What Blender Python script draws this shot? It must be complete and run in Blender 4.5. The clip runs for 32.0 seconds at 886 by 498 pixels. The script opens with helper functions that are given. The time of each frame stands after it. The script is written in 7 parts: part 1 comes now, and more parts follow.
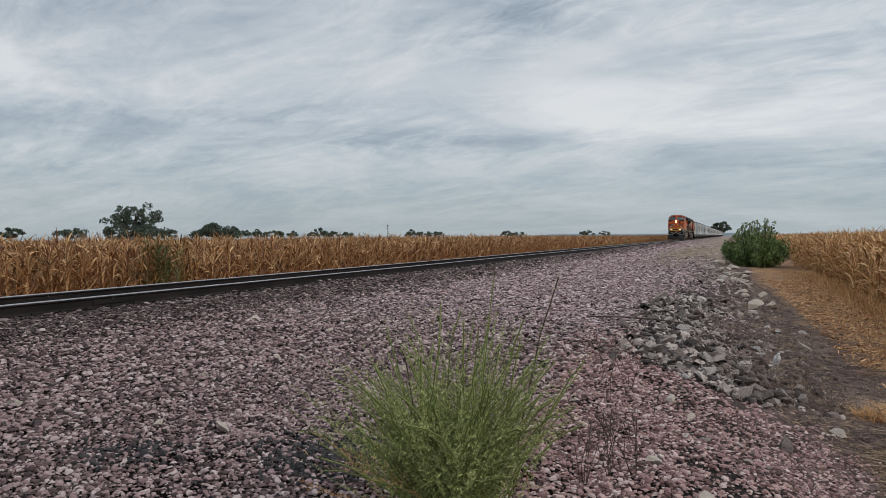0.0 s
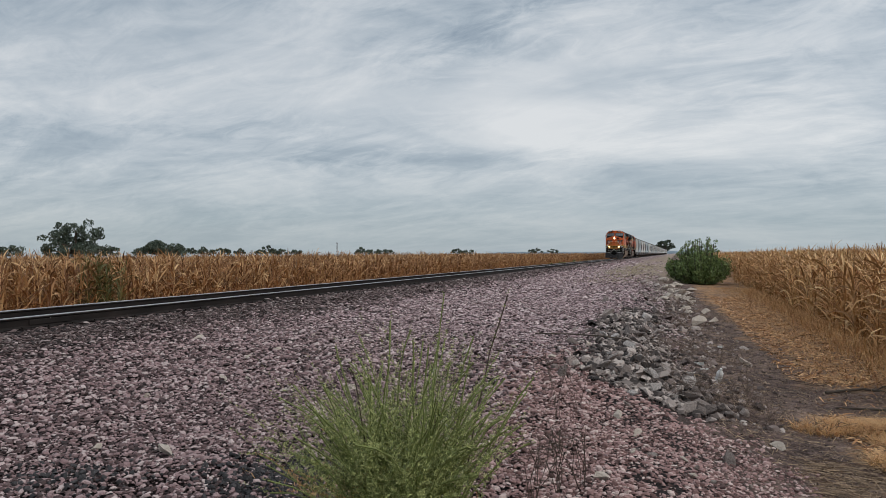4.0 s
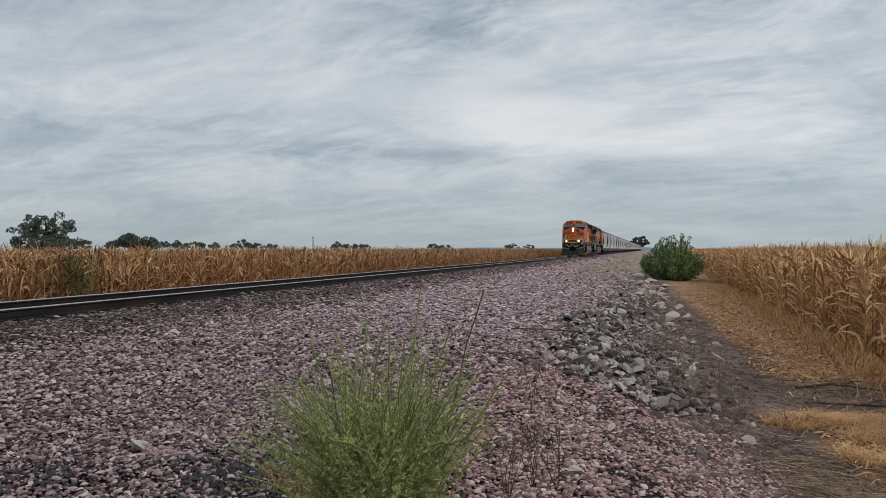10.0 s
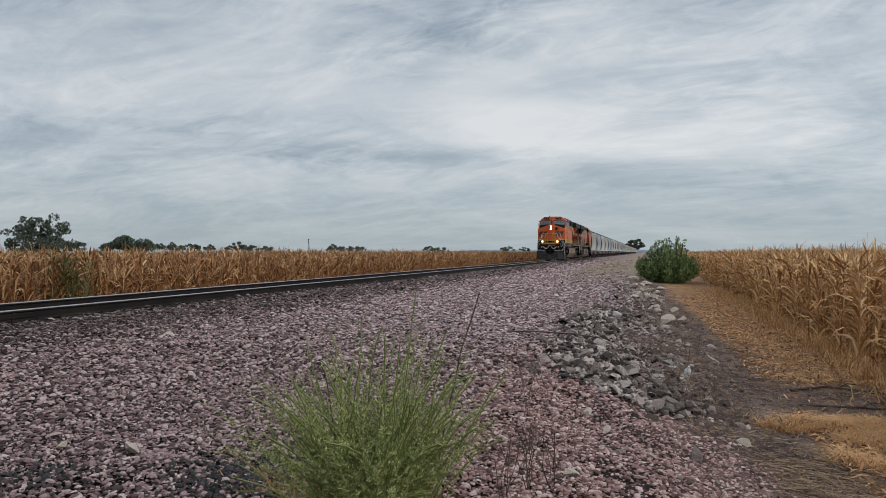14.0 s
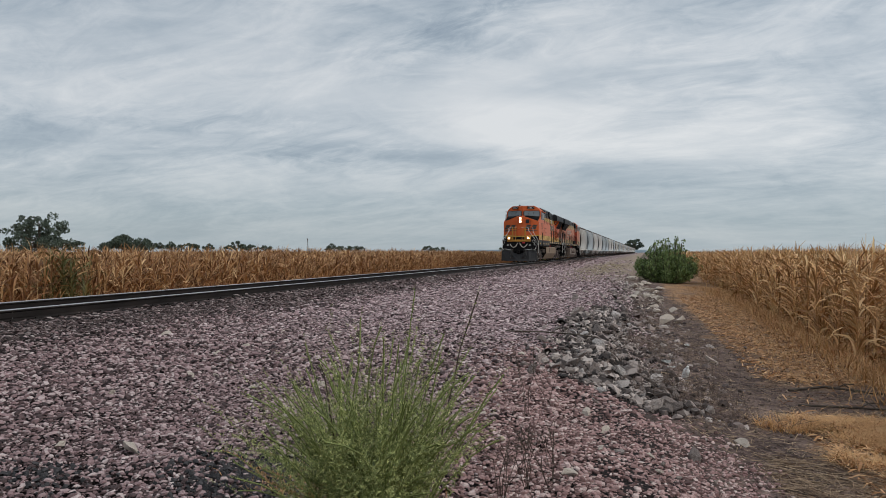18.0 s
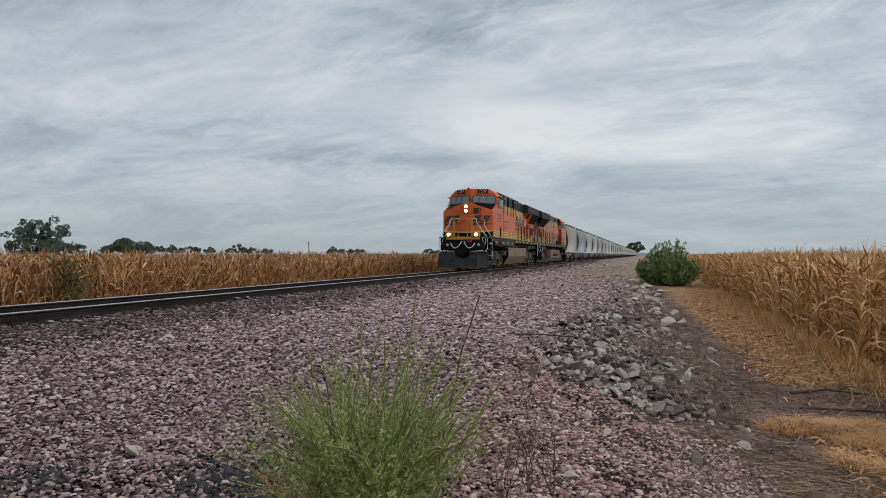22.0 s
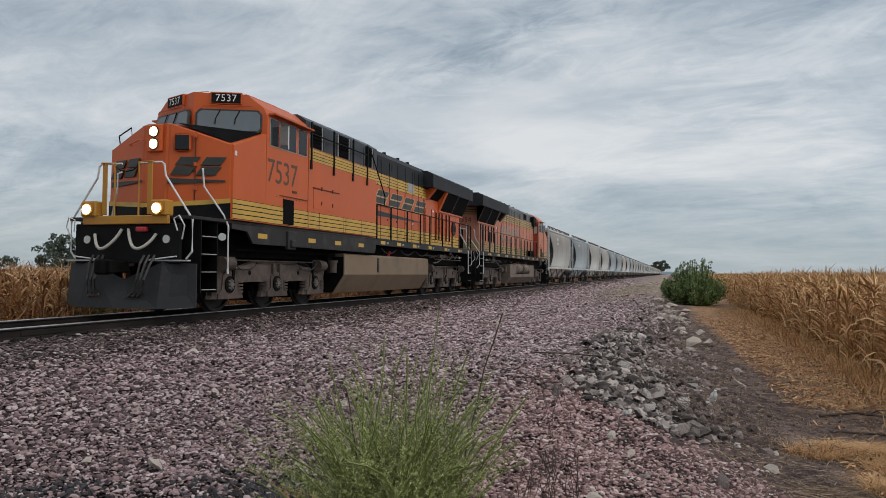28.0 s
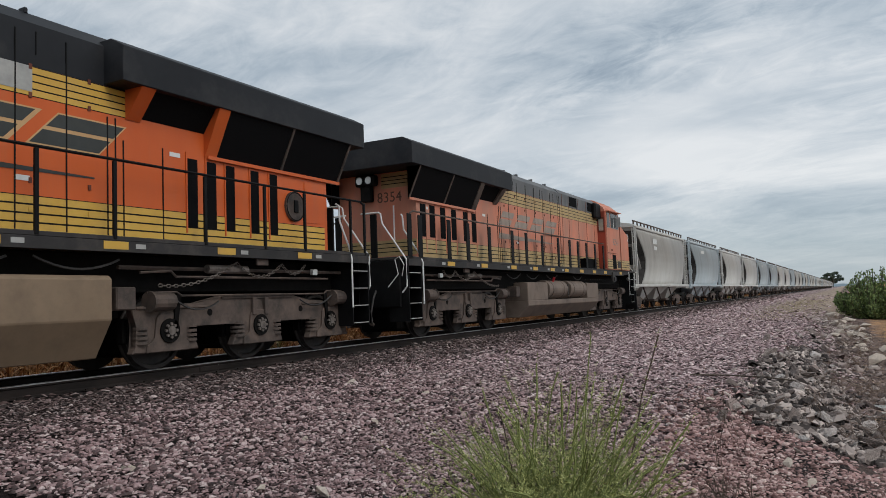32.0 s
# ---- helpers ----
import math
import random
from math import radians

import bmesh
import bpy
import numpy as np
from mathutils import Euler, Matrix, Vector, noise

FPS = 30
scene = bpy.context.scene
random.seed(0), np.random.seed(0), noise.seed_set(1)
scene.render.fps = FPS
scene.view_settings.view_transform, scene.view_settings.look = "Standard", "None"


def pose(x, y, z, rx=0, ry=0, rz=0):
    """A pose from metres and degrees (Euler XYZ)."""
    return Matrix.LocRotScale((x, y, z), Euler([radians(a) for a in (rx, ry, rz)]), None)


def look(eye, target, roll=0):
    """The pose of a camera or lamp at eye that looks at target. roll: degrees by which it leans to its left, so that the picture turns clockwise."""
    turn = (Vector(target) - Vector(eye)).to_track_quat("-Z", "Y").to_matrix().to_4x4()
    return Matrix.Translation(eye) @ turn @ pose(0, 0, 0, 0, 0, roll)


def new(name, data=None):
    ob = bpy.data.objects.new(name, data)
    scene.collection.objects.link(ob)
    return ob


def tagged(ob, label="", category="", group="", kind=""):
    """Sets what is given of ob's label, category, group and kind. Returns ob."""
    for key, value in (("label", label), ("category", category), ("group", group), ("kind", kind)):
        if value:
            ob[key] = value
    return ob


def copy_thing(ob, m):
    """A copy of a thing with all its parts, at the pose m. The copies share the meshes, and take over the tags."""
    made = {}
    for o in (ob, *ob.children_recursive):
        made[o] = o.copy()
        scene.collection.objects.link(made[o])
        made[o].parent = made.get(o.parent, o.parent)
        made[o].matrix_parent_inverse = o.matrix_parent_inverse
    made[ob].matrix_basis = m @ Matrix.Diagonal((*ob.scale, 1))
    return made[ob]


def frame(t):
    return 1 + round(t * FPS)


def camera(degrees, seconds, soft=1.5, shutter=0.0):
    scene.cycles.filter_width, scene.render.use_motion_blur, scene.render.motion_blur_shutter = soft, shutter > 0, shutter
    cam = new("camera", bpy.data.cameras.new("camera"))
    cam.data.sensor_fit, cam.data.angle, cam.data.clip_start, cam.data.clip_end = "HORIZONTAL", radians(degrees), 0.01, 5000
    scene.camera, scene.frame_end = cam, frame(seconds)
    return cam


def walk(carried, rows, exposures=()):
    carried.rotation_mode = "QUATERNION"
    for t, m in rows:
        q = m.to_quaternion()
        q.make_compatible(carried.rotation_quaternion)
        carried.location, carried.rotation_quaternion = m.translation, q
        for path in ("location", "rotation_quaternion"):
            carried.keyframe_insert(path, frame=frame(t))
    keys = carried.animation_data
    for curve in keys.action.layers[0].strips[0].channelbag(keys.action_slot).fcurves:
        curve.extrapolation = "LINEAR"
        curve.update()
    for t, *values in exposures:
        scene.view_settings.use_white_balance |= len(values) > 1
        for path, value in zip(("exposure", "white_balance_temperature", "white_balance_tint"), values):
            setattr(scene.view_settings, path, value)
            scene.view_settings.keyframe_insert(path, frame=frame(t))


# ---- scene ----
cam = camera(61.16, 32.0, soft=0.35, shutter=0.0)
EYE = (0.0, 0.0, 0.82)  # metres over the rail head, track along +y
PATH = [
    (0.0, 21.09, -0.87, 0.49),
    (0.5, 20.84, -0.89, 0.55),
    (1.0, 20.51, -0.84, 0.64),
    (1.5, 19.86, -0.82, 0.77),
    (2.0, 19.15, -0.61, 0.73),
    (2.5, 18.30, -0.42, 0.71),
    (3.0, 17.41, -0.10, 0.57),
    (3.5, 17.30, 0.35, 0.46),
    (5.5, 17.03, 0.56, 0.44),
    (6.0, 16.93, 0.62, 0.42),
    (6.5, 16.75, 0.64, 0.44),
    (7.0, 16.63, 0.60, 0.41),
    (7.5, 16.45, 0.53, 0.43),
    (8.0, 16.24, 0.45, 0.38),
    (8.5, 16.00, 0.40, 0.30),
    (9.0, 15.75, 0.31, 0.19),
    (9.5, 15.59, 0.20, 0.21),
    (10.0, 15.47, 0.07, 0.13),
    (10.5, 15.34, 0.08, 0.13),
    (11.0, 15.15, 0.10, 0.10),
    (11.5, 15.15, 0.11, 0.13),
    (12.0, 15.19, 0.10, 0.12),
    (12.5, 15.22, 0.16, 0.14),
    (13.0, 15.22, 0.20, 0.10),
    (13.5, 15.19, 0.21, 0.11),
    (14.0, 15.14, 0.26, 0.06),
    (14.5, 15.07, 0.35, 0.00),
    (16.5, 15.01, 0.37, -0.05),
    (17.0, 15.02, 0.30, -0.05),
    (17.5, 15.05, 0.29, -0.03),
    (18.0, 15.06, 0.24, -0.03),
    (18.5, 15.07, 0.28, -0.02),
    (19.0, 15.06, 0.24, -0.04),
    (19.5, 15.04, 0.21, -0.01),
    (20.0, 15.07, 0.21, -0.01),
    (20.5, 15.08, 0.31, 0.08),
    (21.0, 15.09, 0.37, 0.05),
    (21.5, 15.13, 0.44, 0.01),
    (22.0, 15.14, 0.46, 0.04),
    (22.5, 15.16, 0.53, 0.05),
    (23.0, 15.12, 0.62, 0.08),
    (23.5, 15.18, 0.69, 0.10),
    (24.0, 15.27, 0.77, 0.12),
    (24.5, 15.33, 0.94, 0.11),
    (26.5, 16.02, 1.52, 0.10),
    (27.0, 16.25, 1.70, 0.05),
    (27.5, 16.55, 1.70, -0.13),
    (28.0, 16.91, 1.77, -0.43),
    (28.5, 17.24, 2.78, -0.34),
    (29.0, 17.45, 5.35, -0.26),
    (29.5, 17.85, 4.85, 0.04),
    (30.0, 18.16, 3.49, 0.73),
    (30.5, 18.41, 2.83, 1.58),
    (31.0, 21.90, 3.08, 2.21),
    (31.5, 28.04, 4.15, 1.98),
    (32.0, 28.20, 3.94, 2.11),
]  # seconds, yaw, pitch, roll
walk(cam, [(t, pose(*EYE, 90 + p, r, y)) for t, y, p, r in PATH], [(0, 0.0), (28.8, 0.0), (30.0, 0.10), (32, 0.12)])

# ---- light and sky: high overcast with thin streaks, soft sun behind the clouds ----
SUN_EL, SUN_AZ = 43.0, 102.0  # degrees; azimuth clockwise from +y


def make_world():
    w = bpy.data.worlds.new("world")
    scene.world = w
    w.use_nodes = True
    nt = w.node_tree
    nt.nodes.clear()
    N, L = nt.nodes.new, nt.links.new

    def math_node(op, a, b=None, clamp=False):
        n = N("ShaderNodeMath")
        n.operation, n.use_clamp = op, clamp
        for i, q in enumerate((a, b)):
            if q is None:
                continue
            if isinstance(q, (int, float)):
                n.inputs[i].default_value = q
            else:
                L(q, n.inputs[i])
        return n.outputs[0]

    out, bg = N("ShaderNodeOutputWorld"), N("ShaderNodeBackground")
    tc, sep = N("ShaderNodeTexCoord"), N("ShaderNodeSeparateXYZ")
    L(tc.outputs["Generated"], sep.inputs[0])
    up = math_node("MAXIMUM", sep.outputs[2], 0.0)
    den = math_node("ADD", up, 0.20)
    # clouds lie on a level sheet overhead
    u, v = math_node("DIVIDE", sep.outputs[0], den), math_node("DIVIDE", sep.outputs[1], den)

    def sheet(ax, ay, angle, scale, detail, rough, dist):
        c, s = math.cos(radians(angle)), math.sin(radians(angle))
        p = math_node("ADD", math_node("MULTIPLY", u, c * ax), math_node("MULTIPLY", v, s * ax))
        q = math_node("ADD", math_node("MULTIPLY", u, -s * ay), math_node("MULTIPLY", v, c * ay))
        comb, n = N("ShaderNodeCombineXYZ"), N("ShaderNodeTexNoise")
        L(p, comb.inputs[0]), L(q, comb.inputs[1])
        L(comb.outputs[0], n.inputs["Vector"])
        n.inputs["Scale"].default_value, n.inputs["Detail"].default_value = scale, detail
        n.inputs["Roughness"].default_value, n.inputs["Distortion"].default_value = rough, dist
        return n.outputs[0]

    def ramp(x, stops):
        r = N("ShaderNodeValToRGB")
        els = r.color_ramp.elements
        while len(els) < len(stops):
            els.new(0.5)
        for e, (pos, col) in zip(els, stops):
            e.position, e.color = pos, (*col, 1)
        L(x, r.inputs[0])
        return r.outputs[0]

    def mix(fac, a, b, mode="MIX"):
        m = N("ShaderNodeMix")
        m.data_type, m.blend_type = "RGBA", mode
        for q, i in ((fac, 0), (a, 6), (b, 7)):
            if isinstance(q, (int, float)):
                m.inputs[i].default_value = q
            elif isinstance(q, tuple):
                m.inputs[i].default_value = (*q, 1)
            else:
                L(q, m.inputs[i])
        return m.outputs[2]

    broad = sheet(0.9, 1.15, 35, 1.15, 8, 0.55, 0.9)
    streak = sheet(0.7, 1.45, -20, 1.5, 10, 0.62, 1.5)
    fine = sheet(0.85, 1.4, -12, 5.5, 11, 0.66, 1.3)

    def bank_of_cloud(cx, cz, wx, wz, lean=0.0):
        """Soft-edged part of the cloud sheet round a direction ahead, frayed by the finer sheets."""
        dx, dz = math_node("SUBTRACT", sep.outputs[0], cx), math_node("SUBTRACT", sep.outputs[2], cz)
        if lean:
            dz = math_node("SUBTRACT", dz, math_node("MULTIPLY", dx, lean))
        a, b = math_node("DIVIDE", dx, wx), math_node("DIVIDE", dz, wz)
        d = math_node("ADD", math_node("MULTIPLY", a, a), math_node("MULTIPLY", b, b))
        d = math_node("ADD", math_node("SQRT", d), frayed)
        ahead = math_node("GREATER_THAN", sep.outputs[1], 0.0)
        return math_node("MULTIPLY", math_node("SUBTRACT", 1.0, math_node("MULTIPLY", d, 0.62), True), ahead)

    frayed = math_node("ADD", math_node("MULTIPLY", math_node("SUBTRACT", streak, 0.5), 1.7), math_node("MULTIPLY", math_node("SUBTRACT", fine, 0.5), 1.5))
    blend = math_node("ADD", math_node("MULTIPLY", broad, 0.30), math_node("ADD", math_node("MULTIPLY", streak, 0.32), math_node("MULTIPLY", fine, 0.20)))
    blend = math_node("ADD", blend, 0.09)
    # east, up, breadth, height, slope, thickness of each bank
    for cx, cz, wx, wz, lean, amount in ((-0.16, 0.155, 0.20, 0.034, -0.05, 0.065), (-0.46, 0.11, 0.17, 0.024, -0.03, 0.06), (-0.13, 0.25, 0.11, 0.05, 0.5, 0.05), (0.16, 0.16, 0.26, 0.11, 0.0, 0.035), (-0.62, 0.20, 0.20, 0.045, 0.0, 0.06),
                                         (-0.32, 0.22, 0.16, 0.05, -0.1, 0.05), (-0.45, 0.34, 0.20, 0.06, 0.1, 0.05), (-0.62, 0.295, 0.34, 0.05, 0.0, -0.05), (-0.20, 0.325, 0.13, 0.035, 0.3, -0.06), (0.14, 0.315, 0.28, 0.034, 0.1, -0.09), (-0.44, 0.172, 0.16, 0.013, 0.04, -0.06),
                                         (-0.63, 0.128, 0.26, 0.024, 0.0, -0.06), (-0.30, 0.127, 0.14, 0.012, -0.02, -0.05), (0.05, 0.185, 0.08, 0.02, 0.35, -0.05)):
        blend = math_node("ADD", blend, math_node("MULTIPLY", bank_of_cloud(cx, cz, wx, wz, lean), amount))
    cloud = ramp(blend, [(0.36, (0.30, 0.37, 0.445)), (0.44, (0.45, 0.52, 0.585)), (0.51, (0.60, 0.655, 0.705)), (0.62, (0.84, 0.86, 0.875))])
    # towards the horizon the sheet closes to an even blue grey
    low = ramp(up, [(0.0, (1, 1, 1)), (0.13, (0, 0, 0))])
    lowcol = ramp(sheet(0.22, 1.0, 15, 0.6, 5, 0.55, 0.3), [(0.35, (0.33, 0.43, 0.49)), (0.7, (0.52, 0.58, 0.62))])
    lowfac = math_node("MULTIPLY", low, 0.8)
    col = mix(lowfac, cloud, lowcol)
    sky = N("ShaderNodeTexSky")
    sky.sky_type, sky.sun_disc = "NISHITA", False
    sky.sun_elevation, sky.sun_rotation = radians(SUN_EL), radians(SUN_AZ)
    skyc = mix(1.0, sky.outputs[0], (0.12, 0.12, 0.12), "MULTIPLY")
    col = mix(0.90, skyc, col)
    # the sheet is brighter towards the hidden sun
    dot = N("ShaderNodeVectorMath")
    dot.operation = "DOT_PRODUCT"
    L(tc.outputs["Generated"], dot.inputs[0])
    a, e = radians(SUN_AZ), radians(SUN_EL)
    dot.inputs[1].default_value = (math.sin(a) * math.cos(e), math.cos(a) * math.cos(e), math.sin(e))
    glow = N("ShaderNodeMapRange")
    glow.inputs[1].default_value, glow.inputs[2].default_value, glow.inputs[3].default_value, glow.inputs[4].default_value = -0.6, 0.9, 0.90, 1.06
    L(dot.outputs["Value"], glow.inputs[0])
    sc = N("ShaderNodeVectorMath")
    sc.operation = "SCALE"
    L(col, sc.inputs[0]), L(glow.outputs[0], sc.inputs["Scale"])
    L(sc.outputs[0], bg.inputs[0])
    bg.inputs[1].default_value = 0.94
    L(bg.outputs[0], out.inputs[0])


make_world()
sun = new("sun", bpy.data.lights.new("sun", "SUN"))
sun.data.energy, sun.data.angle, sun.data.color = 1.05, radians(30), (1.0, 0.95, 0.88)
sa, se = radians(SUN_AZ), radians(SUN_EL)
sun.matrix_world = look((60 * math.sin(sa) * math.cos(se), 60 * math.cos(sa) * math.cos(se), 60 * math.sin(se)), (0, 0, 0))
scene.view_settings.exposure = 0.0


# ---- materials ----
def mat(name, stops, scale=6.0, rough=0.6, metal=0.0, bump=0.0, bump_scale=60.0, stretch=(1, 1, 1), dirt=None, dirt_scale=1.5, dirt_range=(0.5, 0.75), island=0.0, emit=0.0, rough_var=0.1, random_var=0.0, detail=6, spec=0.5, trans=0.0):
    """A surface: grain between the colour stops, larger stains in the colour dirt, fine relief."""
    m = bpy.data.materials.new(name)
    m.use_nodes = True
    nt = m.node_tree
    N, L = nt.nodes.new, nt.links.new
    b = nt.nodes["Principled BSDF"]
    tc, mp = N("ShaderNodeTexCoord"), N("ShaderNodeMapping")
    mp.inputs["Scale"].default_value = stretch
    L(tc.outputs["Object"], mp.inputs[0])
    n = N("ShaderNodeTexNoise")
    n.inputs["Scale"].default_value, n.inputs["Detail"].default_value, n.inputs["Roughness"].default_value = scale, detail, 0.62
    L(mp.outputs[0], n.inputs["Vector"])
    fac = n.outputs[0]
    if island or random_var:
        g = N("ShaderNodeNewGeometry").outputs["Random Per Island"] if island else N("ShaderNodeObjectInfo").outputs["Random"]
        k = island or random_var
        mm = N("ShaderNodeMix")
        mm.inputs[0].default_value = k
        L(fac, mm.inputs[2]), L(g, mm.inputs[3])
        fac = mm.outputs[0]
    r = N("ShaderNodeValToRGB")
    els = r.color_ramp.elements
    if len(stops) == 2:
        lo, hi = (0.3, 0.7) if not (island or random_var) else (0.15, 0.85)
        pos = [lo, hi]
    else:
        lo, hi = (0.28, 0.72) if not (island or random_var) else (0.08, 0.92)
        pos = [lo + (hi - lo) * i / (len(stops) - 1) for i in range(len(stops))]
    while len(els) < len(stops):
        els.new(0.5)
    for e, p, c in zip(els, pos, stops):
        e.position, e.color = p, (*c, 1)
    L(fac, r.inputs[0])
    col = r.outputs[0]
    if dirt:
        d = N("ShaderNodeTexNoise")
        d.inputs["Scale"].default_value, d.inputs["Detail"].default_value, d.inputs["Roughness"].default_value = dirt_scale, 8, 0.7
        L(mp.outputs[0], d.inputs["Vector"])
        dr = N("ShaderNodeMapRange")
        dr.inputs[1].default_value, dr.inputs[2].default_value = dirt_range
        L(d.outputs[0], dr.inputs[0])
        mx = N("ShaderNodeMix")
        mx.data_type = "RGBA"
        L(dr.outputs[0], mx.inputs[0]), L(col, mx.inputs[6])
        mx.inputs[7].default_value = (*dirt, 1)
        col = mx.outputs[2]
    L(col, b.inputs["Base Color"])
    rr = N("ShaderNodeMapRange")
    rr.inputs[3].default_value, rr.inputs[4].default_value = max(0.02, rough - rough_var), min(1, rough + rough_var)
    L(n.outputs[0], rr.inputs[0]), L(rr.outputs[0], b.inputs["Roughness"])
    b.inputs["Metallic"].default_value = metal
    b.inputs["Specular IOR Level"].default_value = spec
    if trans:
        b.inputs["Subsurface Weight"].default_value = trans
        b.inputs["Subsurface Radius"].default_value = (0.02, 0.015, 0.01)
    if bump:
        bn, bp = N("ShaderNodeTexNoise"), N("ShaderNodeBump")
        bn.inputs["Scale"].default_value, bn.inputs["Detail"].default_value = bump_scale, 4
        L(mp.outputs[0], bn.inputs["Vector"])
        bp.inputs["Strength"].default_value, bp.inputs["Distance"].default_value = bump, 1.0 / bump_scale
        L(bn.outputs[0], bp.inputs["Height"]), L(bp.outputs[0], b.inputs["Normal"])
    if emit:
        b.inputs["Emission Strength"].default_value = emit
        b.inputs["Emission Color"].default_value = (*stops[0], 1)
    return m


ORANGE = mat("orange_paint", [(0.558, 0.1016, 0.02092), (0.6138, 0.1237, 0.0293)], 1.5, 0.40, dirt=(0.46, 0.125, 0.055), dirt_scale=1.8, dirt_range=(0.5, 0.95), stretch=(1, 1, 0.22), spec=0.3)
ORANGE_FADED = mat("faded_orange_paint", [(0.60, 0.18, 0.10), (0.68, 0.26, 0.165)], 1.5, 0.65, dirt=(0.36, 0.21, 0.155), dirt_scale=0.8, dirt_range=(0.38, 0.75), stretch=(1, 1, 0.4))
GATE = mat("mustard_yellow_gate_paint", [(0.46, 0.205, 0.018), (0.53, 0.25, 0.028)], 2, 0.5, dirt=(0.30, 0.17, 0.05), dirt_scale=2.5)
YELLOW = mat("yellow_paint", [(0.57, 0.335, 0.045), (0.64, 0.40, 0.075)], 2, 0.45, dirt=(0.35, 0.22, 0.08), dirt_scale=1.2, dirt_range=(0.5, 0.9))
BLACK = mat("black_paint", [(0.003, 0.003, 0.0035), (0.009, 0.009, 0.0095)], 2, 0.6, dirt=(0.022, 0.020, 0.019), dirt_scale=1.0, dirt_range=(0.55, 0.9), spec=0.15)
UPPER = mat("blue_grey_black_cabin_paint", [(0.026, 0.029, 0.036), (0.042, 0.046, 0.054)], 1.2, 0.45, dirt=(0.065, 0.065, 0.066), dirt_scale=0.8, spec=0.4)
SOOT = mat("sooty_black_hood_paint", [(0.008, 0.009, 0.012), (0.018, 0.020, 0.024)], 1.2, 0.6, dirt=(0.042, 0.041, 0.042), dirt_scale=0.7, spec=0.3)
SILL = mat("grey_sill_paint", [(0.022, 0.021, 0.021), (0.040, 0.037, 0.037)], 2, 0.65, dirt=(0.075, 0.064, 0.057), dirt_scale=1.4, spec=0.3)
UNDER = mat("brake_dust_grey_steel", [(0.070, 0.050, 0.041), (0.14, 0.102, 0.083)], 3, 0.75, bump=0.2, bump_scale=40, dirt=(0.028, 0.024, 0.022), dirt_scale=2.2, dirt_range=(0.45, 0.7))
# pushed to near black, so deep shade under the cars sits in the colour
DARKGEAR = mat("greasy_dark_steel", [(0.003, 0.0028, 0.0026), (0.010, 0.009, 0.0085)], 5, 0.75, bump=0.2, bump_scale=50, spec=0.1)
TANK_DULL = mat("dusty_brown_tank_paint", [(0.15, 0.112, 0.088), (0.21, 0.16, 0.128)], 1.5, 0.7, dirt=(0.08, 0.06, 0.05), dirt_scale=1.6)
TANK = mat("dusty_tan_tank_paint", [(0.20, 0.140, 0.088), (0.25, 0.180, 0.118)], 1.2, 0.7, dirt=(0.13, 0.088, 0.06), dirt_scale=0.8, dirt_range=(0.5, 0.8))
WHITE = mat("white_grab_rail_paint", [(0.62, 0.62, 0.60), (0.75, 0.75, 0.73)], 5, 0.5)
GLASS = mat("dark_cab_glass", [(0.008, 0.010, 0.012), (0.016, 0.018, 0.02)], 1, 0.06, spec=0.25, rough_var=0.02)
LAMP = mat("lit_headlight", [(1.0, 0.74, 0.42), (1.0, 0.8, 0.5)], 1, 0.3, emit=6.0)
STEEL = mat("polished_rail_head", [(0.58, 0.57, 0.57), (0.70, 0.69, 0.69)], 4, 0.42, 1.0, stretch=(8, 0.3, 8))
RAILSIDE = mat("dark_rusty_rail_side", [(0.011, 0.009, 0.0085), (0.034, 0.026, 0.023)], 3, 0.8, stretch=(1, 0.3, 1), spec=0.2, bump=0.15, bump_scale=80)
TIE = mat("weathered_tie_wood", [(0.05, 0.042, 0.036), (0.11, 0.09, 0.075)], 6, 0.9, stretch=(1, 6, 1), bump=0.4, bump_scale=40)
STONE = mat("pink_quartzite_ballast", [(0.0160, 0.0108, 0.0112), (0.092, 0.0575, 0.057), (0.285, 0.184, 0.185), (0.42, 0.300, 0.298), (0.66, 0.552, 0.530)], 30, 0.85, island=0.75, bump=0.5, bump_scale=120, dirt=(0.30, 0.235, 0.215), dirt_scale=0.22, dirt_range=(0.52, 0.95))
STONE_RED = mat("reddish_quartzite_gravel", [(0.0625, 0.03625, 0.0325), (0.2063, 0.115, 0.105), (0.375, 0.2275, 0.2125), (0.5, 0.335, 0.3125), (0.75, 0.625, 0.575)], 30, 0.88, island=0.75, bump=0.5, bump_scale=120)
STONE_PALER = mat("dusty_greyed_ballast", [(0.12, 0.086, 0.088), (0.28, 0.192, 0.195), (0.44, 0.312, 0.316), (0.56, 0.425, 0.425), (0.76, 0.65, 0.63)], 30, 0.88, island=0.75, bump=0.5, bump_scale=120)
STONE_OILY = mat("brake_dust_stained_ballast", [(0.018, 0.013, 0.012), (0.075, 0.048, 0.043), (0.14, 0.094, 0.09), (0.21, 0.152, 0.146), (0.44, 0.37, 0.345)], 30, 0.85, island=0.75, bump=0.5, bump_scale=120)
STONE_ONE = mat("pink_quartzite_single", [(0.0160, 0.0108, 0.0112), (0.092, 0.0575, 0.057), (0.285, 0.184, 0.185), (0.42, 0.300, 0.298), (0.66, 0.552, 0.530)], 30, 0.85, random_var=0.75, bump=0.5, bump_scale=120)
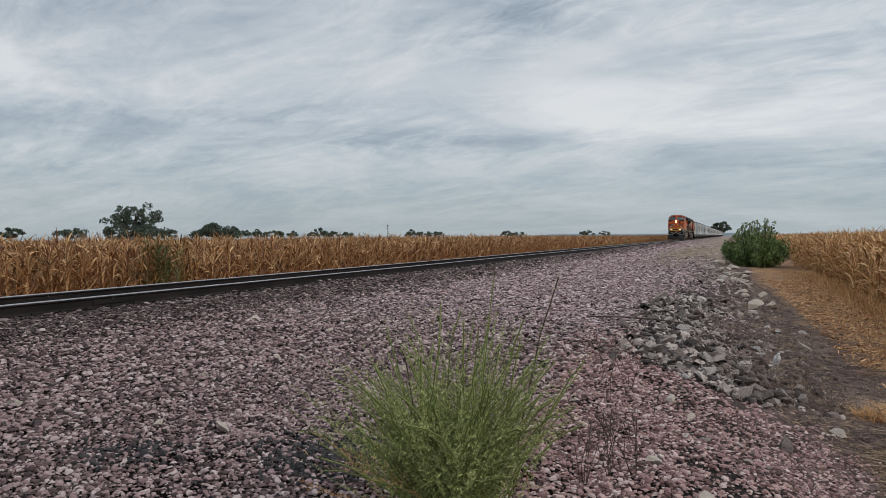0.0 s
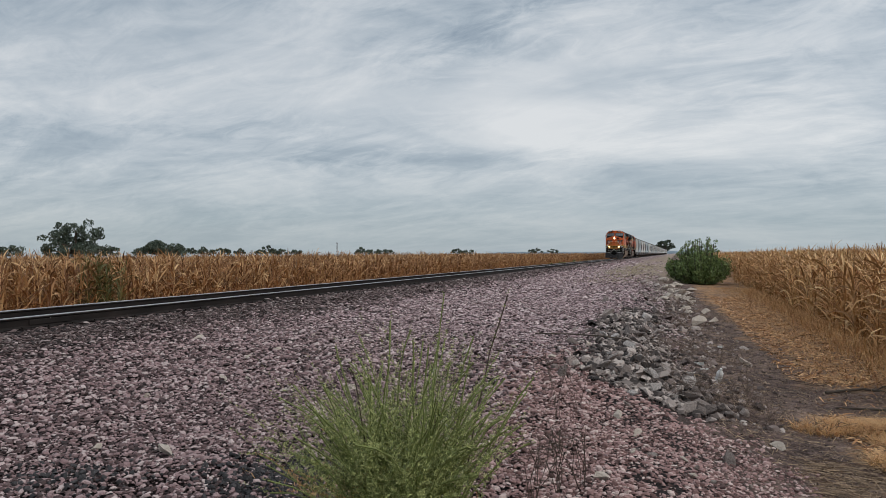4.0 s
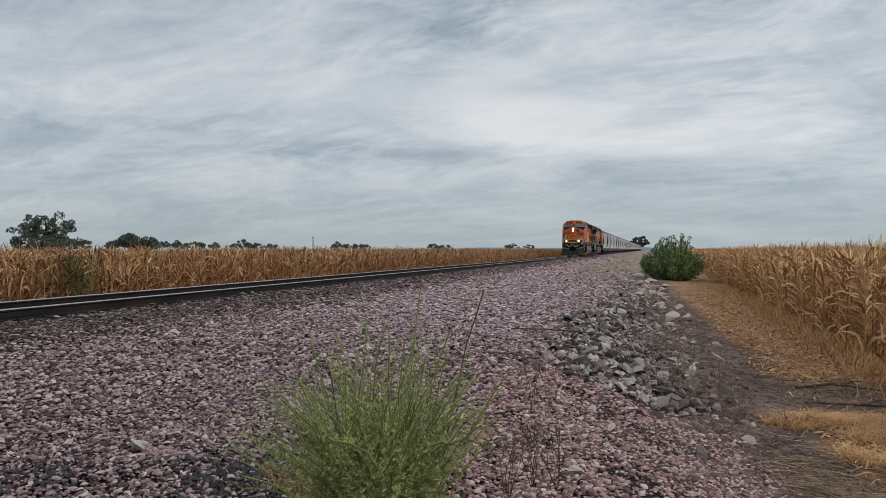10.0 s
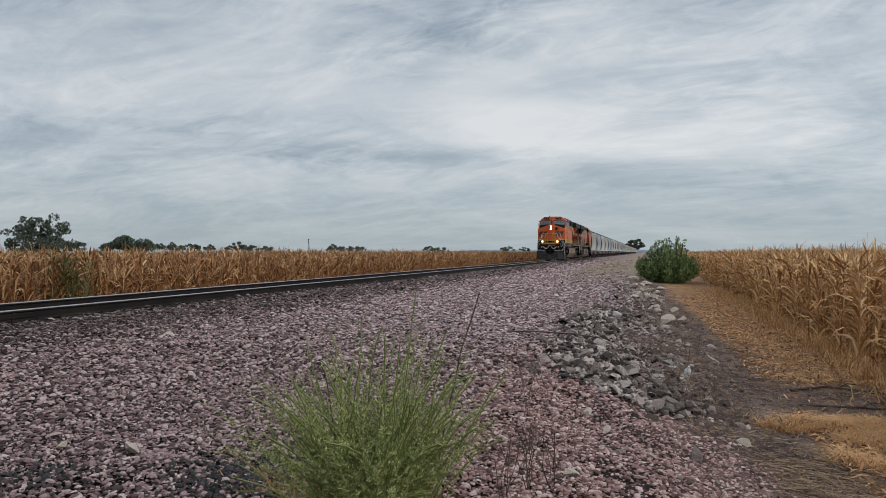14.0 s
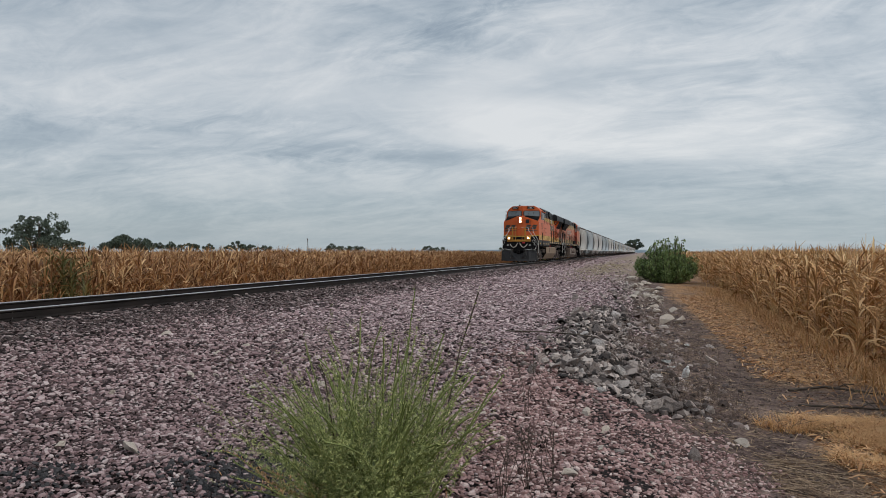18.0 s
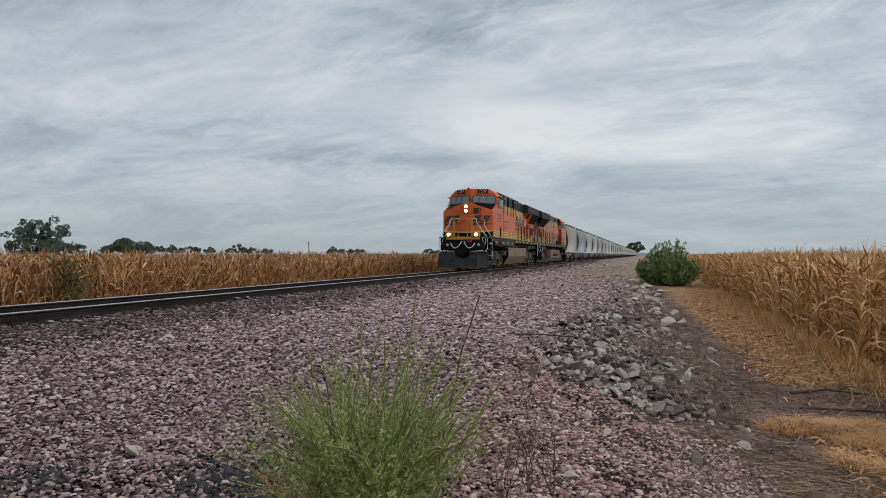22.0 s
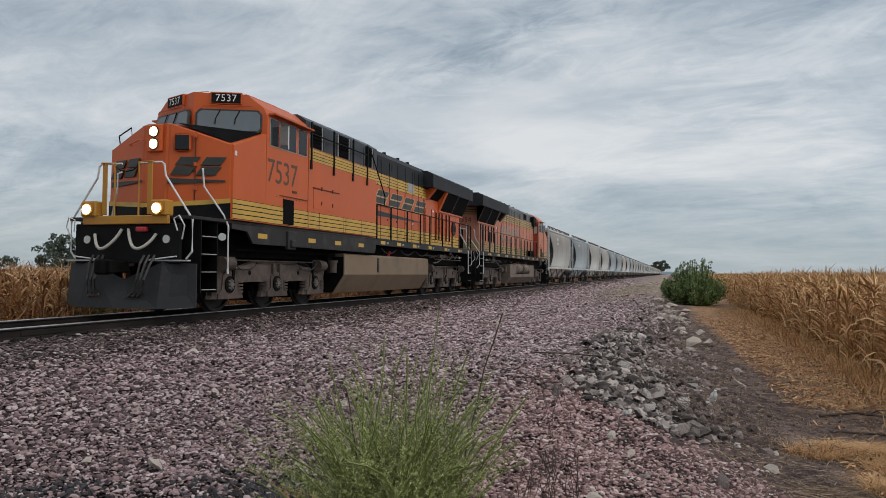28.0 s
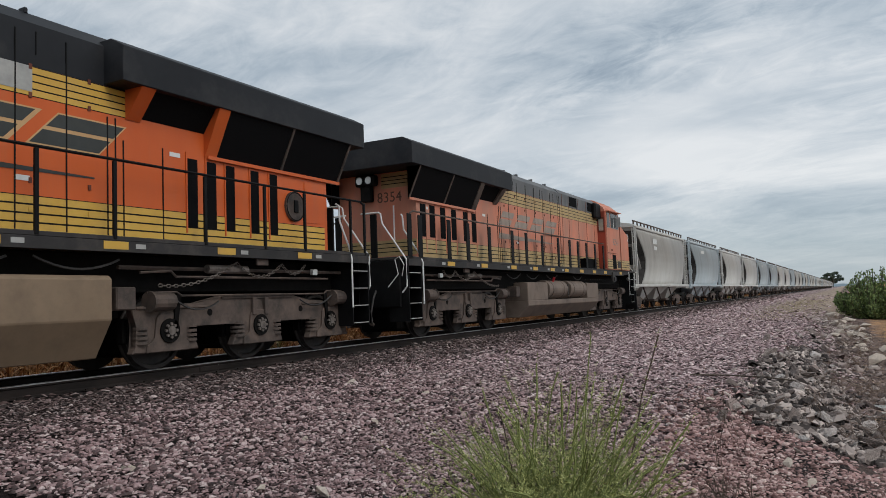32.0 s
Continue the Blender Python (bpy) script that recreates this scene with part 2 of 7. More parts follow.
LIME = mat("pale_broken_limestone", [(0.1211, 0.09782, 0.08813), (0.3302, 0.2714, 0.2461), (0.5944, 0.4985, 0.451), (0.762, 0.7468, 0.738)], 9, 0.9, random_var=0.55, bump=0.9, bump_scale=24, dirt=(0.16, 0.132, 0.12), dirt_scale=5, dirt_range=(0.56, 0.8))
HOPPER = [mat("hopper_grey_paint_%s" % k, [c, tuple(x * 1.12 for x in c)], 0.9, 0.6, dirt=d, dirt_scale=0.7, dirt_range=(0.42, 0.85), stretch=(1, 1, 0.22))
          for k, c, d in (("warm", (0.54, 0.535, 0.505), (0.37, 0.35, 0.32)), ("blue", (0.44, 0.50, 0.53), (0.32, 0.35, 0.36)), ("pale", (0.62, 0.62, 0.60), (0.42, 0.405, 0.375)))]
CORN_RED = mat("russet_dry_corn_leaf", [(0.07, 0.031, 0.014), (0.26, 0.120, 0.048), (0.48, 0.265, 0.115), (0.76, 0.53, 0.28)], 3, 0.75, island=0.7)
CORN = mat("ripe_dry_corn_leaf", [(0.1735, 0.08753, 0.03643), (0.4338, 0.2321, 0.0937), (0.6693, 0.4044, 0.1822), (0.9, 0.663, 0.3643)], 3, 0.75, island=0.7, trans=0.3)
CORN_GREEN = mat("late_green_corn_leaf", [(0.045, 0.055, 0.016), (0.12, 0.115, 0.035), (0.30, 0.22, 0.085)], 3, 0.7, island=0.6)
PALEGRASS = mat("thin_olive_dry_grass", [(0.22, 0.175, 0.08), (0.36, 0.30, 0.15), (0.50, 0.43, 0.25)], 4, 0.85, island=0.7)
DRYGRASS = mat("bleached_dry_grass", [(0.4255, 0.2127, 0.0897), (0.6555, 0.3737, 0.161), (0.828, 0.5405, 0.276)], 4, 0.85, island=0.7, trans=0.25)
WEED = mat("fresh_green_weed", [(0.045, 0.062, 0.02), (0.24, 0.285, 0.08), (0.72, 0.73, 0.30)], 5, 0.6, island=0.7)
SHRUB = mat("shrub_leaf", [(0.05, 0.085, 0.028), (0.14, 0.21, 0.06), (0.30, 0.37, 0.12)], 3, 0.55, island=0.7)
# leaf colours lightened a little for distance haze
TREELEAF = mat("distant_tree_leaf", [(0.045, 0.066, 0.050), (0.080, 0.108, 0.080), (0.12, 0.15, 0.11)], 2, 0.8, island=0.6)
BARK = mat("grey_brown_bark", [(0.05, 0.04, 0.03), (0.12, 0.095, 0.075)], 8, 0.9, bump=0.6, bump_scale=30)
THICKET = mat("weathered_dead_stalk", [(0.07344, 0.05141, 0.04131), (0.2203, 0.1561, 0.1193)], 8, 0.9, island=0.6)
DEADWEED = mat("dead_brown_stalk", [(0.055, 0.040, 0.032), (0.16, 0.115, 0.088)], 8, 0.9, island=0.5)


# ---- mesh tools ----
def link_mesh(name, me, material, parent=None, label=""):
    me.materials.append(material)
    ob = new(name, me)
    if parent:
        ob.parent = parent
    if label:
        ob["label"] = label
    return ob


def part(name, bm, material, parent=None, label=""):
    """Links a bmesh as one mesh object under a thing or a part."""
    bmesh.ops.recalc_face_normals(bm, faces=bm.faces[:])
    me = bpy.data.meshes.new(name)
    bm.to_mesh(me)
    bm.free()
    return link_mesh(name, me, material, parent, label)


def again(ob, m, parent=None):
    """Another piece with the same mesh, at the pose m under parent."""
    o = new(ob.name.split(".")[0], ob.data)
    o.parent = parent or ob.parent
    o.matrix_basis = m
    if "label" in ob:
        o["label"] = ob["label"]
    return o


def thing(name, label, category, group="", at=None, kind=""):
    ob = new(name)
    ob.empty_display_size = 0.2
    tagged(ob, label, category, group, kind)
    if at is not None:
        ob.matrix_basis = at
    return ob


def box(x0, x1, y0, y1, z0, z1, bev=0.0, bm=None):
    bm = bm or bmesh.new()
    r = bmesh.ops.create_cube(bm, size=1.0)
    for q in r["verts"]:
        q.co = Vector(((x0 + x1) / 2 + q.co.x * (x1 - x0), (y0 + y1) / 2 + q.co.y * (y1 - y0), (z0 + z1) / 2 + q.co.z * (z1 - z0)))
    if bev:
        es = list({e for q in r["verts"] for e in q.link_edges})
        bmesh.ops.bevel(bm, geom=es, offset=bev, segments=1, affect="EDGES")
    return bm


def cyl(p, q, r, seg=12, bm=None, r2=None, caps=True):
    bm = bm or bmesh.new()
    p, q = Vector(p), Vector(q)
    d = q - p
    m = Matrix.Translation((p + q) / 2) @ d.to_track_quat("Z", "Y").to_matrix().to_4x4()
    bmesh.ops.create_cone(bm, cap_ends=caps, segments=seg, radius1=r, radius2=r if r2 is None else r2, depth=d.length, matrix=m)
    return bm


def tube(pts, r, seg=6, bm=None):
    """A bent round bar through the points."""
    bm = bm or bmesh.new()
    pts = [Vector(p) for p in pts]
    rings = []
    for i, p in enumerate(pts):
        a = pts[max(i - 1, 0)]
        b = pts[min(i + 1, len(pts) - 1)]
        qt = (b - a).to_track_quat("Z", "Y")
        rings.append([bm.verts.new(p + qt @ Vector((r * math.cos(k * math.tau / seg), r * math.sin(k * math.tau / seg), 0))) for k in range(seg)])
    for a, b in zip(rings, rings[1:]):
        for k in range(seg):
            bm.faces.new((a[k], a[(k + 1) % seg], b[(k + 1) % seg], b[k]))
    bm.faces.new(rings[0][::-1]), bm.faces.new(rings[-1])
    return bm


def prism(poly, a, b, axis="y", bm=None, bev=0.0):
    """The 2D outline drawn out from a to b: axis y takes (x, z), axis x takes (y, z), axis z takes (x, y)."""
    bm = bm or bmesh.new()

    def at(p, s):
        return {"y": (p[0], s, p[1]), "x": (s, p[0], p[1]), "z": (p[0], p[1], s)}[axis]

    v0, v1 = [bm.verts.new(at(p, a)) for p in poly], [bm.verts.new(at(p, b)) for p in poly]
    fs = [bm.faces.new(v0[::-1]), bm.faces.new(v1)]
    n = len(poly)
    for i in range(n):
        fs.append(bm.faces.new((v0[i], v0[(i + 1) % n], v1[(i + 1) % n], v1[i])))
    if bev:
        bmesh.ops.bevel(bm, geom=list({e for f in fs for e in f.edges}), offset=bev, segments=1, affect="EDGES")
    return bm


def loft(rings, bm=None, caps=True):
    bm = bm or bmesh.new()
    vs = [[bm.verts.new(p) for p in r] for r in rings]
    n = len(rings[0])
    for a, b in zip(vs, vs[1:]):
        for i in range(n):
            bm.faces.new((a[i], a[(i + 1) % n], b[(i + 1) % n], b[i]))
    if caps:
        bm.faces.new(vs[0][::-1]), bm.faces.new(vs[-1])
    return bm


def mesh_np(name, verts, faces, material, parent=None, label="", smooth=False):
    """A mesh from arrays: verts (n, 3), faces (m, k)."""
    me = bpy.data.meshes.new(name)
    verts, faces = np.ascontiguousarray(verts, dtype=np.float32), np.ascontiguousarray(faces, dtype=np.int32)
    k = faces.shape[1]
    me.vertices.add(len(verts)), me.vertices.foreach_set("co", verts.ravel())
    me.loops.add(faces.size), me.loops.foreach_set("vertex_index", faces.ravel())
    me.polygons.add(len(faces))
    me.polygons.foreach_set("loop_start", np.arange(0, faces.size, k, dtype=np.int32))
    me.update(calc_edges=True)
    me.validate()
    if not smooth:
        me.shade_flat()
    return link_mesh(name, me, material, parent, label)


def turn_np(ax, ay, az):
    """Rotation matrices (n, 3, 3) from arrays of Euler angles."""
    cx, sx, cy, sy, cz, sz = np.cos(ax), np.sin(ax), np.cos(ay), np.sin(ay), np.cos(az), np.sin(az)
    return np.stack([np.stack([cy * cz, sx * sy * cz - cx * sz, cx * sy * cz + sx * sz], -1),
                     np.stack([cy * sz, sx * sy * sz + cx * cz, cx * sy * sz - sx * cz], -1),
                     np.stack([-sy, sx * cy, cx * cy], -1)], -2)


def scatter(base_v, base_f, pos, rot, scale, jitter=0.0, rng=None):
    """Copies of a small mesh at pos (n, 3), turned and scaled, as one pair of arrays."""
    n, k = len(pos), len(base_v)
    v = base_v[None] * (1 if rng is None or not jitter else 1 + rng.uniform(-jitter, jitter, (n, k, 1)))
    v = v * scale[:, None, :]
    v = np.einsum("nij,nkj->nki", rot, v) + pos[:, None, :]
    f = base_f[None] + (np.arange(n) * k)[:, None, None]
    return v.reshape(-1, 3), f.reshape(-1, base_f.shape[1])


PHI = (1 + 5 ** 0.5) / 2
ICO_V = np.array([(-1, PHI, 0), (1, PHI, 0), (-1, -PHI, 0), (1, -PHI, 0), (0, -1, PHI), (0, 1, PHI), (0, -1, -PHI), (0, 1, -PHI), (PHI, 0, -1), (PHI, 0, 1), (-PHI, 0, -1), (-PHI, 0, 1)]) / 1.902
ICO_F = np.array([(0, 11, 5), (0, 5, 1), (0, 1, 7), (0, 7, 10), (0, 10, 11), (1, 5, 9), (5, 11, 4), (11, 10, 2), (10, 7, 6), (7, 1, 8),
                  (3, 9, 4), (3, 4, 2), (3, 2, 6), (3, 6, 8), (3, 8, 9), (4, 9, 5), (2, 4, 11), (6, 2, 10), (8, 6, 7), (9, 8, 1)])
OCT_V = np.array([(1, 0.1, 0), (-0.9, -0.15, 0.1), (0.1, 0.95, -0.1), (-0.1, -1, 0.05), (0.15, 0.1, 0.95), (-0.1, 0, -0.9)])
OCT_F = np.array([(0, 2, 4), (2, 1, 4), (1, 3, 4), (3, 0, 4), (2, 0, 5), (1, 2, 5), (3, 1, 5), (0, 3, 5)])


PEB_A = np.arange(5) * math.tau / 5
PEB_V = np.concatenate([np.stack([np.cos(PEB_A), np.sin(PEB_A), np.full(5, -0.75)], -1), np.stack([0.68 * np.cos(PEB_A + 0.35), 0.68 * np.sin(PEB_A + 0.35), np.full(5, 0.72)], -1)])
PEB_F = np.array([(i, (i + 1) % 5, 5 + i) for i in range(5)] + [((i + 1) % 5, 5 + (i + 1) % 5, 5 + i) for i in range(5)] + [(5, 6, 7), (5, 7, 8), (5, 8, 9)])


# ---- ground ----
HEAP_Y = (8.6, 9.2, 10.0, 11.0, 13.5, 17.0, 23.0)  # the rubble: its middle and half width along the bank
HEAP_X = (0.05, -0.20, -0.40, -0.50, -0.75, -1.0, -0.8)
HEAP_W = (0.10, 0.50, 0.95, 0.95, 0.85, 0.60, 0.40)
TRACK_X, GAUGE_HALF, RAIL_Z = -10.78, 0.7525, -0.12
PROFILE = [(-4000, -1.35), (-16.5, -1.35), (-14.2, -1.05), (-12.9, -0.40), (-12.2, -0.322), (-9.45, -0.322), (-8.9, -0.36), (-7.6, -0.49), (-6.0, -0.58), (-2.0, -0.68), (-0.5, -0.71), (0.1, -0.82), (0.9, -1.12), (1.6, -1.28), (3.0, -1.38), (5.0, -1.40), (12, -1.35), (4000, -1.2)]
PX, PZ = np.array([p[0] for p in PROFILE]), np.array([p[1] for p in PROFILE])


def bank(y):
    """How far the brow of the bank draws in towards the track along y."""
    y = np.asarray(y, float)
    return -0.75 * np.clip((y - 5) / 8, 0, 1) - 0.010 * np.clip(y, 0, 140)


def ground_z(x, y, bed=False):
    """Height of the ground at arrays x, y; bed: of the sheet under the loose stones."""
    x, y = np.asarray(x, float), np.asarray(y, float)
    edge = 0.10 * np.sin(y * 0.9 + 0.7) + 0.08 * np.sin(y * 2.1) - bank(y)
    w = np.clip((x + 5) / 3.5, 0, 1) * np.clip((6 - x) / 4, 0, 1)
    z = np.interp(x + edge * w, PX, PZ)
    near = np.clip((60 - np.hypot(x, y)) / 40, 0, 1)
    bumps = 0.02 * np.sin(x * 3.1 + y * 1.3) * np.sin(y * 2.3 - x) + 0.015 * np.sin(x * 7.3 + 1) * np.sin(y * 6.1)
    sunk = 0.052 * near * np.clip((-0.2 + bank(y) - x) / 0.5, 0, 1) * np.clip((x + 9.5) / 0.4, 0, 1) if bed else 0.0
    return z - sunk + bumps * near * np.clip((x + 9.3) / 1.0, 0, 1)


def ground_material():
    m = bpy.data.materials.new("ground_cover")
    m.use_nodes = True
    nt = m.node_tree
    N, L = nt.nodes.new, nt.links.new
    b = nt.nodes["Principled BSDF"]
    tc, sep = N("ShaderNodeTexCoord"), N("ShaderNodeSeparateXYZ")
    P = tc.outputs["Object"]
    L(P, sep.inputs[0])

    def noise_tex(scale, detail=6, rough=0.6):
        n = N("ShaderNodeTexNoise")
        n.inputs["Scale"].default_value, n.inputs["Detail"].default_value, n.inputs["Roughness"].default_value = scale, detail, rough
        L(P, n.inputs["Vector"])
        return n.outputs[0]

    def calc(op, a, c, clamp=False):
        n = N("ShaderNodeMath")
        n.operation, n.use_clamp = op, clamp
        for i, q in enumerate((a, c)):
            if isinstance(q, (int, float)):
                n.inputs[i].default_value = q
            else:
                L(q, n.inputs[i])
        return n.outputs[0]

    def ramp(x, stops):
        r = N("ShaderNodeValToRGB")
        els = r.color_ramp.elements
        while len(els) < len(stops):
            els.new(0.5)
        for e, (pos, col) in zip(els, stops):
            e.position, e.color = pos, (*col, 1)
        L(x, r.inputs[0])
        return r.outputs[0]

    def mix(fac, a, c):
        k = N("ShaderNodeMix")
        k.data_type = "RGBA"
        L(fac, k.inputs[0]), L(a, k.inputs[6]), L(c, k.inputs[7])
        return k.outputs[2]

    # gravel: cells of crushed stone
    vo = N("ShaderNodeTexVoronoi")
    vo.inputs["Scale"].default_value = 24
    L(P, vo.inputs["Vector"])
    sepc = N("ShaderNodeSeparateColor")
    L(vo.outputs["Color"], sepc.inputs[0])
    grav = ramp(sepc.outputs[0], [(0.05, (0.12, 0.082, 0.084)), (0.35, (0.24, 0.168, 0.168)), (0.7, (0.36, 0.265, 0.258)), (0.95, (0.56, 0.47, 0.44))])
    # near bed coloured almost black, standing in for shade between the stones
    gap_shade = ramp(noise_tex(14, 8, 0.7), [(0.35, (0.012, 0.009, 0.009)), (0.6, (0.036, 0.027, 0.026)), (0.75, (0.08, 0.06, 0.056))])
    blot = calc("ADD", calc("MULTIPLY", noise_tex(7, 10, 0.75), 0.6), calc("MULTIPLY", noise_tex(1.1, 5, 0.6), 0.4))
    soil = ramp(blot, [(0.38, (0.045, 0.031, 0.028)), (0.48, (0.145, 0.100, 0.088)), (0.56, (0.25, 0.178, 0.152)), (0.66, (0.42, 0.31, 0.24))])
    straw = ramp(noise_tex(9, 10, 0.75), [(0.32, (0.19, 0.105, 0.055)), (0.48, (0.47, 0.262, 0.13)), (0.66, (0.72, 0.46, 0.255))])
    wob = calc("MULTIPLY", calc("SUBTRACT", noise_tex(0.9, 6), 0.5), 2.2)
    drawn = N("ShaderNodeMapRange")
    drawn.inputs[1].default_value, drawn.inputs[2].default_value, drawn.inputs[4].default_value = 5, 13, 0.75
    L(sep.outputs[1], drawn.inputs[0])
    far_in = calc("MULTIPLY", calc("MINIMUM", sep.outputs[1], 140.0), 0.010)
    xw = calc("ADD", calc("ADD", sep.outputs[0], calc("MULTIPLY", wob, 0.5)), calc("ADD", drawn.outputs[0], far_in))
    xs = calc("ADD", sep.outputs[0], wob)

    def step(a, c, x=None):
        n = N("ShaderNodeMapRange")
        n.inputs[1].default_value, n.inputs[2].default_value = a, c
        L(x if x is not None else xw, n.inputs[0])
        return n.outputs[0]

    # dusty worn gravel with thin dry grass farther up the line
    worn = ramp(noise_tex(2.2, 8, 0.7), [(0.35, (0.28, 0.21, 0.17)), (0.55, (0.38, 0.305, 0.21)), (0.72, (0.46, 0.38, 0.24))])
    grav = mix(step(26.0, 70.0, sep.outputs[1]), gap_shade, grav)
    band = calc("MULTIPLY", step(-6.8, -4.6, xs), calc("MULTIPLY", step(34.0, 62.0, sep.outputs[1]), 0.7))
    grav = mix(band, grav, worn)
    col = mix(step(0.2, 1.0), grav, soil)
    # a strip of bare trodden soil runs across the lane
    cross = calc("ADD", sep.outputs[1], calc("MULTIPLY", wob, 0.45))
    bare = calc("MULTIPLY", step(10.9, 11.3, cross), step(13.9, 13.0, cross))
    patchy = calc("ADD", 0.3, calc("MULTIPLY", step(0.42, 0.56, noise_tex(1.7, 8, 0.7)), 0.7))
    grassy = calc("MULTIPLY", calc("MULTIPLY", patchy, step(1.85, 2.35, calc("ADD", xs, calc("MULTIPLY", calc("MINIMUM", calc("MAXIMUM", calc("SUBTRACT", sep.outputs[1], 15.0), 0.0), 24.0), 0.04)))), calc("SUBTRACT", 1.0, calc("MULTIPLY", bare, 0.92)))
    col = mix(grassy, col, straw)
    col = mix(step(4.3, 5.2, xs), col, soil)
    left = step(-12.9, -13.6, xs)
    col = mix(left, col, straw)
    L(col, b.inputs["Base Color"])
    b.inputs["Roughness"].default_value = 0.95
    b.inputs["Specular IOR Level"].default_value = 0.2
    bp = N("ShaderNodeBump")
    bp.inputs["Strength"].default_value, bp.inputs["Distance"].default_value = 0.9, 0.04
    L(calc("SUBTRACT", noise_tex(25, 6), vo.outputs["Distance"]), bp.inputs["Height"])
    L(bp.outputs[0], b.inputs["Normal"])
    return m


def spaced(near, far, step, grow):
    out, s = [near], step
    while out[-1] < far:
        out.append(out[-1] + s)
        s *= grow
    return out


def build_ground():
    xs = sorted(set([round(-q, 3) for q in spaced(14.5, 4200, 0.8, 1.35)] + [round(q, 3) for q in np.arange(-14.4, 6.05, 0.16)] + [round(q, 3) for q in spaced(6.2, 4200, 0.4, 1.35)]))
    ys = sorted(set([round(-q, 3) for q in spaced(8.2, 4200, 1.5, 1.4)] + [round(q, 3) for q in np.arange(-8, 30, 0.16)] + [round(q, 3) for q in spaced(30.2, 4200, 0.3, 1.12)]))
    X, Y = np.meshgrid(xs, ys)
    Z = ground_z(X, Y, True)
    v = np.stack([X, Y, Z], -1).reshape(-1, 3)
    nx, ny = len(xs), len(ys)
    i = (np.arange(ny - 1)[:, None] * nx + np.arange(nx - 1)[None]).ravel()
    f = np.stack([i, i + 1, i + nx + 1, i + nx], -1)
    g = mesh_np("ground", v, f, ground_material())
    g.data.polygons.foreach_set("use_smooth", np.ones(len(f), dtype=bool))
    return tagged(g, "gravel railway bed sloping to bare soil and dry grass", "ground", kind="structure")


ground = build_ground()


def build_track():
    """Two rails on tie plates and half-buried ties."""
    head = [(-0.0378, -0.015), (-0.0378, -0.005), (-0.030, 0.0), (0.030, 0.0), (0.0378, -0.005), (0.0378, -0.015)]
    prof = [(-0.037, -0.0045), (0.037, -0.0045), (0.037, -0.036), (0.012, -0.052), (0.009, -0.15), (0.03, -0.168), (0.076, -0.176), (0.076, -0.188), (-0.076, -0.188), (-0.076, -0.176), (-0.03, -0.168), (-0.009, -0.15), (-0.012, -0.052), (-0.037, -0.036)]
    track = thing("railway_track", "single railway track, worn bright rail heads, dark rusty sides", "railway track", kind="structure")
    for side in (-1, 1):
        x = TRACK_X + side * GAUGE_HALF
        rail = part("rail", prism([(x + a, c + RAIL_Z) for a, c in prof], -60, 2500), RAILSIDE, track, "dark rusty steel rail")
        part("rail_head", prism([(x + a, c + RAIL_Z) for a, c in head], -60, 2500), STEEL, rail, "bright worn running surface")
        # thin seams of a joint bar and bolts
        jy = 10.05
        part("joint_bar", box(x + 0.012, x + 0.03, jy - 0.45, jy + 0.45, RAIL_Z - 0.145, RAIL_Z - 0.06, 0.004), RAILSIDE, rail)
        part("joint_gap", box(x + 0.009, x + 0.0125, jy - 0.004, jy + 0.004, RAIL_Z - 0.15, RAIL_Z - 0.03), WHITE, rail, "pale weld mark on the rail web")
    rng = np.random.default_rng(4)
    tie = None
    for k in range(150):
        y = -6 + k * 0.52 + rng.uniform(-0.02, 0.02)
        m = pose(TRACK_X + rng.uniform(-0.03, 0.03), y, RAIL_Z, 0, 0, rng.uniform(-0.6, 0.6))
        if tie is None:
            tie = part("tie", box(-1.29, 1.29, -0.115, 0.115, -0.39, -0.21, 0.012), TIE, track)
            tie.matrix_basis = m
        else:
            again(tie, m)
    plate = None
    for k in range(60):
        for side in (-1, 1):
            m = pose(TRACK_X + side * GAUGE_HALF, -2 + k * 0.52, RAIL_Z)
            if plate is None:
                b = box(-0.17, 0.17, -0.09, 0.09, -0.192, -0.182, 0.003)
                for sx in (-0.1, 0.1):
                    box(sx - 0.012, sx + 0.012, -0.05, -0.02, -0.184, -0.158, 0, b)
                plate = part("tie_plate", b, RAILSIDE, track)
                plate.matrix_basis = m
            else:
                again(plate, m)
    return track


build_track()


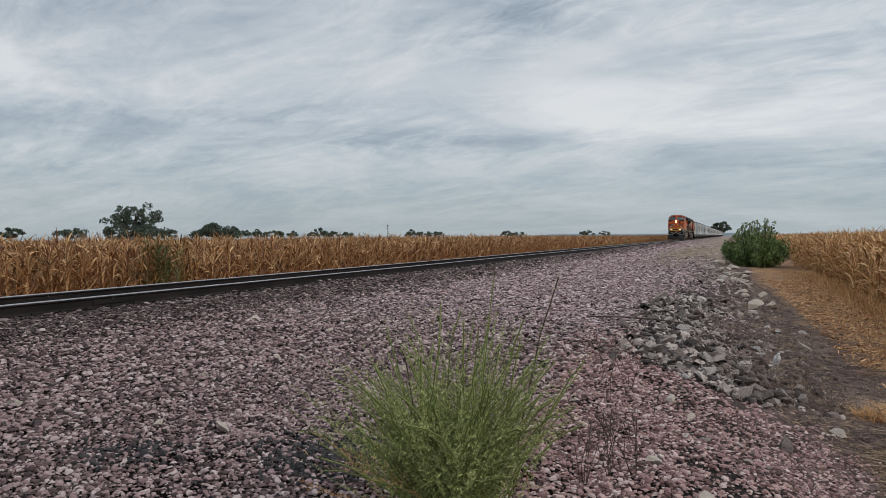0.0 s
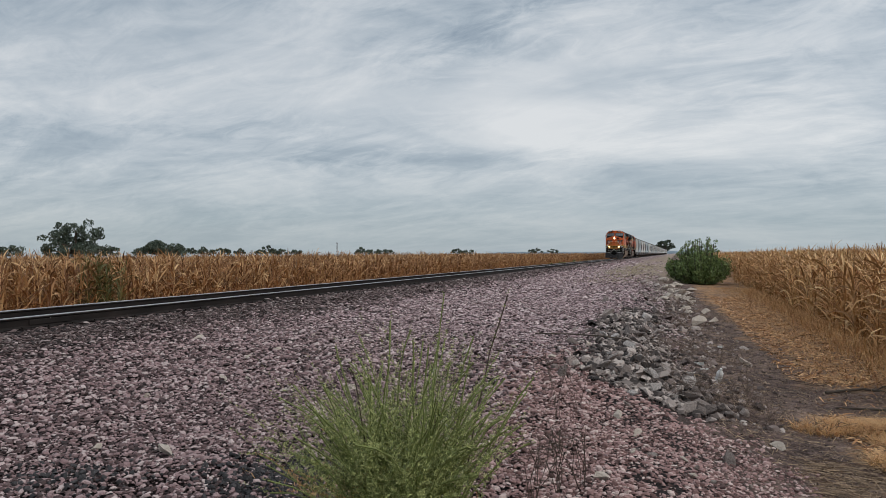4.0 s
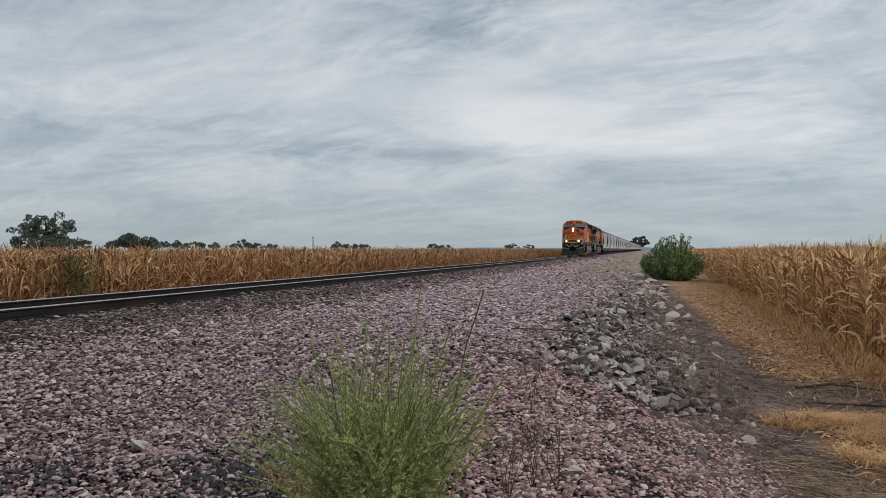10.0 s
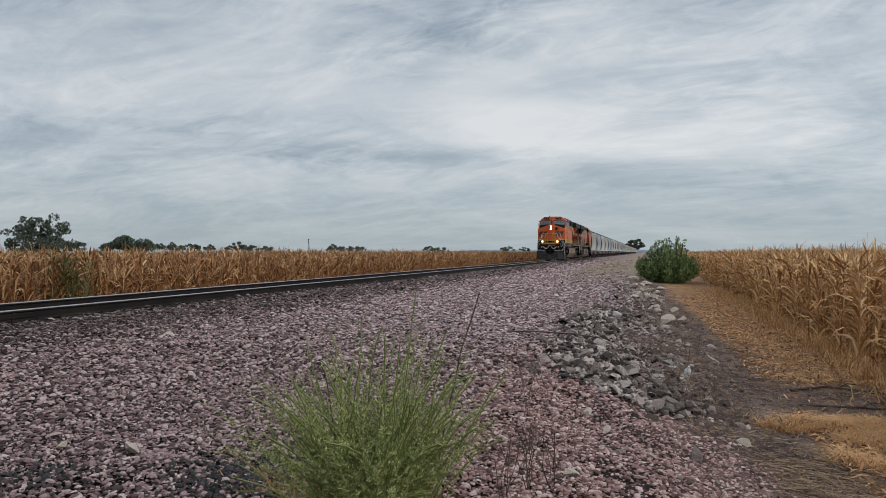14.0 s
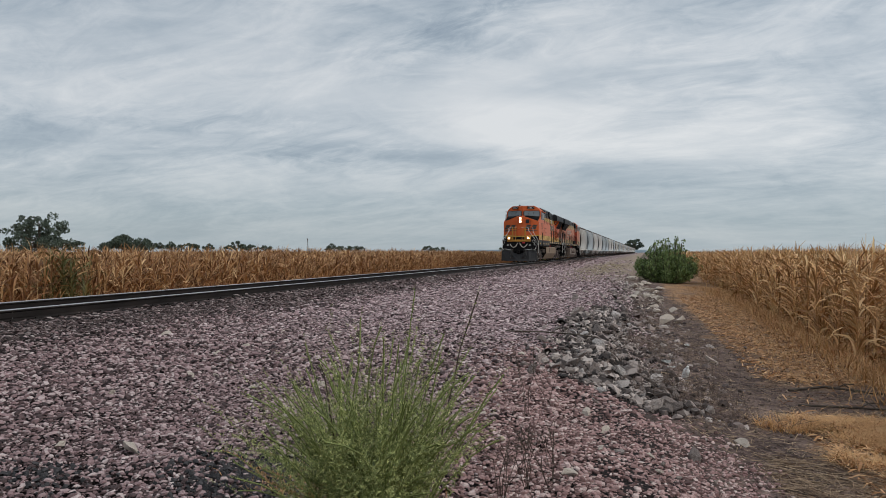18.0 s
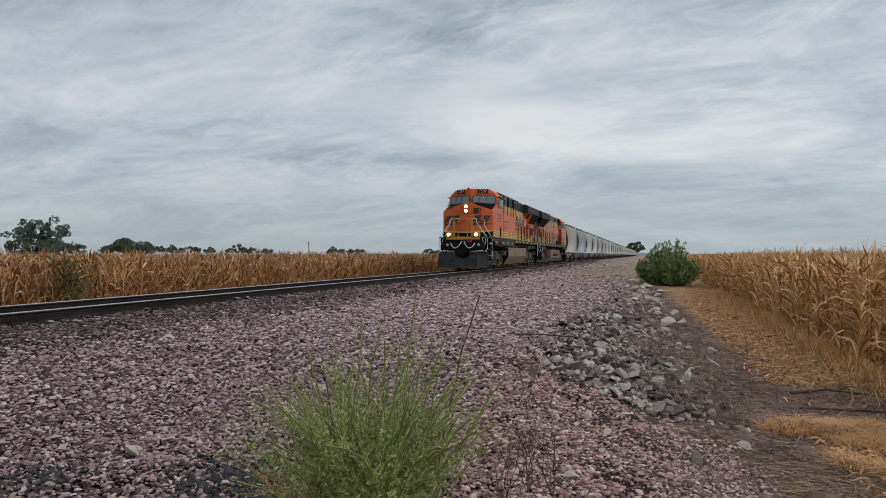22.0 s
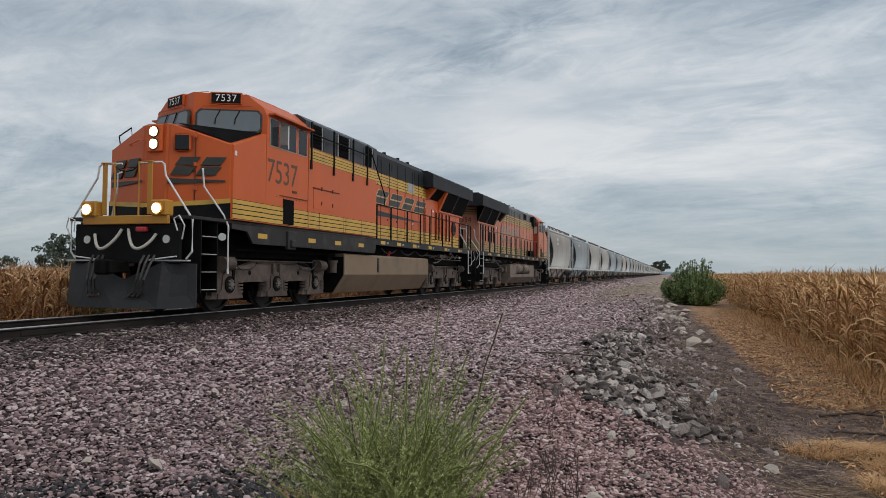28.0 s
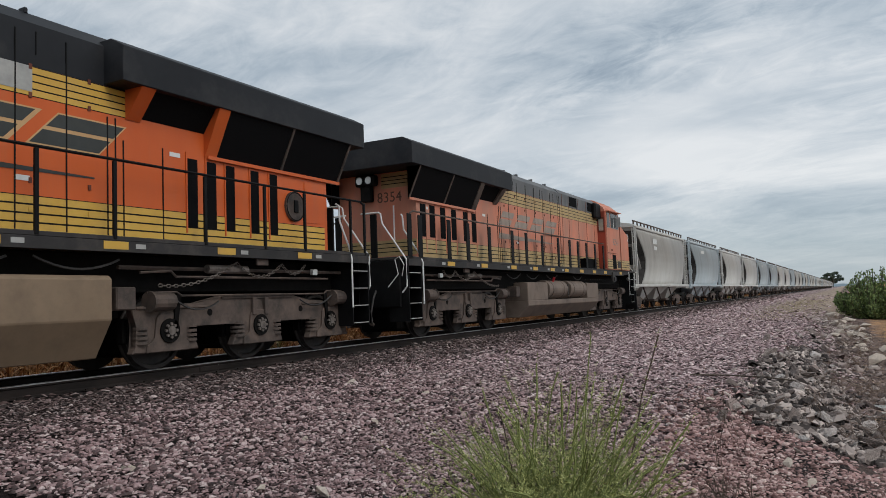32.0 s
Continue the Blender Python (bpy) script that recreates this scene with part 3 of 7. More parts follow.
def build_ballast():
    """Crushed stone: the nearest stones singly, the rest as heaps."""
    rng = np.random.default_rng(11)
    zones = []
    for x0, x1, y0, y1, gap, s, extra, kind in ((-4.8, 1.3, 2.5, 8.0, 0.0315, 0.0152, 0.34, 0), (-9.4, -4.8, 3.8, 8.0, 0.043, 0.0205, 0.26, 1), (-9.4, 1.0, 8.0, 14.5, 0.050, 0.0238, 0.22, 1),
                                            (-9.4, 0.7, 14.5, 24, 0.067, 0.0352, 0.1, 2), (-9.5, -0.4, 24, 42, 0.095, 0.048, 0.05, 2), (-9.5, -1.1, 42, 75, 0.14, 0.068, 0.05, 2), (-9.5, -1.8, 75, 140, 0.28, 0.125, 0.05, 2), (-12.4, -9.4, 2, 27, 0.074, 0.038, 0.05, 2), (-12.4, 1.0, -9, 7, 0.105, 0.052, 0.1, 3)):
        gx, gy = np.meshgrid(np.arange(x0, x1, gap), np.arange(y0, y1, gap * 0.9))
        gx = gx + gap * 0.5 * (np.arange(gx.shape[0])[:, None] % 2)
        x, y = gx.ravel(), gy.ravel()
        n = int(len(x) * extra)
        up = np.concatenate([np.zeros(len(x)), np.full(n, 0.9)])
        x = np.concatenate([x + rng.uniform(-0.42, 0.42, len(x)) * gap, rng.uniform(x0, x1, n)])
        y = np.concatenate([y + rng.uniform(-0.42, 0.42, len(y)) * gap, rng.uniform(y0, y1, n)])
        edge = 0.75 + 0.45 * np.clip((9.2 - y) / 1.2, 0, 1) + 0.2 * np.sin(y * 1.1) + 0.25 * rng.normal(0, 1, len(y)) + bank(y)
        keep = (x < edge) & ~((np.abs(x - TRACK_X - GAUGE_HALF) < 0.075) | (np.abs(x - TRACK_X + GAUGE_HALF) < 0.075)) & (rng.random(len(x)) > 0.12) & (((np.hypot(x, y) > 3.4) & (y > 2.5) & (-x < 1.95 * y)) != (kind == 3))
        heap = np.abs(x - np.interp(y, HEAP_Y, HEAP_X)) < np.interp(y, HEAP_Y, HEAP_W) * rng.uniform(0.5, 1.0, len(x))
        keep &= ~(heap & (y > 8.2) & (y < 21) & (rng.random(len(x)) < 0.93))
        keep &= ~((y > 34) & (x > np.interp(y, (34, 60), (-4.0, -6.2)) + rng.normal(0, 0.5, len(x))) & (rng.random(len(x)) < np.interp(y, (34, 60), (0.3, 0.9))))
        x, y, up = x[keep], y[keep], up[keep]
        zones.append((x, y, up, s * np.clip(rng.lognormal(-0.04, 0.36, len(x)), 0.45, 1.7), np.full(len(x), kind)))
    x, y, up, s, kind = (np.concatenate(q) for q in zip(*zones))
    z = ground_z(x, y) + s * (rng.uniform(-0.75, 0.35, len(x)) + up)
    scale = np.stack([s * rng.uniform(0.9, 1.5, len(x)), s * rng.uniform(0.7, 1.1, len(x)), s * rng.uniform(0.24, 0.50, len(x))], -1)
    rot = turn_np(rng.normal(0, 0.22, len(x)), rng.normal(0, 0.22, len(x)), rng.uniform(0, 6.283, len(x)))
    pos = np.stack([x, y, z], -1)
    order = np.argsort(np.hypot(x, y))
    single = order[:300]
    loose = np.ones(len(x), bool)
    loose[single] = False
    # this mask picks paler, greyer stones, more of them up the line
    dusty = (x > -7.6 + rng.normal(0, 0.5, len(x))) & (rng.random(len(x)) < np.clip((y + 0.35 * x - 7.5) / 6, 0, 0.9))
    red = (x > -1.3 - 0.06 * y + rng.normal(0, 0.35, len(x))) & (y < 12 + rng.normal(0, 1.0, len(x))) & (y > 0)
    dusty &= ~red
    stained = x < -8.1 + rng.normal(0, 0.45, len(x))
    for k, bv, bf, lab in ((0, PEB_V * 1.02, PEB_F, "crushed pink and grey quartzite ballast stones"), (1, PEB_V * 1.04, PEB_F, "crushed pinkish quartzite ballast along the track"), (2, OCT_V, OCT_F, "crushed pinkish ballast farther along the track"), (3, OCT_V, OCT_F, "coarse pinkish ballast behind the viewpoint")):
        sel = loose & (kind == k) & ~stained & ~dusty & ~red
        v, f = scatter(bv, bf, pos[sel], rot[sel], scale[sel], 0.26, rng)
        tagged(mesh_np("ballast", v, f, STONE), lab, "ballast", kind="stuff")
    sel = loose & red & ~stained
    v, f = scatter(PEB_V * 1.02, PEB_F, pos[sel], rot[sel], scale[sel], 0.26, rng)
    tagged(mesh_np("ballast", v, f, STONE_RED), "reddish gravel on the shoulder of the bank", "ballast", kind="stuff")
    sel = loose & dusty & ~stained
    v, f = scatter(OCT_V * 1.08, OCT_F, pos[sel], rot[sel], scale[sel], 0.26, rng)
    tagged(mesh_np("ballast", v, f, STONE_PALER), "paler greyish-pink ballast up the line", "ballast", kind="stuff")
    sel = loose & stained
    v, f = scatter(OCT_V * 1.08, OCT_F, pos[sel], rot[sel], scale[sel], 0.26, rng)
    tagged(mesh_np("ballast", v, f, STONE_OILY), "ballast browned by brake dust beside the rails", "ballast", kind="stuff")
    shapes = []
    for k in range(12):
        me = bpy.data.meshes.new("ballast_stone")
        me.from_pydata((ICO_V * 1.08 * (1 + rng.uniform(-0.26, 0.26, (12, 1)))).tolist(), [], ICO_F.tolist())
        me.materials.append(STONE_ONE)
        shapes.append(me)
    for i in single:
        o = new("ballast_stone", shapes[i % 12])
        o.parent = ground
        o.matrix_basis = Matrix.Translation(pos[i]) @ Matrix(rot[i].tolist()).to_4x4() @ Matrix.Diagonal((*scale[i], 1))


build_ballast()


# ---- train: two engines back to back, then covered hoppers; local y runs back from the engine's nose ----
NOSE = [(0, 162.0), (4, 141.3), (8, 120.5), (12, 99.6), (16, 78.2), (20, 56.5), (24, 35.4), (26, 24.9), (28, 14.3), (30, 3.7), (32, -7.0)]  # seconds, nose of the leading engine
TRAIN, WHEELS = [], []
SIDES = (-1, 1)


def lettering(name, text, size, material, parent, m, extrude=0.003, spread=1.0, label=""):
    """Painted or raised characters; m puts their centre and plane."""
    cu = bpy.data.curves.new(name, "FONT")
    cu.body, cu.size, cu.extrude, cu.align_x, cu.align_y, cu.space_character = text, size, extrude, "CENTER", "CENTER", spread
    cu.resolution_u = 3
    tmp = bpy.data.objects.new(name, cu)
    scene.collection.objects.link(tmp)
    me = bpy.data.meshes.new_from_object(tmp.evaluated_get(bpy.context.evaluated_depsgraph_get()))
    bpy.data.objects.remove(tmp)
    bpy.data.curves.remove(cu)
    me.name = name
    me.materials.clear()
    me.transform(m)
    return link_mesh(name, me, material, parent, label)


def wall_plane(side, x, y, z):
    """Plane of writing on a side wall that faces +x or -x."""
    return Matrix.Translation((side * x, y, z)) @ pose(0, 0, 0, 90, 0, 90 * side)


def slab(side, x, y0, y1, z0, z1, t=0.006, bm=None):
    """A thin plate on a side wall at |x|."""
    a, b = sorted((side * x, side * (x + t)))
    return box(a, b, y0, y1, z0, z1, 0, bm)


def wheelset(parent, y, r, label="", seg=24):
    bm = cyl((-1.0, 0, 0), (1.0, 0, 0), 0.09, 10)
    for s in SIDES:
        prof = [(s * 0.69, r + 0.028), (s * 0.72, r + 0.025), (s * 0.735, r), (s * 0.83, r - 0.006), (s * 0.835, r - 0.07), (s * 0.79, r - 0.09), (s * 0.77, 0.19), (s * 0.85, 0.17), (s * 0.85, 0.02)]
        rings = [[(x, q * math.cos(a), q * math.sin(a)) for a in [k * math.tau / seg for k in range(seg)]] for x, q in prof]
        loft(rings, bm)
        # spokes of wear and a chalked mark let the turning be seen
        for k in range(3):
            a = k * 2.1
            box(s * 0.772 - 0.012, s * 0.772 + 0.012, 0.2 * math.cos(a) - 0.03, 0.2 * math.cos(a) + 0.03, 0.3 * math.sin(a) - 0.03, 0.3 * math.sin(a) + 0.03, 0, bm)
    w = part("wheelset", bm, WHEEL, parent, label)
    w.matrix_basis = Matrix.Translation((0, y, r + RAIL_Z))
    return w


WHEEL = mat("worn_wheel_steel", [(0.016, 0.014, 0.013), (0.045, 0.038, 0.034)], 6, 0.65, 0.2, dirt=(0.03, 0.026, 0.024), dirt_scale=4)
WORN = mat("worn_pale_hub_steel", [(0.11, 0.092, 0.08), (0.21, 0.18, 0.16)], 14, 0.55, 0.2, dirt=(0.04, 0.034, 0.03), dirt_scale=9)
PALEFRAME = mat("scuffed_pale_grille_frame", [(0.30, 0.30, 0.29), (0.42, 0.42, 0.40)], 6, 0.6)
BRIGHT = mat("bright_step_edge", [(0.36, 0.36, 0.35), (0.5, 0.5, 0.48)], 8, 0.5)
RED = mat("red_handle_paint", [(0.42, 0.02, 0.03), (0.5, 0.04, 0.05)], 5, 0.5)
NUMBER = mat("white_number_paint", [(0.75, 0.75, 0.72), (0.8, 0.8, 0.78)], 5, 0.5)
BROWN_NO = mat("dark_brown_number_paint", [(0.10, 0.045, 0.025), (0.14, 0.06, 0.035)], 5, 0.55)
LOGO = mat("dark_green_black_emblem", [(0.022, 0.026, 0.024), (0.04, 0.043, 0.04)], 3, 0.5)
EDGING = mat("tan_outline_paint", [(0.50, 0.30, 0.13), (0.58, 0.36, 0.17)], 4, 0.5)
LOGO_FADED = mat("faded_grey_emblem", [(0.24, 0.19, 0.16), (0.36, 0.30, 0.25)], 3, 0.6)
SCREEN = mat("radiator_screen", [(0.003, 0.003, 0.0035), (0.008, 0.008, 0.009)], 40, 0.85, spec=0.08)
LOUVRE = mat("dark_intake_louvre", [(0.012, 0.011, 0.01), (0.05, 0.042, 0.036)], 5, 0.7, stretch=(1, 1, 5))
SHADED_RED = mat("rust_red_cab_door", [(0.30, 0.045, 0.022), (0.36, 0.06, 0.03)], 2, 0.5, dirt=(0.22, 0.06, 0.04))
GREYHOOD = mat("chalky_faded_black_hood", [(0.085, 0.09, 0.095), (0.15, 0.155, 0.16)], 1.2, 0.7, dirt=(0.22, 0.215, 0.21), dirt_scale=0.8, stretch=(1, 1, 0.35))
YELLOW_FADED = mat("faded_yellow_paint", [(0.40, 0.28, 0.11), (0.50, 0.37, 0.18)], 2, 0.6, dirt=(0.30, 0.19, 0.10), dirt_scale=0.9)
LENS = mat("clear_unlit_lens", [(0.45, 0.45, 0.43), (0.6, 0.6, 0.58)], 10, 0.15, 0.5)
SEAM = mat("door_seam_shadow_gap", [(0.10, 0.025, 0.012), (0.16, 0.04, 0.02)], 4, 0.7)
# grey base colour carries part of the sky's reflection
SCREENGLASS = mat("sky_grey_windscreen_glass", [(0.09, 0.11, 0.12), (0.13, 0.15, 0.16)], 0.8, 0.08, spec=1.0, rough_var=0.02)
RUBBER = mat("dusty_black_hose_rubber", [(0.014, 0.013, 0.013), (0.05, 0.046, 0.043)], 9, 0.5)
CANVAS = mat("pale_rope_and_cable", [(0.40, 0.38, 0.33), (0.55, 0.52, 0.46)], 20, 0.8)


def emblem(side, x, y, z, w, h, material, parent):
    """Four slanted block shapes over a long tapering wedge."""
    s = -side  # shapes lean the way they are read
    for k in range(4):
        a = y - s * (k - 1.5) * w * 0.25
        half, lean = w * 0.098, -s * h * 1.0
        bm = bmesh.new()
        for z0, z1 in ((z - h * 0.5, z - h * 0.05), (z + h * 0.07, z + h * 0.5)):
            l0, l1 = lean * (z0 - z) / h, lean * (z1 - z) / h
            c = half * (1.0 if k % 2 else 0.9)
            prism([(a - c + l0, z0), (a + c + l0, z0), (a + c + l1, z1), (a - c + l1, z1)], side * x, side * (x + 0.006), "x", bm)
        block = part("emblem_block", bm, material, parent, "dark slanted block of the painted emblem")
        if material is LOGO:
            c, e = half + 0.03, 0.55
            part("block_edge", prism([(a - c - lean * e, z - h * e), (a + c - lean * e, z - h * e), (a + c + lean * e, z + h * e), (a - c + lean * e, z + h * e)], side * (x - 0.001), side * (x + 0.003), "x"), EDGING, block, "thin tan outline")
    y0, y1 = y + s * w * 0.5, y - s * w * 0.42
    zt = z - h * 1.25
    part("emblem_wedge", prism([(y0, zt - h * 0.22), (y1, zt - h * 0.1), (y1, zt - h * 0.05), (y0 - s * h * 0.12, zt + h * 0.2)], side * x, side * (x + 0.006), "x"), material, parent, "long tapering wedge of the painted emblem")


def slack(p, q, sag, n=9):
    """Points of a line hanging between p and q."""
    return [(p[0] + (q[0] - p[0]) * t, p[1] + (q[1] - p[1]) * t, p[2] + (q[2] - p[2]) * t - 4 * sag * t * (1 - t)) for t in [k / n for k in range(n + 1)]]


def stripes(side, x, y0, y1, z0, z1, parent, yellow):
    part("stripe_ground", slab(side, x, y0, y1, z0, z1, 0.003), BLACK, parent, "black ground of the painted stripes")
    n, h = 4, (z1 - z0)
    for k in range(n):
        part("stripe", slab(side, x, y0, y1, z0 + h * (k + 0.10) / n, z0 + h * (k + 0.90) / n, 0.006), yellow, parent, "yellow painted stripe")


def engine_truck(loco, yc):
    """Three-axle truck: side frames, axle boxes, springs, brake gear, wheels."""
    body = part("truck_bolster", box(-0.68, 0.68, yc - 2.6, yc + 2.6, 0.55, 0.95, 0.03), DARKGEAR, loco)
    out = [(-2.85, 0.93), (-1.5, 0.95), (-0.95, 1.08), (0.95, 1.08), (1.5, 0.95), (2.85, 0.93), (2.72, 0.62), (2.74, 0.30), (2.82, 0.20), (1.46, 0.20), (1.54, 0.34), (1.74, 0.60), (0.44, 0.60), (0.62, 0.34), (0.68, 0.20), (-0.68, 0.20), (-0.62, 0.34), (-0.44, 0.60), (-1.74, 0.60), (-1.54, 0.34), (-1.46, 0.20), (-2.82, 0.20), (-2.74, 0.30), (-2.72, 0.62)]
    for s in SIDES:
        a, b = sorted((s * 0.98, s * 1.13))
        fr = part("truck_frame", prism([(yc + p, q) for p, q in out], a, b, "x", bev=0.018), UNDER, loco, "dusty brown-grey cast truck side frame")
        for k in SIDES:
            part("lightening_hole", cyl((s * 1.12, yc + k * 1.22, 0.80), (s * 1.136, yc + k * 1.22, 0.80), 0.06, 12), DARKGEAR, fr)
            part("side_bearing", box(min(s * 1.1, s * 1.2), max(s * 1.1, s * 1.2), yc + k * 0.16 - 0.05, yc + k * 0.16 + 0.05, 0.72, 1.04, 0.01), UNDER, fr)
            part("brake_cylinder", cyl((s * 1.22, yc + k * 2.35 - 0.2, 1.0), (s * 1.22, yc + k * 2.35 + 0.22, 1.0), 0.145, 14), UNDER, fr, "dusty brake cylinder")
            part("brake_lever", prism([(yc + k * 2.0, 0.45), (yc + k * 2.08, 0.45), (yc + k * 2.0, 1.12), (yc + k * 1.9, 1.12)], min(s * 1.16, s * 1.2), max(s * 1.16, s * 1.2), "x"), DARKGEAR, fr)
        part("frame_lip", box(*sorted((s * 1.12, s * 1.165)), yc - 0.95, yc + 0.95, 1.02, 1.075, 0.012), UNDER, fr)
        for k in SIDES:
            part("frame_lip", box(*sorted((s * 1.12, s * 1.16)), yc + k * 2.0 - 0.75, yc + k * 2.0 + 0.75, 0.88, 0.925, 0.012), UNDER, fr)
            part("brake_hose", tube(slack((s * 1.24, yc + k * 2.1, 1.05), (s * 1.22, yc + k * 1.1, 0.98), 0.16), 0.016, 5), RUBBER, fr)
            part("cylinder_flange", cyl((s * 1.22, yc + k * 2.35 - 0.23, 1.0), (s * 1.22, yc + k * 2.35 - 0.19, 1.0), 0.17, 14), UNDER, fr)
        part("brake_pipe", tube([(s * 1.2, yc - 2.6, 1.14), (s * 1.2, yc - 2.0, 1.15), (s * 1.2, yc - 1.9, 1.09), (s * 1.2, yc + 1.9, 1.09), (s * 1.2, yc + 2.0, 1.15), (s * 1.2, yc + 2.6, 1.14)], 0.018), UNDER, fr)
        for k in (-1, 0, 1):
            y = yc + k * 2.13
            ab = part("axle_box", prism([(y - 0.44, 0.20), (y + 0.44, 0.20), (y + 0.42, 0.32), (y + 0.28, 0.42), (y + 0.24, 0.74), (y + 0.16, 0.82), (y - 0.16, 0.82), (y - 0.24, 0.74), (y - 0.28, 0.42), (y - 0.42, 0.32)], min(s * 1.1, s * 1.17), max(s * 1.1, s * 1.17), "x", bev=0.012), UNDER, fr)
            bm = cyl((s * 1.15, y, 0.533), (s * 1.20, y, 0.533), 0.195, 18)
            part("bearing_cap", bm, DARKGEAR, fr, "round dark bearing cap with a worn pale hub")
            bm = bmesh.new()
            for j in range(8):
                t = j * math.tau / 8
                cyl((s * 1.19, y + 0.105 * math.cos(t), 0.533 + 0.105 * math.sin(t)), (s * 1.235, y + 0.105 * math.cos(t), 0.533 + 0.105 * math.sin(t)), 0.026, 6, bm)
            cyl((s * 1.19, y, 0.533), (s * 1.24, y, 0.533), 0.075, 10, bm)
            part("hub", bm, WORN, fr)
            for j in SIDES:
                bm = bmesh.new()
                for q in range(4):
                    cyl((s * 1.07, y + j * 0.50, 0.34 + q * 0.075), (s * 1.07, y + j * 0.50, 0.385 + q * 0.075), 0.125, 14, bm)
                part("coil_spring", bm, UNDER, fr, "short coil spring")
    for k in (-1, 0, 1):
        # near-black motors and shoes added to fill and darken the gaps between wheels
        part("traction_motor", box(-0.62, 0.62, yc + k * 2.13 - 0.15, yc + k * 2.13 + 0.80, 0.10, 0.84, 0.08), DARKGEAR, body, "near-black traction motor block between the wheels")
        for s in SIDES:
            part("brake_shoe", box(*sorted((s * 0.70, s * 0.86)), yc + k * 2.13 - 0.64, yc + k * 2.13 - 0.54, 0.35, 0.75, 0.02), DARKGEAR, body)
        WHEELS.append((wheelset(loco, yc + k * 2.13, 0.59), 0.59, yc + k * 2.13))


def settle_trucks(car, rise=0.0):
    """Bolsters and side frames down to their height over the rails."""
    for c in car.children:
        if c.name.split(".")[0] in ("truck_bolster", "truck_frame"):
            c.matrix_basis = Matrix.Translation((0, 0, RAIL_Z + rise))


def steps(loco, side, y0, y1, front):
    """A stepwell cut into a platform corner, four bright-edged treads."""
    x0, x1 = 0.95, 1.52
    well = part("stepwell", box(min(side * 0.9, side * 0.96), max(side * 0.9, side * 0.96), y0, y1, 0.4, 1.85), DARKGEAR, loco)
    for yy in (y0, y1):
        part("step_cheek", box(min(side * x0, side * x1), max(side * x0, side * x1), yy - 0.012, yy + 0.012, 0.35, 1.85), BLACK, well)
    for k in range(4):
        z = 0.42 + k * 0.37
        part("tread", box(min(side * x0, side * (x1 - 0.02)), max(side * x0, side * (x1 - 0.02)), y0, y1, z - 0.03, z), DARKGEAR, well)
        part("tread_edge", box(min(side * (x1 - 0.02), side * (x1 + 0.012)), max(side * (x1 - 0.02), side * (x1 + 0.012)), y0 + 0.04, y1 - 0.04, z - 0.010, z + 0.006), BRIGHT, well, "white step edge")


def handrail_front(loco, side, yb, d):
    """White bent grab rails beside the steps; d tells which way the end faces."""
    x = side * 1.55
    part("grab_rail", tube([(x, yb + d * 0.0, 0.75), (x, yb, 1.78), (x - side * 0.08, yb + d * 0.06, 2.02), (x - side * 0.42, yb + d * 0.30, 2.62), (x - side * 0.44, yb + d * 0.32, 2.95), (x - side * 0.50, yb + d * 0.24, 3.0)], 0.021, 8), WHITE, loco, "white painted grab rail")
    y2 = yb + d * 1.12
    part("grab_rail", tube([(x - side * 0.18, y2 + d * 0.10, 1.05), (x - side * 0.04, y2 + d * 0.10, 1.2), (x - side * 0.04, y2 + d * 0.10, 1.85), (x - side * 0.7, y2 + d * 0.10, 2.75), (x - side * 0.74, y2 + d * 0.10, 2.98), (x - side * 0.80, y2 + d * 0.1, 3.02), (x - side * 1.32, y2 + d * 0.1, 3.02)], 0.021, 8), WHITE, loco, "white painted grab rail")


def coupler(thing_ob, y, d, z=0.88):
    bm = box(-0.11, 0.11, min(y, y + d * 0.5), max(y, y + d * 0.5), z - 0.12, z + 0.12, 0.02)
    box(-0.17, 0.05, min(y + d * 0.42, y + d * 0.72), max(y + d * 0.42, y + d * 0.72), z - 0.16, z + 0.16, 0.04, bm)
    box(0.02, 0.17, min(y + d * 0.42, y + d * 0.6), max(y + d * 0.42, y + d * 0.6), z - 0.14, z + 0.14, 0.03, bm)
    part("coupler", bm, DARKGEAR, thing_ob, "dark cast steel coupler")


def hoses(thing_ob, y, d, xs=(-0.75, -0.62, -0.5, 0.5, 0.62, 0.75)):
    for i, x in enumerate(xs):
        k = 0.04 * (i % 3)
        part("air_hose", tube([(x, y, 1.12), (x, y + d * 0.12, 0.95), (x * 0.96, y + d * (0.2 + k), 0.62), (x * 0.9 - 0.05, y + d * 0.2, 0.36), (x * 0.8 - 0.1, y + d * 0.16, 0.30)], 0.024, 6), RUBBER, thing_ob)
        part("hose_fitting", cyl((x * 0.8 - 0.13, y + d * 0.15, 0.29), (x * 0.8 - 0.05, y + d * 0.17, 0.32), 0.035, 8), UNDER, thing_ob)


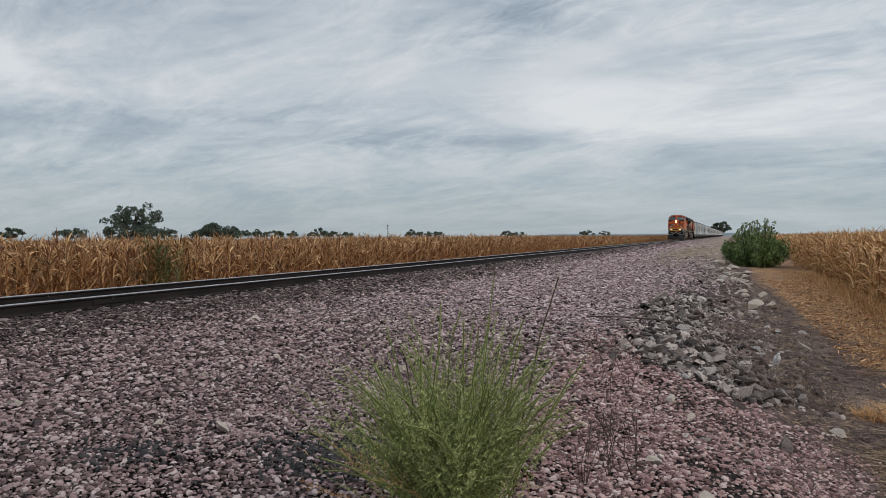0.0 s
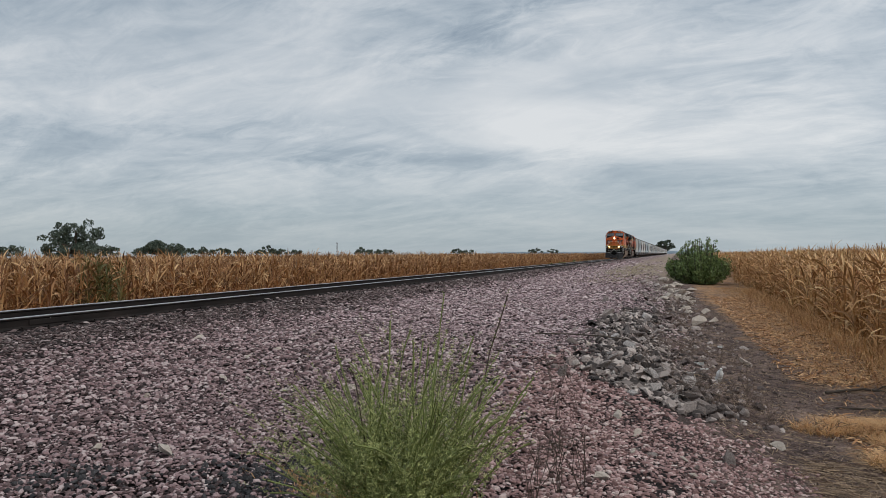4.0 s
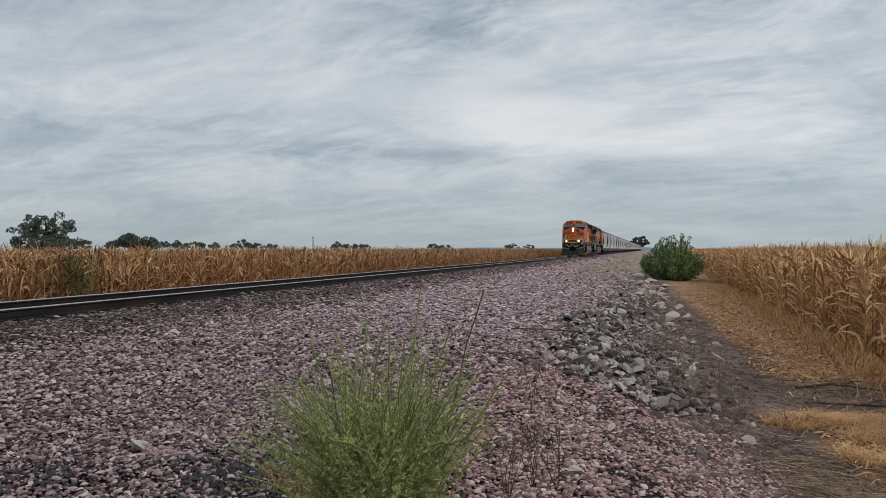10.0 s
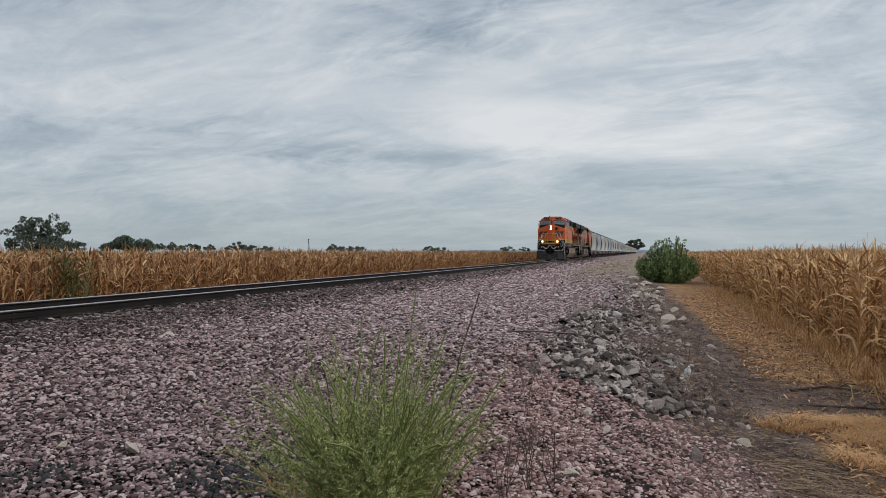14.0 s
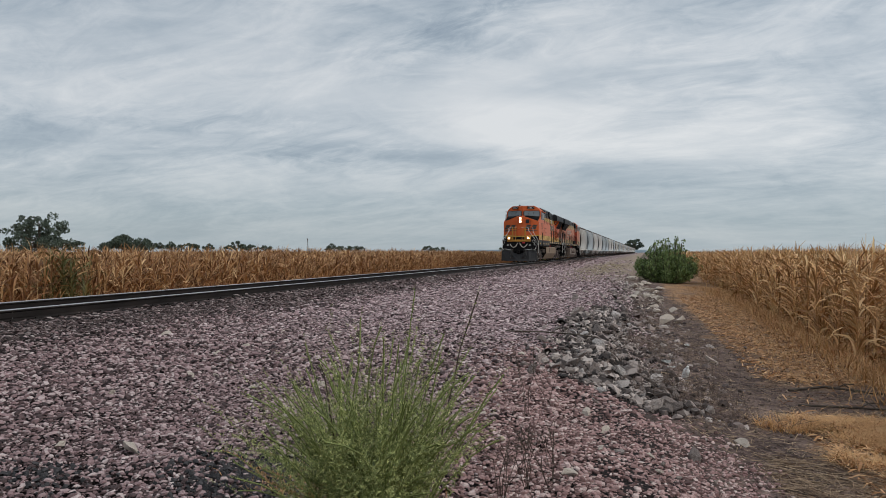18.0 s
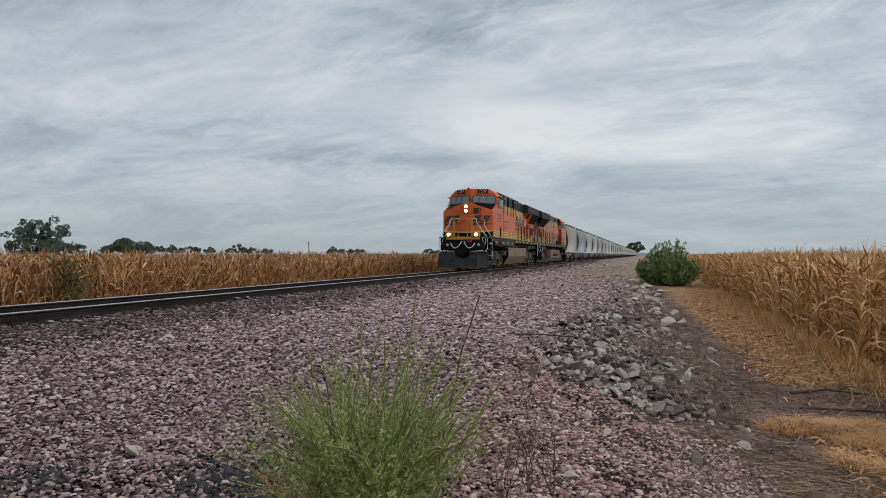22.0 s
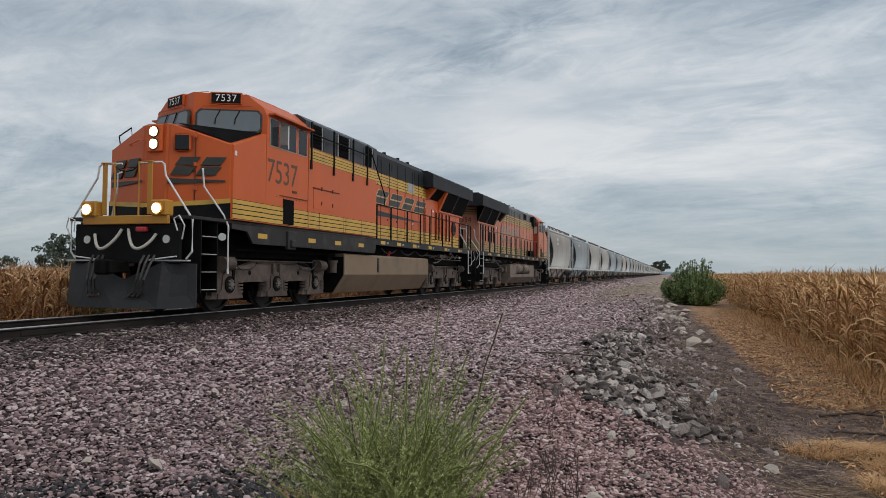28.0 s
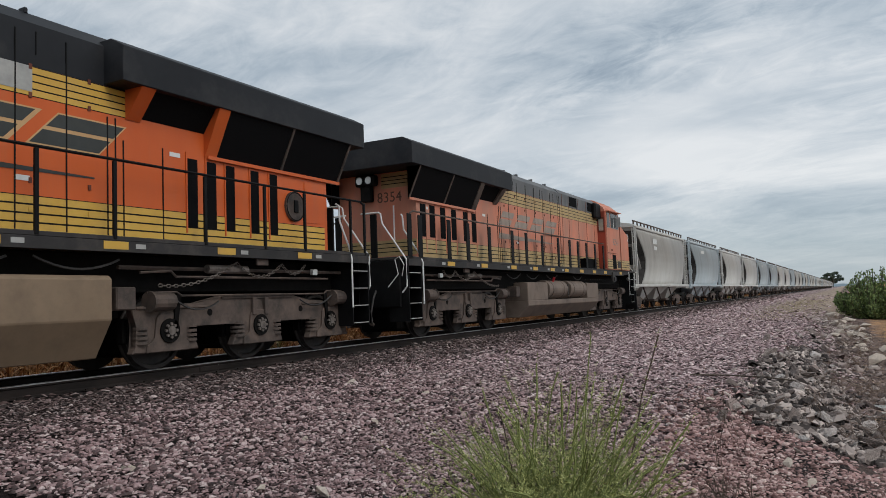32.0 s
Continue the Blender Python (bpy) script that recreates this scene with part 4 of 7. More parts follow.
def locomotive(number, orange, black_top, yellow, logo, lead):
    label = "clean bright orange, black and yellow diesel locomotive, headlights lit" if lead else "faded orange and black diesel locomotive running long hood first"
    g = thing("locomotive", label, "locomotive", "engines")
    W, HX = 1.58, 1.20  # half widths of cab and long hood
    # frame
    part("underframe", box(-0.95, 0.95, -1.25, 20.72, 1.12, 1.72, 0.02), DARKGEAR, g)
    # centre plate added as dark fill below the underframe
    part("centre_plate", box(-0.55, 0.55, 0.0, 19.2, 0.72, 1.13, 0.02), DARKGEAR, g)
    deck = part("deck", box(-1.53, 1.53, -1.3, 20.88, 1.86, 1.93, 0.01), SILL, g, "dark grey walkway deck")
    for s in SIDES:
        side_sill = part("side_sill", prism([(0.12, 1.86), (0.12, 1.74), (0.75, 1.72), (1.0, 1.44 if lead else 1.68), (8.45, 1.42 if lead else 1.68), (8.55, 1.70), (20.83, 1.70), (20.83, 1.86)], *sorted((s * 1.48, s * 1.535)), "x", bev=0.006), SILL, g, "dark grey side sill")
        for y in (1.2, 3.75, 5.4, 7.1, 8.95, 10.5, 12.2, 14.1, 16.3, 18.4):
            z = 1.58 if y < 8.4 and lead else 1.735
            part("reflector", slab(s, 1.537, y, y + 0.42, z, z + 0.115, 0.005), YELLOW, side_sill, "yellow reflective patch")
            if y > 8:
                part("white_tag", slab(s, 1.537, y + 0.55, y + 0.73, z + 0.02, z + 0.09, 0.004), PALEFRAME, side_sill)
        part("jacking_pad", box(*sorted((s * 1.5, s * 1.6)), 2.55, 2.95, 1.36, 1.82, 0.015), SILL, side_sill)
        part("pad_bracket", box(*sorted((s * 1.55, s * 1.66)), 2.64, 2.86, 1.42, 1.6, 0.015), SILL, side_sill)
        for y in np.arange(1.3, 8.2, 0.33):
            part("rivet", cyl((s * 1.53, y, 1.47), (s * 1.545, y, 1.47), 0.014, 6), SILL, side_sill)
    # nose: wedge in plan, gabled on top
    zb = 1.94
    bot = [(-1.61, -0.06), (-0.30, -0.55), (0.30, -0.55), (1.61, -0.06), (1.61, 1.45), (-1.61, 1.45)]
    bm = bmesh.new()
    b = [bm.verts.new((x, y, zb)) for x, y in bot]
    t = [bm.verts.new(p) for p in ((-1.61, -0.02, 3.51), (-0.30, -0.48, 3.96), (0.30, -0.48, 3.96), (1.61, -0.02, 3.51), (1.61, 1.45, 4.00), (-1.61, 1.45, 4.00))]
    tb = [bm.verts.new((-0.35, 0.95, 4.10)), bm.verts.new((0.35, 0.95, 4.10))]
    bm.faces.new(b[::-1])
    for i in range(6):
        if i != 4:
            bm.faces.new((b[i], b[(i + 1) % 6], t[(i + 1) % 6], t[i]))
    bm.faces.new((b[4], b[5], t[5], tb[0], tb[1], t[4]))
    bm.faces.new((t[1], t[2], tb[1], tb[0])), bm.faces.new((t[0], t[1], tb[0], t[5])), bm.faces.new((t[2], t[3], t[4], tb[1]))
    bmesh.ops.bevel(bm, geom=[e for e in bm.edges if abs(e.verts[0].co.z - e.verts[1].co.z) > 1.2], offset=0.05, segments=2, affect="EDGES")
    nose = part("nose", bm, orange, g, "orange wedge-shaped short hood")
    for s in SIDES:  # anti-glare black above
        bm = bmesh.new()
        vs = [bm.verts.new(p) for p in ((s * 0.36, -0.30, 4.005), (s * 1.50, 0.10, 3.60), (s * 1.50, 1.38, 4.015), (s * 0.38, 0.92, 4.125))]
        bm.faces.new(vs)
        bmesh.ops.solidify(bm, geom=bm.faces[:], thickness=0.006)
        part("antiglare_patch", bm, BLACK, nose, "matt black anti-glare patch")
        # black foot and chevron of the nose
        d = Vector((s * (W - 0.30), 0.55, 0))
        for z0, z1, mt, o, nm in ((zb + 0.005, 2.30, BLACK, 0.004, "black_foot"), (2.29, 2.39, yellow, 0.008, "chevron")):
            a0, a1 = Vector((s * 0.0, -0.55 - o, 0)), Vector((s * 0.30, -0.55 - o, 0))
            e = Vector((s * 1.60, -0.06 - o, 0))
            drop = 0.10 if nm == "chevron" else 0.0
            bm = bmesh.new()
            for (p, zp), (q, zq) in (((a0, drop), (a1, drop)), ((a1, drop), (e, 0))):
                bm.faces.new([bm.verts.new((p.x, p.y, z0 - zp)), bm.verts.new((q.x, q.y, z0 - zq)), bm.verts.new((q.x, q.y, z1 - zq)), bm.verts.new((p.x, p.y, z1 - zp))])
            bmesh.ops.remove_doubles(bm, verts=bm.verts[:], dist=0.001)
            bmesh.ops.solidify(bm, geom=bm.faces[:], thickness=0.003)
            part(nm, bm, mt, nose, "yellow chevron line" if nm == "chevron" else "black lower nose panel")
    # twin headlight, nose door window, grab irons
    hl = part("headlight_housing", box(-0.19, 0.19, -0.585, -0.50, 3.36, 3.93, 0.02), BLACK if not lead else orange, nose)
    for z in (3.52, 3.78):
        part("headlight_rim", cyl((0, -0.60, z), (0, -0.57, z), 0.125, 18), BLACK, hl)
        part("headlight", cyl((0, -0.615, z), (0, -0.595, z), 0.1, 18), LAMP if lead else GLASS, hl, "lit round headlight" if lead else "unlit headlight")
    q = pose(0.62, -0.43, 3.55, 0, 0, math.degrees(math.atan2(0.49, 1.31)))

    def on_nose(bm):
        bmesh.ops.transform(bm, matrix=q, verts=bm.verts[:])
        return bm

    part("door_window_frame", on_nose(box(-0.19, 0.19, -0.03, 0.05, -0.19, 0.19, 0.05)), orange, nose)
    part("door_window", on_nose(box(-0.15, 0.15, -0.044, 0.0, -0.16, 0.16, 0.012)), GLASS, nose, "small dark nose door window")
    part("door_seam", on_nose(box(0.27, 0.285, -0.012, 0.05, -1.2, 0.22)), SEAM, nose)
    for z in (-1.0, -0.5, 0.1):
        part("hinge", on_nose(box(0.25, 0.32, -0.03, 0.03, z, z + 0.09, 0.008)), orange, nose)
    part("grab_iron", tube([(-0.75, -0.36, 3.55), (-0.75, -0.46, 3.55), (-0.32, -0.62, 3.62), (-0.32, -0.52, 3.62)], 0.014), orange, nose)
    part("nose_grab", tube([(-1.45, 0.1, 3.62), (-1.45, 0.05, 3.85), (-0.95, -0.15, 3.98), (-0.95, -0.12, 3.8)], 0.016), BLACK, nose)
    # emblem across the nose: slanted blocks on both cheeks
    for s in SIDES:
        ang = math.atan2(0.49, 1.31)
        for k in range(2):
            c = 0.42 + k * 0.55
            m = Matrix.Translation((s * (0.30 + c * math.cos(ang)), -0.55 + c * math.sin(ang), 3.06)) @ pose(0, 0, 0, 0, 0, s * math.degrees(ang))
            bm = bmesh.new()
            for z0, z1 in ((-0.19, -0.015), (0.02, 0.19)):
                prism([(-0.24 + z0 * 0.5, z0), (0.18 + z0 * 0.5, z0), (0.22 + z1 * 0.5, z1), (-0.20 + z1 * 0.5, z1)], -0.012, 0.012, "y", bm)
            bmesh.ops.transform(bm, matrix=m, verts=bm.verts[:])
            part("emblem_block", bm, logo, nose, "dark slanted block of the painted emblem")
        m = Matrix.Translation((s * (0.30 + 0.65 * math.cos(ang)), -0.55 + 0.65 * math.sin(ang), 2.74)) @ pose(0, 0, 0, 0, 0, s * math.degrees(ang))
        bm = prism([(-0.62, -0.06), (0.62, 0.0), (0.62, 0.03), (-0.60, 0.06)], -0.012, 0.012, "y")
        bmesh.ops.transform(bm, matrix=m, verts=bm.verts[:])
        part("emblem_wedge", bm, logo, nose)
    # cab
    sweep = lambda x, z=4.04: 0.72 + 0.46 * abs(x) + 0.105 * max(z - 4.04, 0)  # the front is a shallow V in plan, leaning back
    outline = [(-W, zb), (0, zb), (W, zb), (W, 4.40), (W - 0.10, 4.62), (1.14, 4.89), (0, 4.93), (-1.14, 4.89), (-W + 0.10, 4.62), (-W, 4.40)]
    bm = bmesh.new()
    rings = [[bm.verts.new((x, sweep(x, z) if y is None else y, z)) for x, z in outline] for y in (None, 1.75, 3.66)]
    for a, b in zip(rings, rings[1:]):
        for k in range(10):
            bm.faces.new((a[k], a[(k + 1) % 10], b[(k + 1) % 10], b[k]))
    r = rings[0]
    bm.faces.new((r[1], r[6], r[5], r[4], r[3], r[2])), bm.faces.new((r[0], r[9], r[8], r[7], r[6], r[1])), bm.faces.new(rings[2])
    cab = part("cab", bm, orange, g, "orange crew cab with a swept front")
    part("cab_roof", box(-1.0, 1.0, 1.5, 3.6, 4.93, 4.97, 0.015), orange, cab)
    part("roof_hatch", box(-0.5, 0.9, 1.9, 3.1, 4.97, 5.02, 0.02), orange, cab)
    part("air_horn", cyl((-0.5, 2.6, 5.08), (-0.5, 2.2, 5.08), 0.03, 8, r2=0.07), BLACK, cab)
    part("roof_grab", tube([(-0.2, 1.2, 4.88), (-0.2, 1.2, 5.02), (0.15, 1.2, 5.02), (0.15, 1.2, 4.88)], 0.012), WHITE, cab)
    for s in SIDES:
        # windscreen set in a black gasket, wipers, number board
        tilt = lambda bm, dx, dz: bmesh.ops.transform(bm, matrix=Matrix.Translation((s * 0.78 + dx, sweep(0.78, 4.27) - 0.012, 4.27 + dz)) @ pose(0, 0, 0, 0, 0, s * 24.7) @ pose(0, 0, 0, -6), verts=bm.verts[:]) or bm
        part("windscreen_gasket", tilt(prism([(-0.77, -0.20), (-0.70, -0.275), (0.70, -0.275), (0.77, -0.20), (0.77, 0.18), (0.68, 0.275), (-0.68, 0.275), (-0.77, 0.18)], -0.03, 0.03, "y", bev=0.015), 0, 0), RUBBER, cab)
        part("windscreen", tilt(prism([(-0.72, -0.17), (-0.66, -0.235), (0.66, -0.235), (0.72, -0.17), (0.72, 0.15), (0.64, 0.235), (-0.64, 0.235), (-0.72, 0.15)], -0.042, -0.02, "y", bev=0.01), 0, 0), SCREENGLASS, cab, "wide dark windscreen, sky reflection greyed into its colour")
        for wx in (-0.2, 0.25):
            part("wiper", tilt(tube([(wx, -0.06, 0.24), (wx - 0.10, -0.06, 0.04), (wx - 0.11, -0.06, -0.08)], 0.012, 5), 0, 0), BLACK, cab)
        part("wiper_rail", tilt(tube([(-0.62, -0.08, 0.30), (-0.55, -0.10, 0.34), (0.55, -0.10, 0.34), (0.64, -0.08, 0.28)], 0.012, 5), 0, 0), orange, cab)
        seat = Matrix.Translation((s * 0.68, sweep(0.68, 4.8) + 0.02, 4.80)) @ pose(0, 0, 0, 0, 0, s * 24.7)
        bm = box(-0.37, 0.37, -0.07, 0.2, -0.14, 0.14, 0.015)
        bmesh.ops.transform(bm, matrix=seat, verts=bm.verts[:])
        nb = part("number_board", bm, orange, cab, "number board in an orange housing")
        bm = box(-0.335, 0.335, -0.085, -0.06, -0.112, 0.112, 0.008)
        bmesh.ops.transform(bm, matrix=seat, verts=bm.verts[:])
        part("board_face", bm, BLACK, nb, "black face of the number board")
        lettering("road_number", number, 0.23, NUMBER, nb, seat @ Matrix.Translation((0, -0.087, -0.005)) @ pose(0, 0, 0, 90, 0, 0), 0.004, 1.1)
        # side windows: fixed, sliding with an open deflector, rear
        for y0, y1, nm in ((1.60, 2.02, "front_side_window"), (2.08, 2.92, "sliding_window"), (3.04, 3.50, "rear_side_window")):
            fr = part("window_frame", slab(s, W - 0.01, y0, y1, 3.76, 4.42, 0.02), PALEFRAME, cab, "thin pale window frame")
            part(nm, slab(s, W + 0.008, y0 + 0.022, y1 - 0.022, 3.785, 4.395, 0.01), GLASS, fr, "dark tinted cab side window")
        part("window_post", slab(s, W + 0.012, 2.46, 2.51, 3.81, 4.37, 0.012), WHITE, cab)
        part("wind_deflector", box(*sorted((s * (W + 0.0), s * (W + 0.24))), 2.06, 2.085, 3.84, 4.28, 0.006), LENS, cab, "pale hinged wind deflector, swung out")
        part("sunshade", prism([(1.56, 4.47), (3.62, 4.44), (3.62, 4.475), (1.56, 4.505)], *sorted((s * (W - 0.02), s * (W + 0.17))), "x"), orange, cab, "orange sunshade over the window")
        if lead:
            lettering("road_number", number, 0.78, BROWN_NO, cab, wall_plane(s, W + 0.003, 2.25, 3.17), 0.002, 0.98, "large dark road number")
        else:
            lettering("road_number", number, 0.42, LOGO_FADED, cab, wall_plane(s, W + 0.003, 2.25, 3.16), 0.002, 0.92, "faded road number")
        stripes(s, W, 1.46, 3.64, 1.96, 2.40, cab, yellow)
        stripes(s, 1.611, 0.0, 1.445, 1.96, 2.40, nose, yellow)
        part("vent_opening", slab(s, W + 0.002, 2.28, 2.82, 1.98, 2.60, 0.012), SCREEN, cab, "black square vent")
        part("vent_trim", slab(s, W + 0.001, 2.1, 3.55, 2.66, 2.675, 0.02), SEAM, cab)
        part("small_plate", slab(s, W, 2.75, 2.98, 2.78, 2.84, 0.012), SEAM, cab)
        part("white_tag", slab(s, 1.611, 0.06, 0.15, 3.32, 3.42, 0.004), WHITE, nose)
        part("panel_seam", slab(s, W, 3.60, 3.612, 1.97, 4.3, 0.008), SEAM, cab)
        for y in np.arange(1.95, 3.5, 0.17):
            part("rivet", cyl((s * (W - 0.004), y, 2.62), (s * (W + 0.008), y, 2.62), 0.011, 5), SEAM, cab)
        if not lead:
            for k in range(3):
                part("louvre_panel", slab(s, W + 0.002, 0.7 + k * 0.75, 1.25 + k * 0.75, 2.02, 2.34, 0.01), LOUVRE, cab)
    if lead:
        # equipment cabin behind the cab: full width, narrower black upper works with a rail
        lower = part("equipment_cabin", box(-W + 0.01, W - 0.01, 3.67, 8.45, zb, 4.06, 0.01), orange, g, "full-width orange equipment cabin")
        upper = part("upper_cabin", prism([(-1.46, 4.06), (1.46, 4.06), (1.46, 4.76), (1.2, 4.92), (-1.2, 4.92), (-1.46, 4.76)], 3.67, 8.72), UPPER, g, "blue-black upper works")
        for s in SIDES:
            stripes(s, W - 0.01, 3.68, 8.44, 1.96, 2.40, lower, yellow)
            stripes(s, W - 0.01, 3.68, 8.44, 3.72, 4.04, lower, yellow)
            for y0, y1 in ((3.95, 4.60), (5.72, 6.42), (7.75, 8.25)):
                gr = part("intake_grille", slab(s, 1.46, y0, y1, 4.12, 4.72, 0.012), SCREEN, upper, "black intake grille")
                for k in range(6):
                    part("slat", slab(s, 1.468, y0 + 0.03, y1 - 0.03, 4.15 + k * 0.095, 4.175 + k * 0.095, 0.022), SCREEN, gr)
                for yf in ((y0 - 0.05, y1 + 0.02) if y0 < 7 else (y1 + 0.02,)):
                    part("grille_frame", slab(s, 1.46, yf, yf + 0.03, 4.10, 4.73, 0.02), PALEFRAME, gr)
            for y in (4.75, 5.6, 6.55, 7.6, 8.4):
                part("panel_seam", slab(s, 1.455, y, y + 0.015, 4.1, 4.67, 0.012), BLACK, upper)
            for y in (3.74, 5.15, 6.5, 7.6):
                part("rail_post", box(*sorted((s * (W - 0.02), s * (W + 0.03))), y, y + 0.06, 3.62, 4.72, 0.008), BLACK, lower, "flat black handrail post")
                part("post_foot", prism([(y - 0.03, 3.50), (y + 0.09, 3.50), (y + 0.06, 3.8), (y, 3.8)], *sorted((s * (W - 0.012), s * (W + 0.02))), "x"), BLACK, lower)
            part("top_rail", tube([(s * W, 3.70, 4.42), (s * W, 7.66, 4.42)], 0.02, 6), BLACK, lower, "black handrail")
            part("access_door", slab(s, W - 0.008, 3.95, 5.5, 2.5, 3.02, 0.008), orange, lower)
            part("door_rail", slab(s, W - 0.006, 3.9, 5.55, 3.03, 3.05, 0.03), SEAM, lower)
            for y in (4.4, 5.1):
                for z in (2.62, 3.0):
                    part("latch", slab(s, W, y, y + 0.03, z, z + 0.1, 0.02), SEAM, lower)
            for y in (4.3, 5.9, 6.05, 7.2):
                part("panel_seam", slab(s, W - 0.012, y, y + 0.012, 1.97, 2.41, 0.012), BLACK, lower)
            part("side_ladder", tube([(s * 1.47, 8.0, 4.72), (s * 1.5, 8.3, 4.45), (s * 1.58, 9.2, 3.3), (s * 1.55, 9.2, 3.02)], 0.022, 6), BLACK, lower, "bent black handrail down from the roof")
    else:  # older pattern: a narrow hood and walkway right up to the cab
        lower = part("forward_hood", box(-HX, HX, 3.67, 8.45, zb, 4.30, 0.01), orange, g, "faded orange forward hood")
        upper = part("upper_hood", prism([(-HX, 4.302), (HX, 4.302), (HX, 4.74), (HX - 0.2, 4.92), (-HX + 0.2, 4.92), (-HX, 4.74)], 3.67, 8.72), black_top, g, "chalky grey upper hood")
        # rear wall plate coloured rust red for the shade it stands in
        part("cab_rear_wall", box(-W + 0.03, W - 0.03, 3.662, 3.70, 2.0, 4.45, 0.01), SHADED_RED, cab, "cab rear wall, its shade painted as rust red")
        for s in SIDES:
            stripes(s, HX, 3.72, 8.46, 1.95, 2.44, lower, yellow)
            stripes(s, HX, 3.72, 8.46, 3.84, 4.29, lower, yellow)
            part("rear_door_frame", box(*sorted((s * 1.24, s * 1.52)), 3.70, 3.715, 3.55, 4.2, 0.02), SEAM, cab)
            part("rear_door_pane", box(*sorted((s * 1.28, s * 1.48)), 3.71, 3.722, 3.62, 4.12, 0.02), LENS, cab, "pale rear door pane")
            for y0, y1 in ((4.3, 5.1), (6.6, 7.5)):
                gr = part("intake_grille", slab(s, HX, y0, y1, 4.36, 4.72, 0.012), SCREEN, upper, "black intake grille")
                part("grille_frame", slab(s, HX, y0 - 0.06, y0 - 0.02, 4.33, 4.74, 0.02), GREYHOOD, gr)
            for y in (4.2, 5.3, 6.4, 7.6, 8.4):
                part("panel_seam", slab(s, HX, y, y + 0.015, 2.0, 4.72, 0.009), SEAM, upper)
            part("blower_duct", box(*sorted((s * HX, s * 1.4)), 3.72, 4.5, 4.1, 4.75, 0.06), BLACK, upper)
            part("low_locker", box(*sorted((s * HX, s * 1.46)), 5.0, 6.4, 1.93, 2.35, 0.02), SCREEN, lower)
            part("deck_rail", tube([(s * 1.53, 4.0, 3.02), (s * 1.53, 8.7, 3.02)], 0.022, 6), UNDER, g)
            for y in (4.05, 5.3, 6.5, 7.6):
                part("rail_post", box(*sorted((s * 1.50, s * 1.53)), y - 0.10, y + 0.10, 1.88, 2.95, 0.006), BLACK, g, "broad black handrail post")
    # long hood
    hood = part("long_hood", prism([(-HX, zb), (HX, zb), (HX, 4.30), (-HX, 4.30)], 8.45, 19.75), orange, g, "orange long engine hood")
    htop = part("hood_top", prism([(-HX, 4.302), (HX, 4.302), (HX, 4.72), (HX - 0.28, 4.95), (-HX + 0.28, 4.95), (-HX, 4.72)], 8.722, 15.2), black_top, g, "black hood top")
    for y in (9.4, 10.8, 12.2, 13.3):
        for s in SIDES:
            part("hood_seam", slab(s, HX, y, y + 0.015, 4.31, 4.62, 0.01), BLACK, htop)
            part("lifting_eye", box(*sorted((s * 0.8, s * 0.95)), y, y + 0.06, 4.93, 5.02, 0.015), black_top, htop)
    part("exhaust_stack", box(-0.35, 0.35, 11.4, 12.4, 4.95, 5.08, 0.03), black_top, htop)
    part("roof_dome", cyl((0.3, 10.2, 4.95), (0.3, 10.2, 5.03), 0.25, 16, r2=0.18), black_top, htop)
    for s in SIDES:
        stripes(s, HX, 8.47, 14.9, 3.74 if lead else 3.84, 4.14 if lead else 4.29, hood, yellow)
        stripes(s, HX, 8.47, 19.7, 1.95, 2.44, hood, yellow)
        emblem(s, HX + 0.002, 11.9, 3.36, 5.5, 0.44, logo, hood)
        if lead:
            part("hood_band", slab(s, HX, 8.73, 14.9, 4.142, 4.303, 0.004), black_top, hood, "black band above the yellow stripes")
        for y in (8.72, 8.92, 9.75, 10.55, 11.4, 12.2, 13.0, 13.75, 14.42, 14.56, 14.7, 15.45):
            part("door_seam", slab(s, HX, y, y + 0.02, 1.97, 4.60 if y < 14.3 else 3.7 if y < 14.6 else 3.4, 0.012), BLACK, hood)
        for y in (9.4, 10.4, 11.3, 12.3, 13.2, 14.1):
            for z in (2.22, 2.6, 3.72, 4.1):
                part("latch", slab(s, HX, y, y + 0.045, z, z + 0.07, 0.018), YELLOW if lead and z < 2.4 else SEAM, hood)
        part("hood_side_step", slab(s, HX, 8.7, 10.6, 3.08, 3.10, 0.05), SEAM, hood)
        for y in ((15.97, 16.4, 16.85, 17.48, 18.0) if lead else (16.3, 16.85, 17.6, 18.25, 18.85, 19.35)):
            part("door_slot", slab(s, HX + 0.002, y, y + (0.22 if lead else 0.27), 2.20 if lead else 2.5, 3.32, 0.012), SCREEN, hood, "tall narrow black door slot")
            part("slot_frame", slab(s, HX + 0.002, y - 0.035, y - 0.01, 2.1, 3.42, 0.02), orange, hood)
        if lead:
            rd = part("blower_cover", cyl((s * HX, 18.72, 2.78), (s * (HX + 0.05), 18.72, 2.78), 0.29, 20), UNDER, hood, "round grey blower cover")
            part("cover_handle", box(*sorted((s * (HX + 0.04), s * (HX + 0.08))), 18.66, 18.78, 2.66, 2.9, 0.01), BLACK, rd)
            part("cover_rim", tube([(s * (HX + 0.05), 18.72 + 0.27 * math.cos(q * math.tau / 20), 2.78 + 0.27 * math.sin(q * math.tau / 20)) for q in range(21)], 0.014, 5), BLACK, rd)
            part("end_door", slab(s, HX + 0.002, 19.05, 19.55, 2.5, 3.3, 0.012), orange, hood)
        for y, z in ((13.0, 2.62), (14.75, 3.86), (19.2, 3.2), (15.6, 3.3)):
            part("white_tag", slab(s, HX + 0.003, y, y + 0.22, z, z + 0.07, 0.004), WHITE, hood)
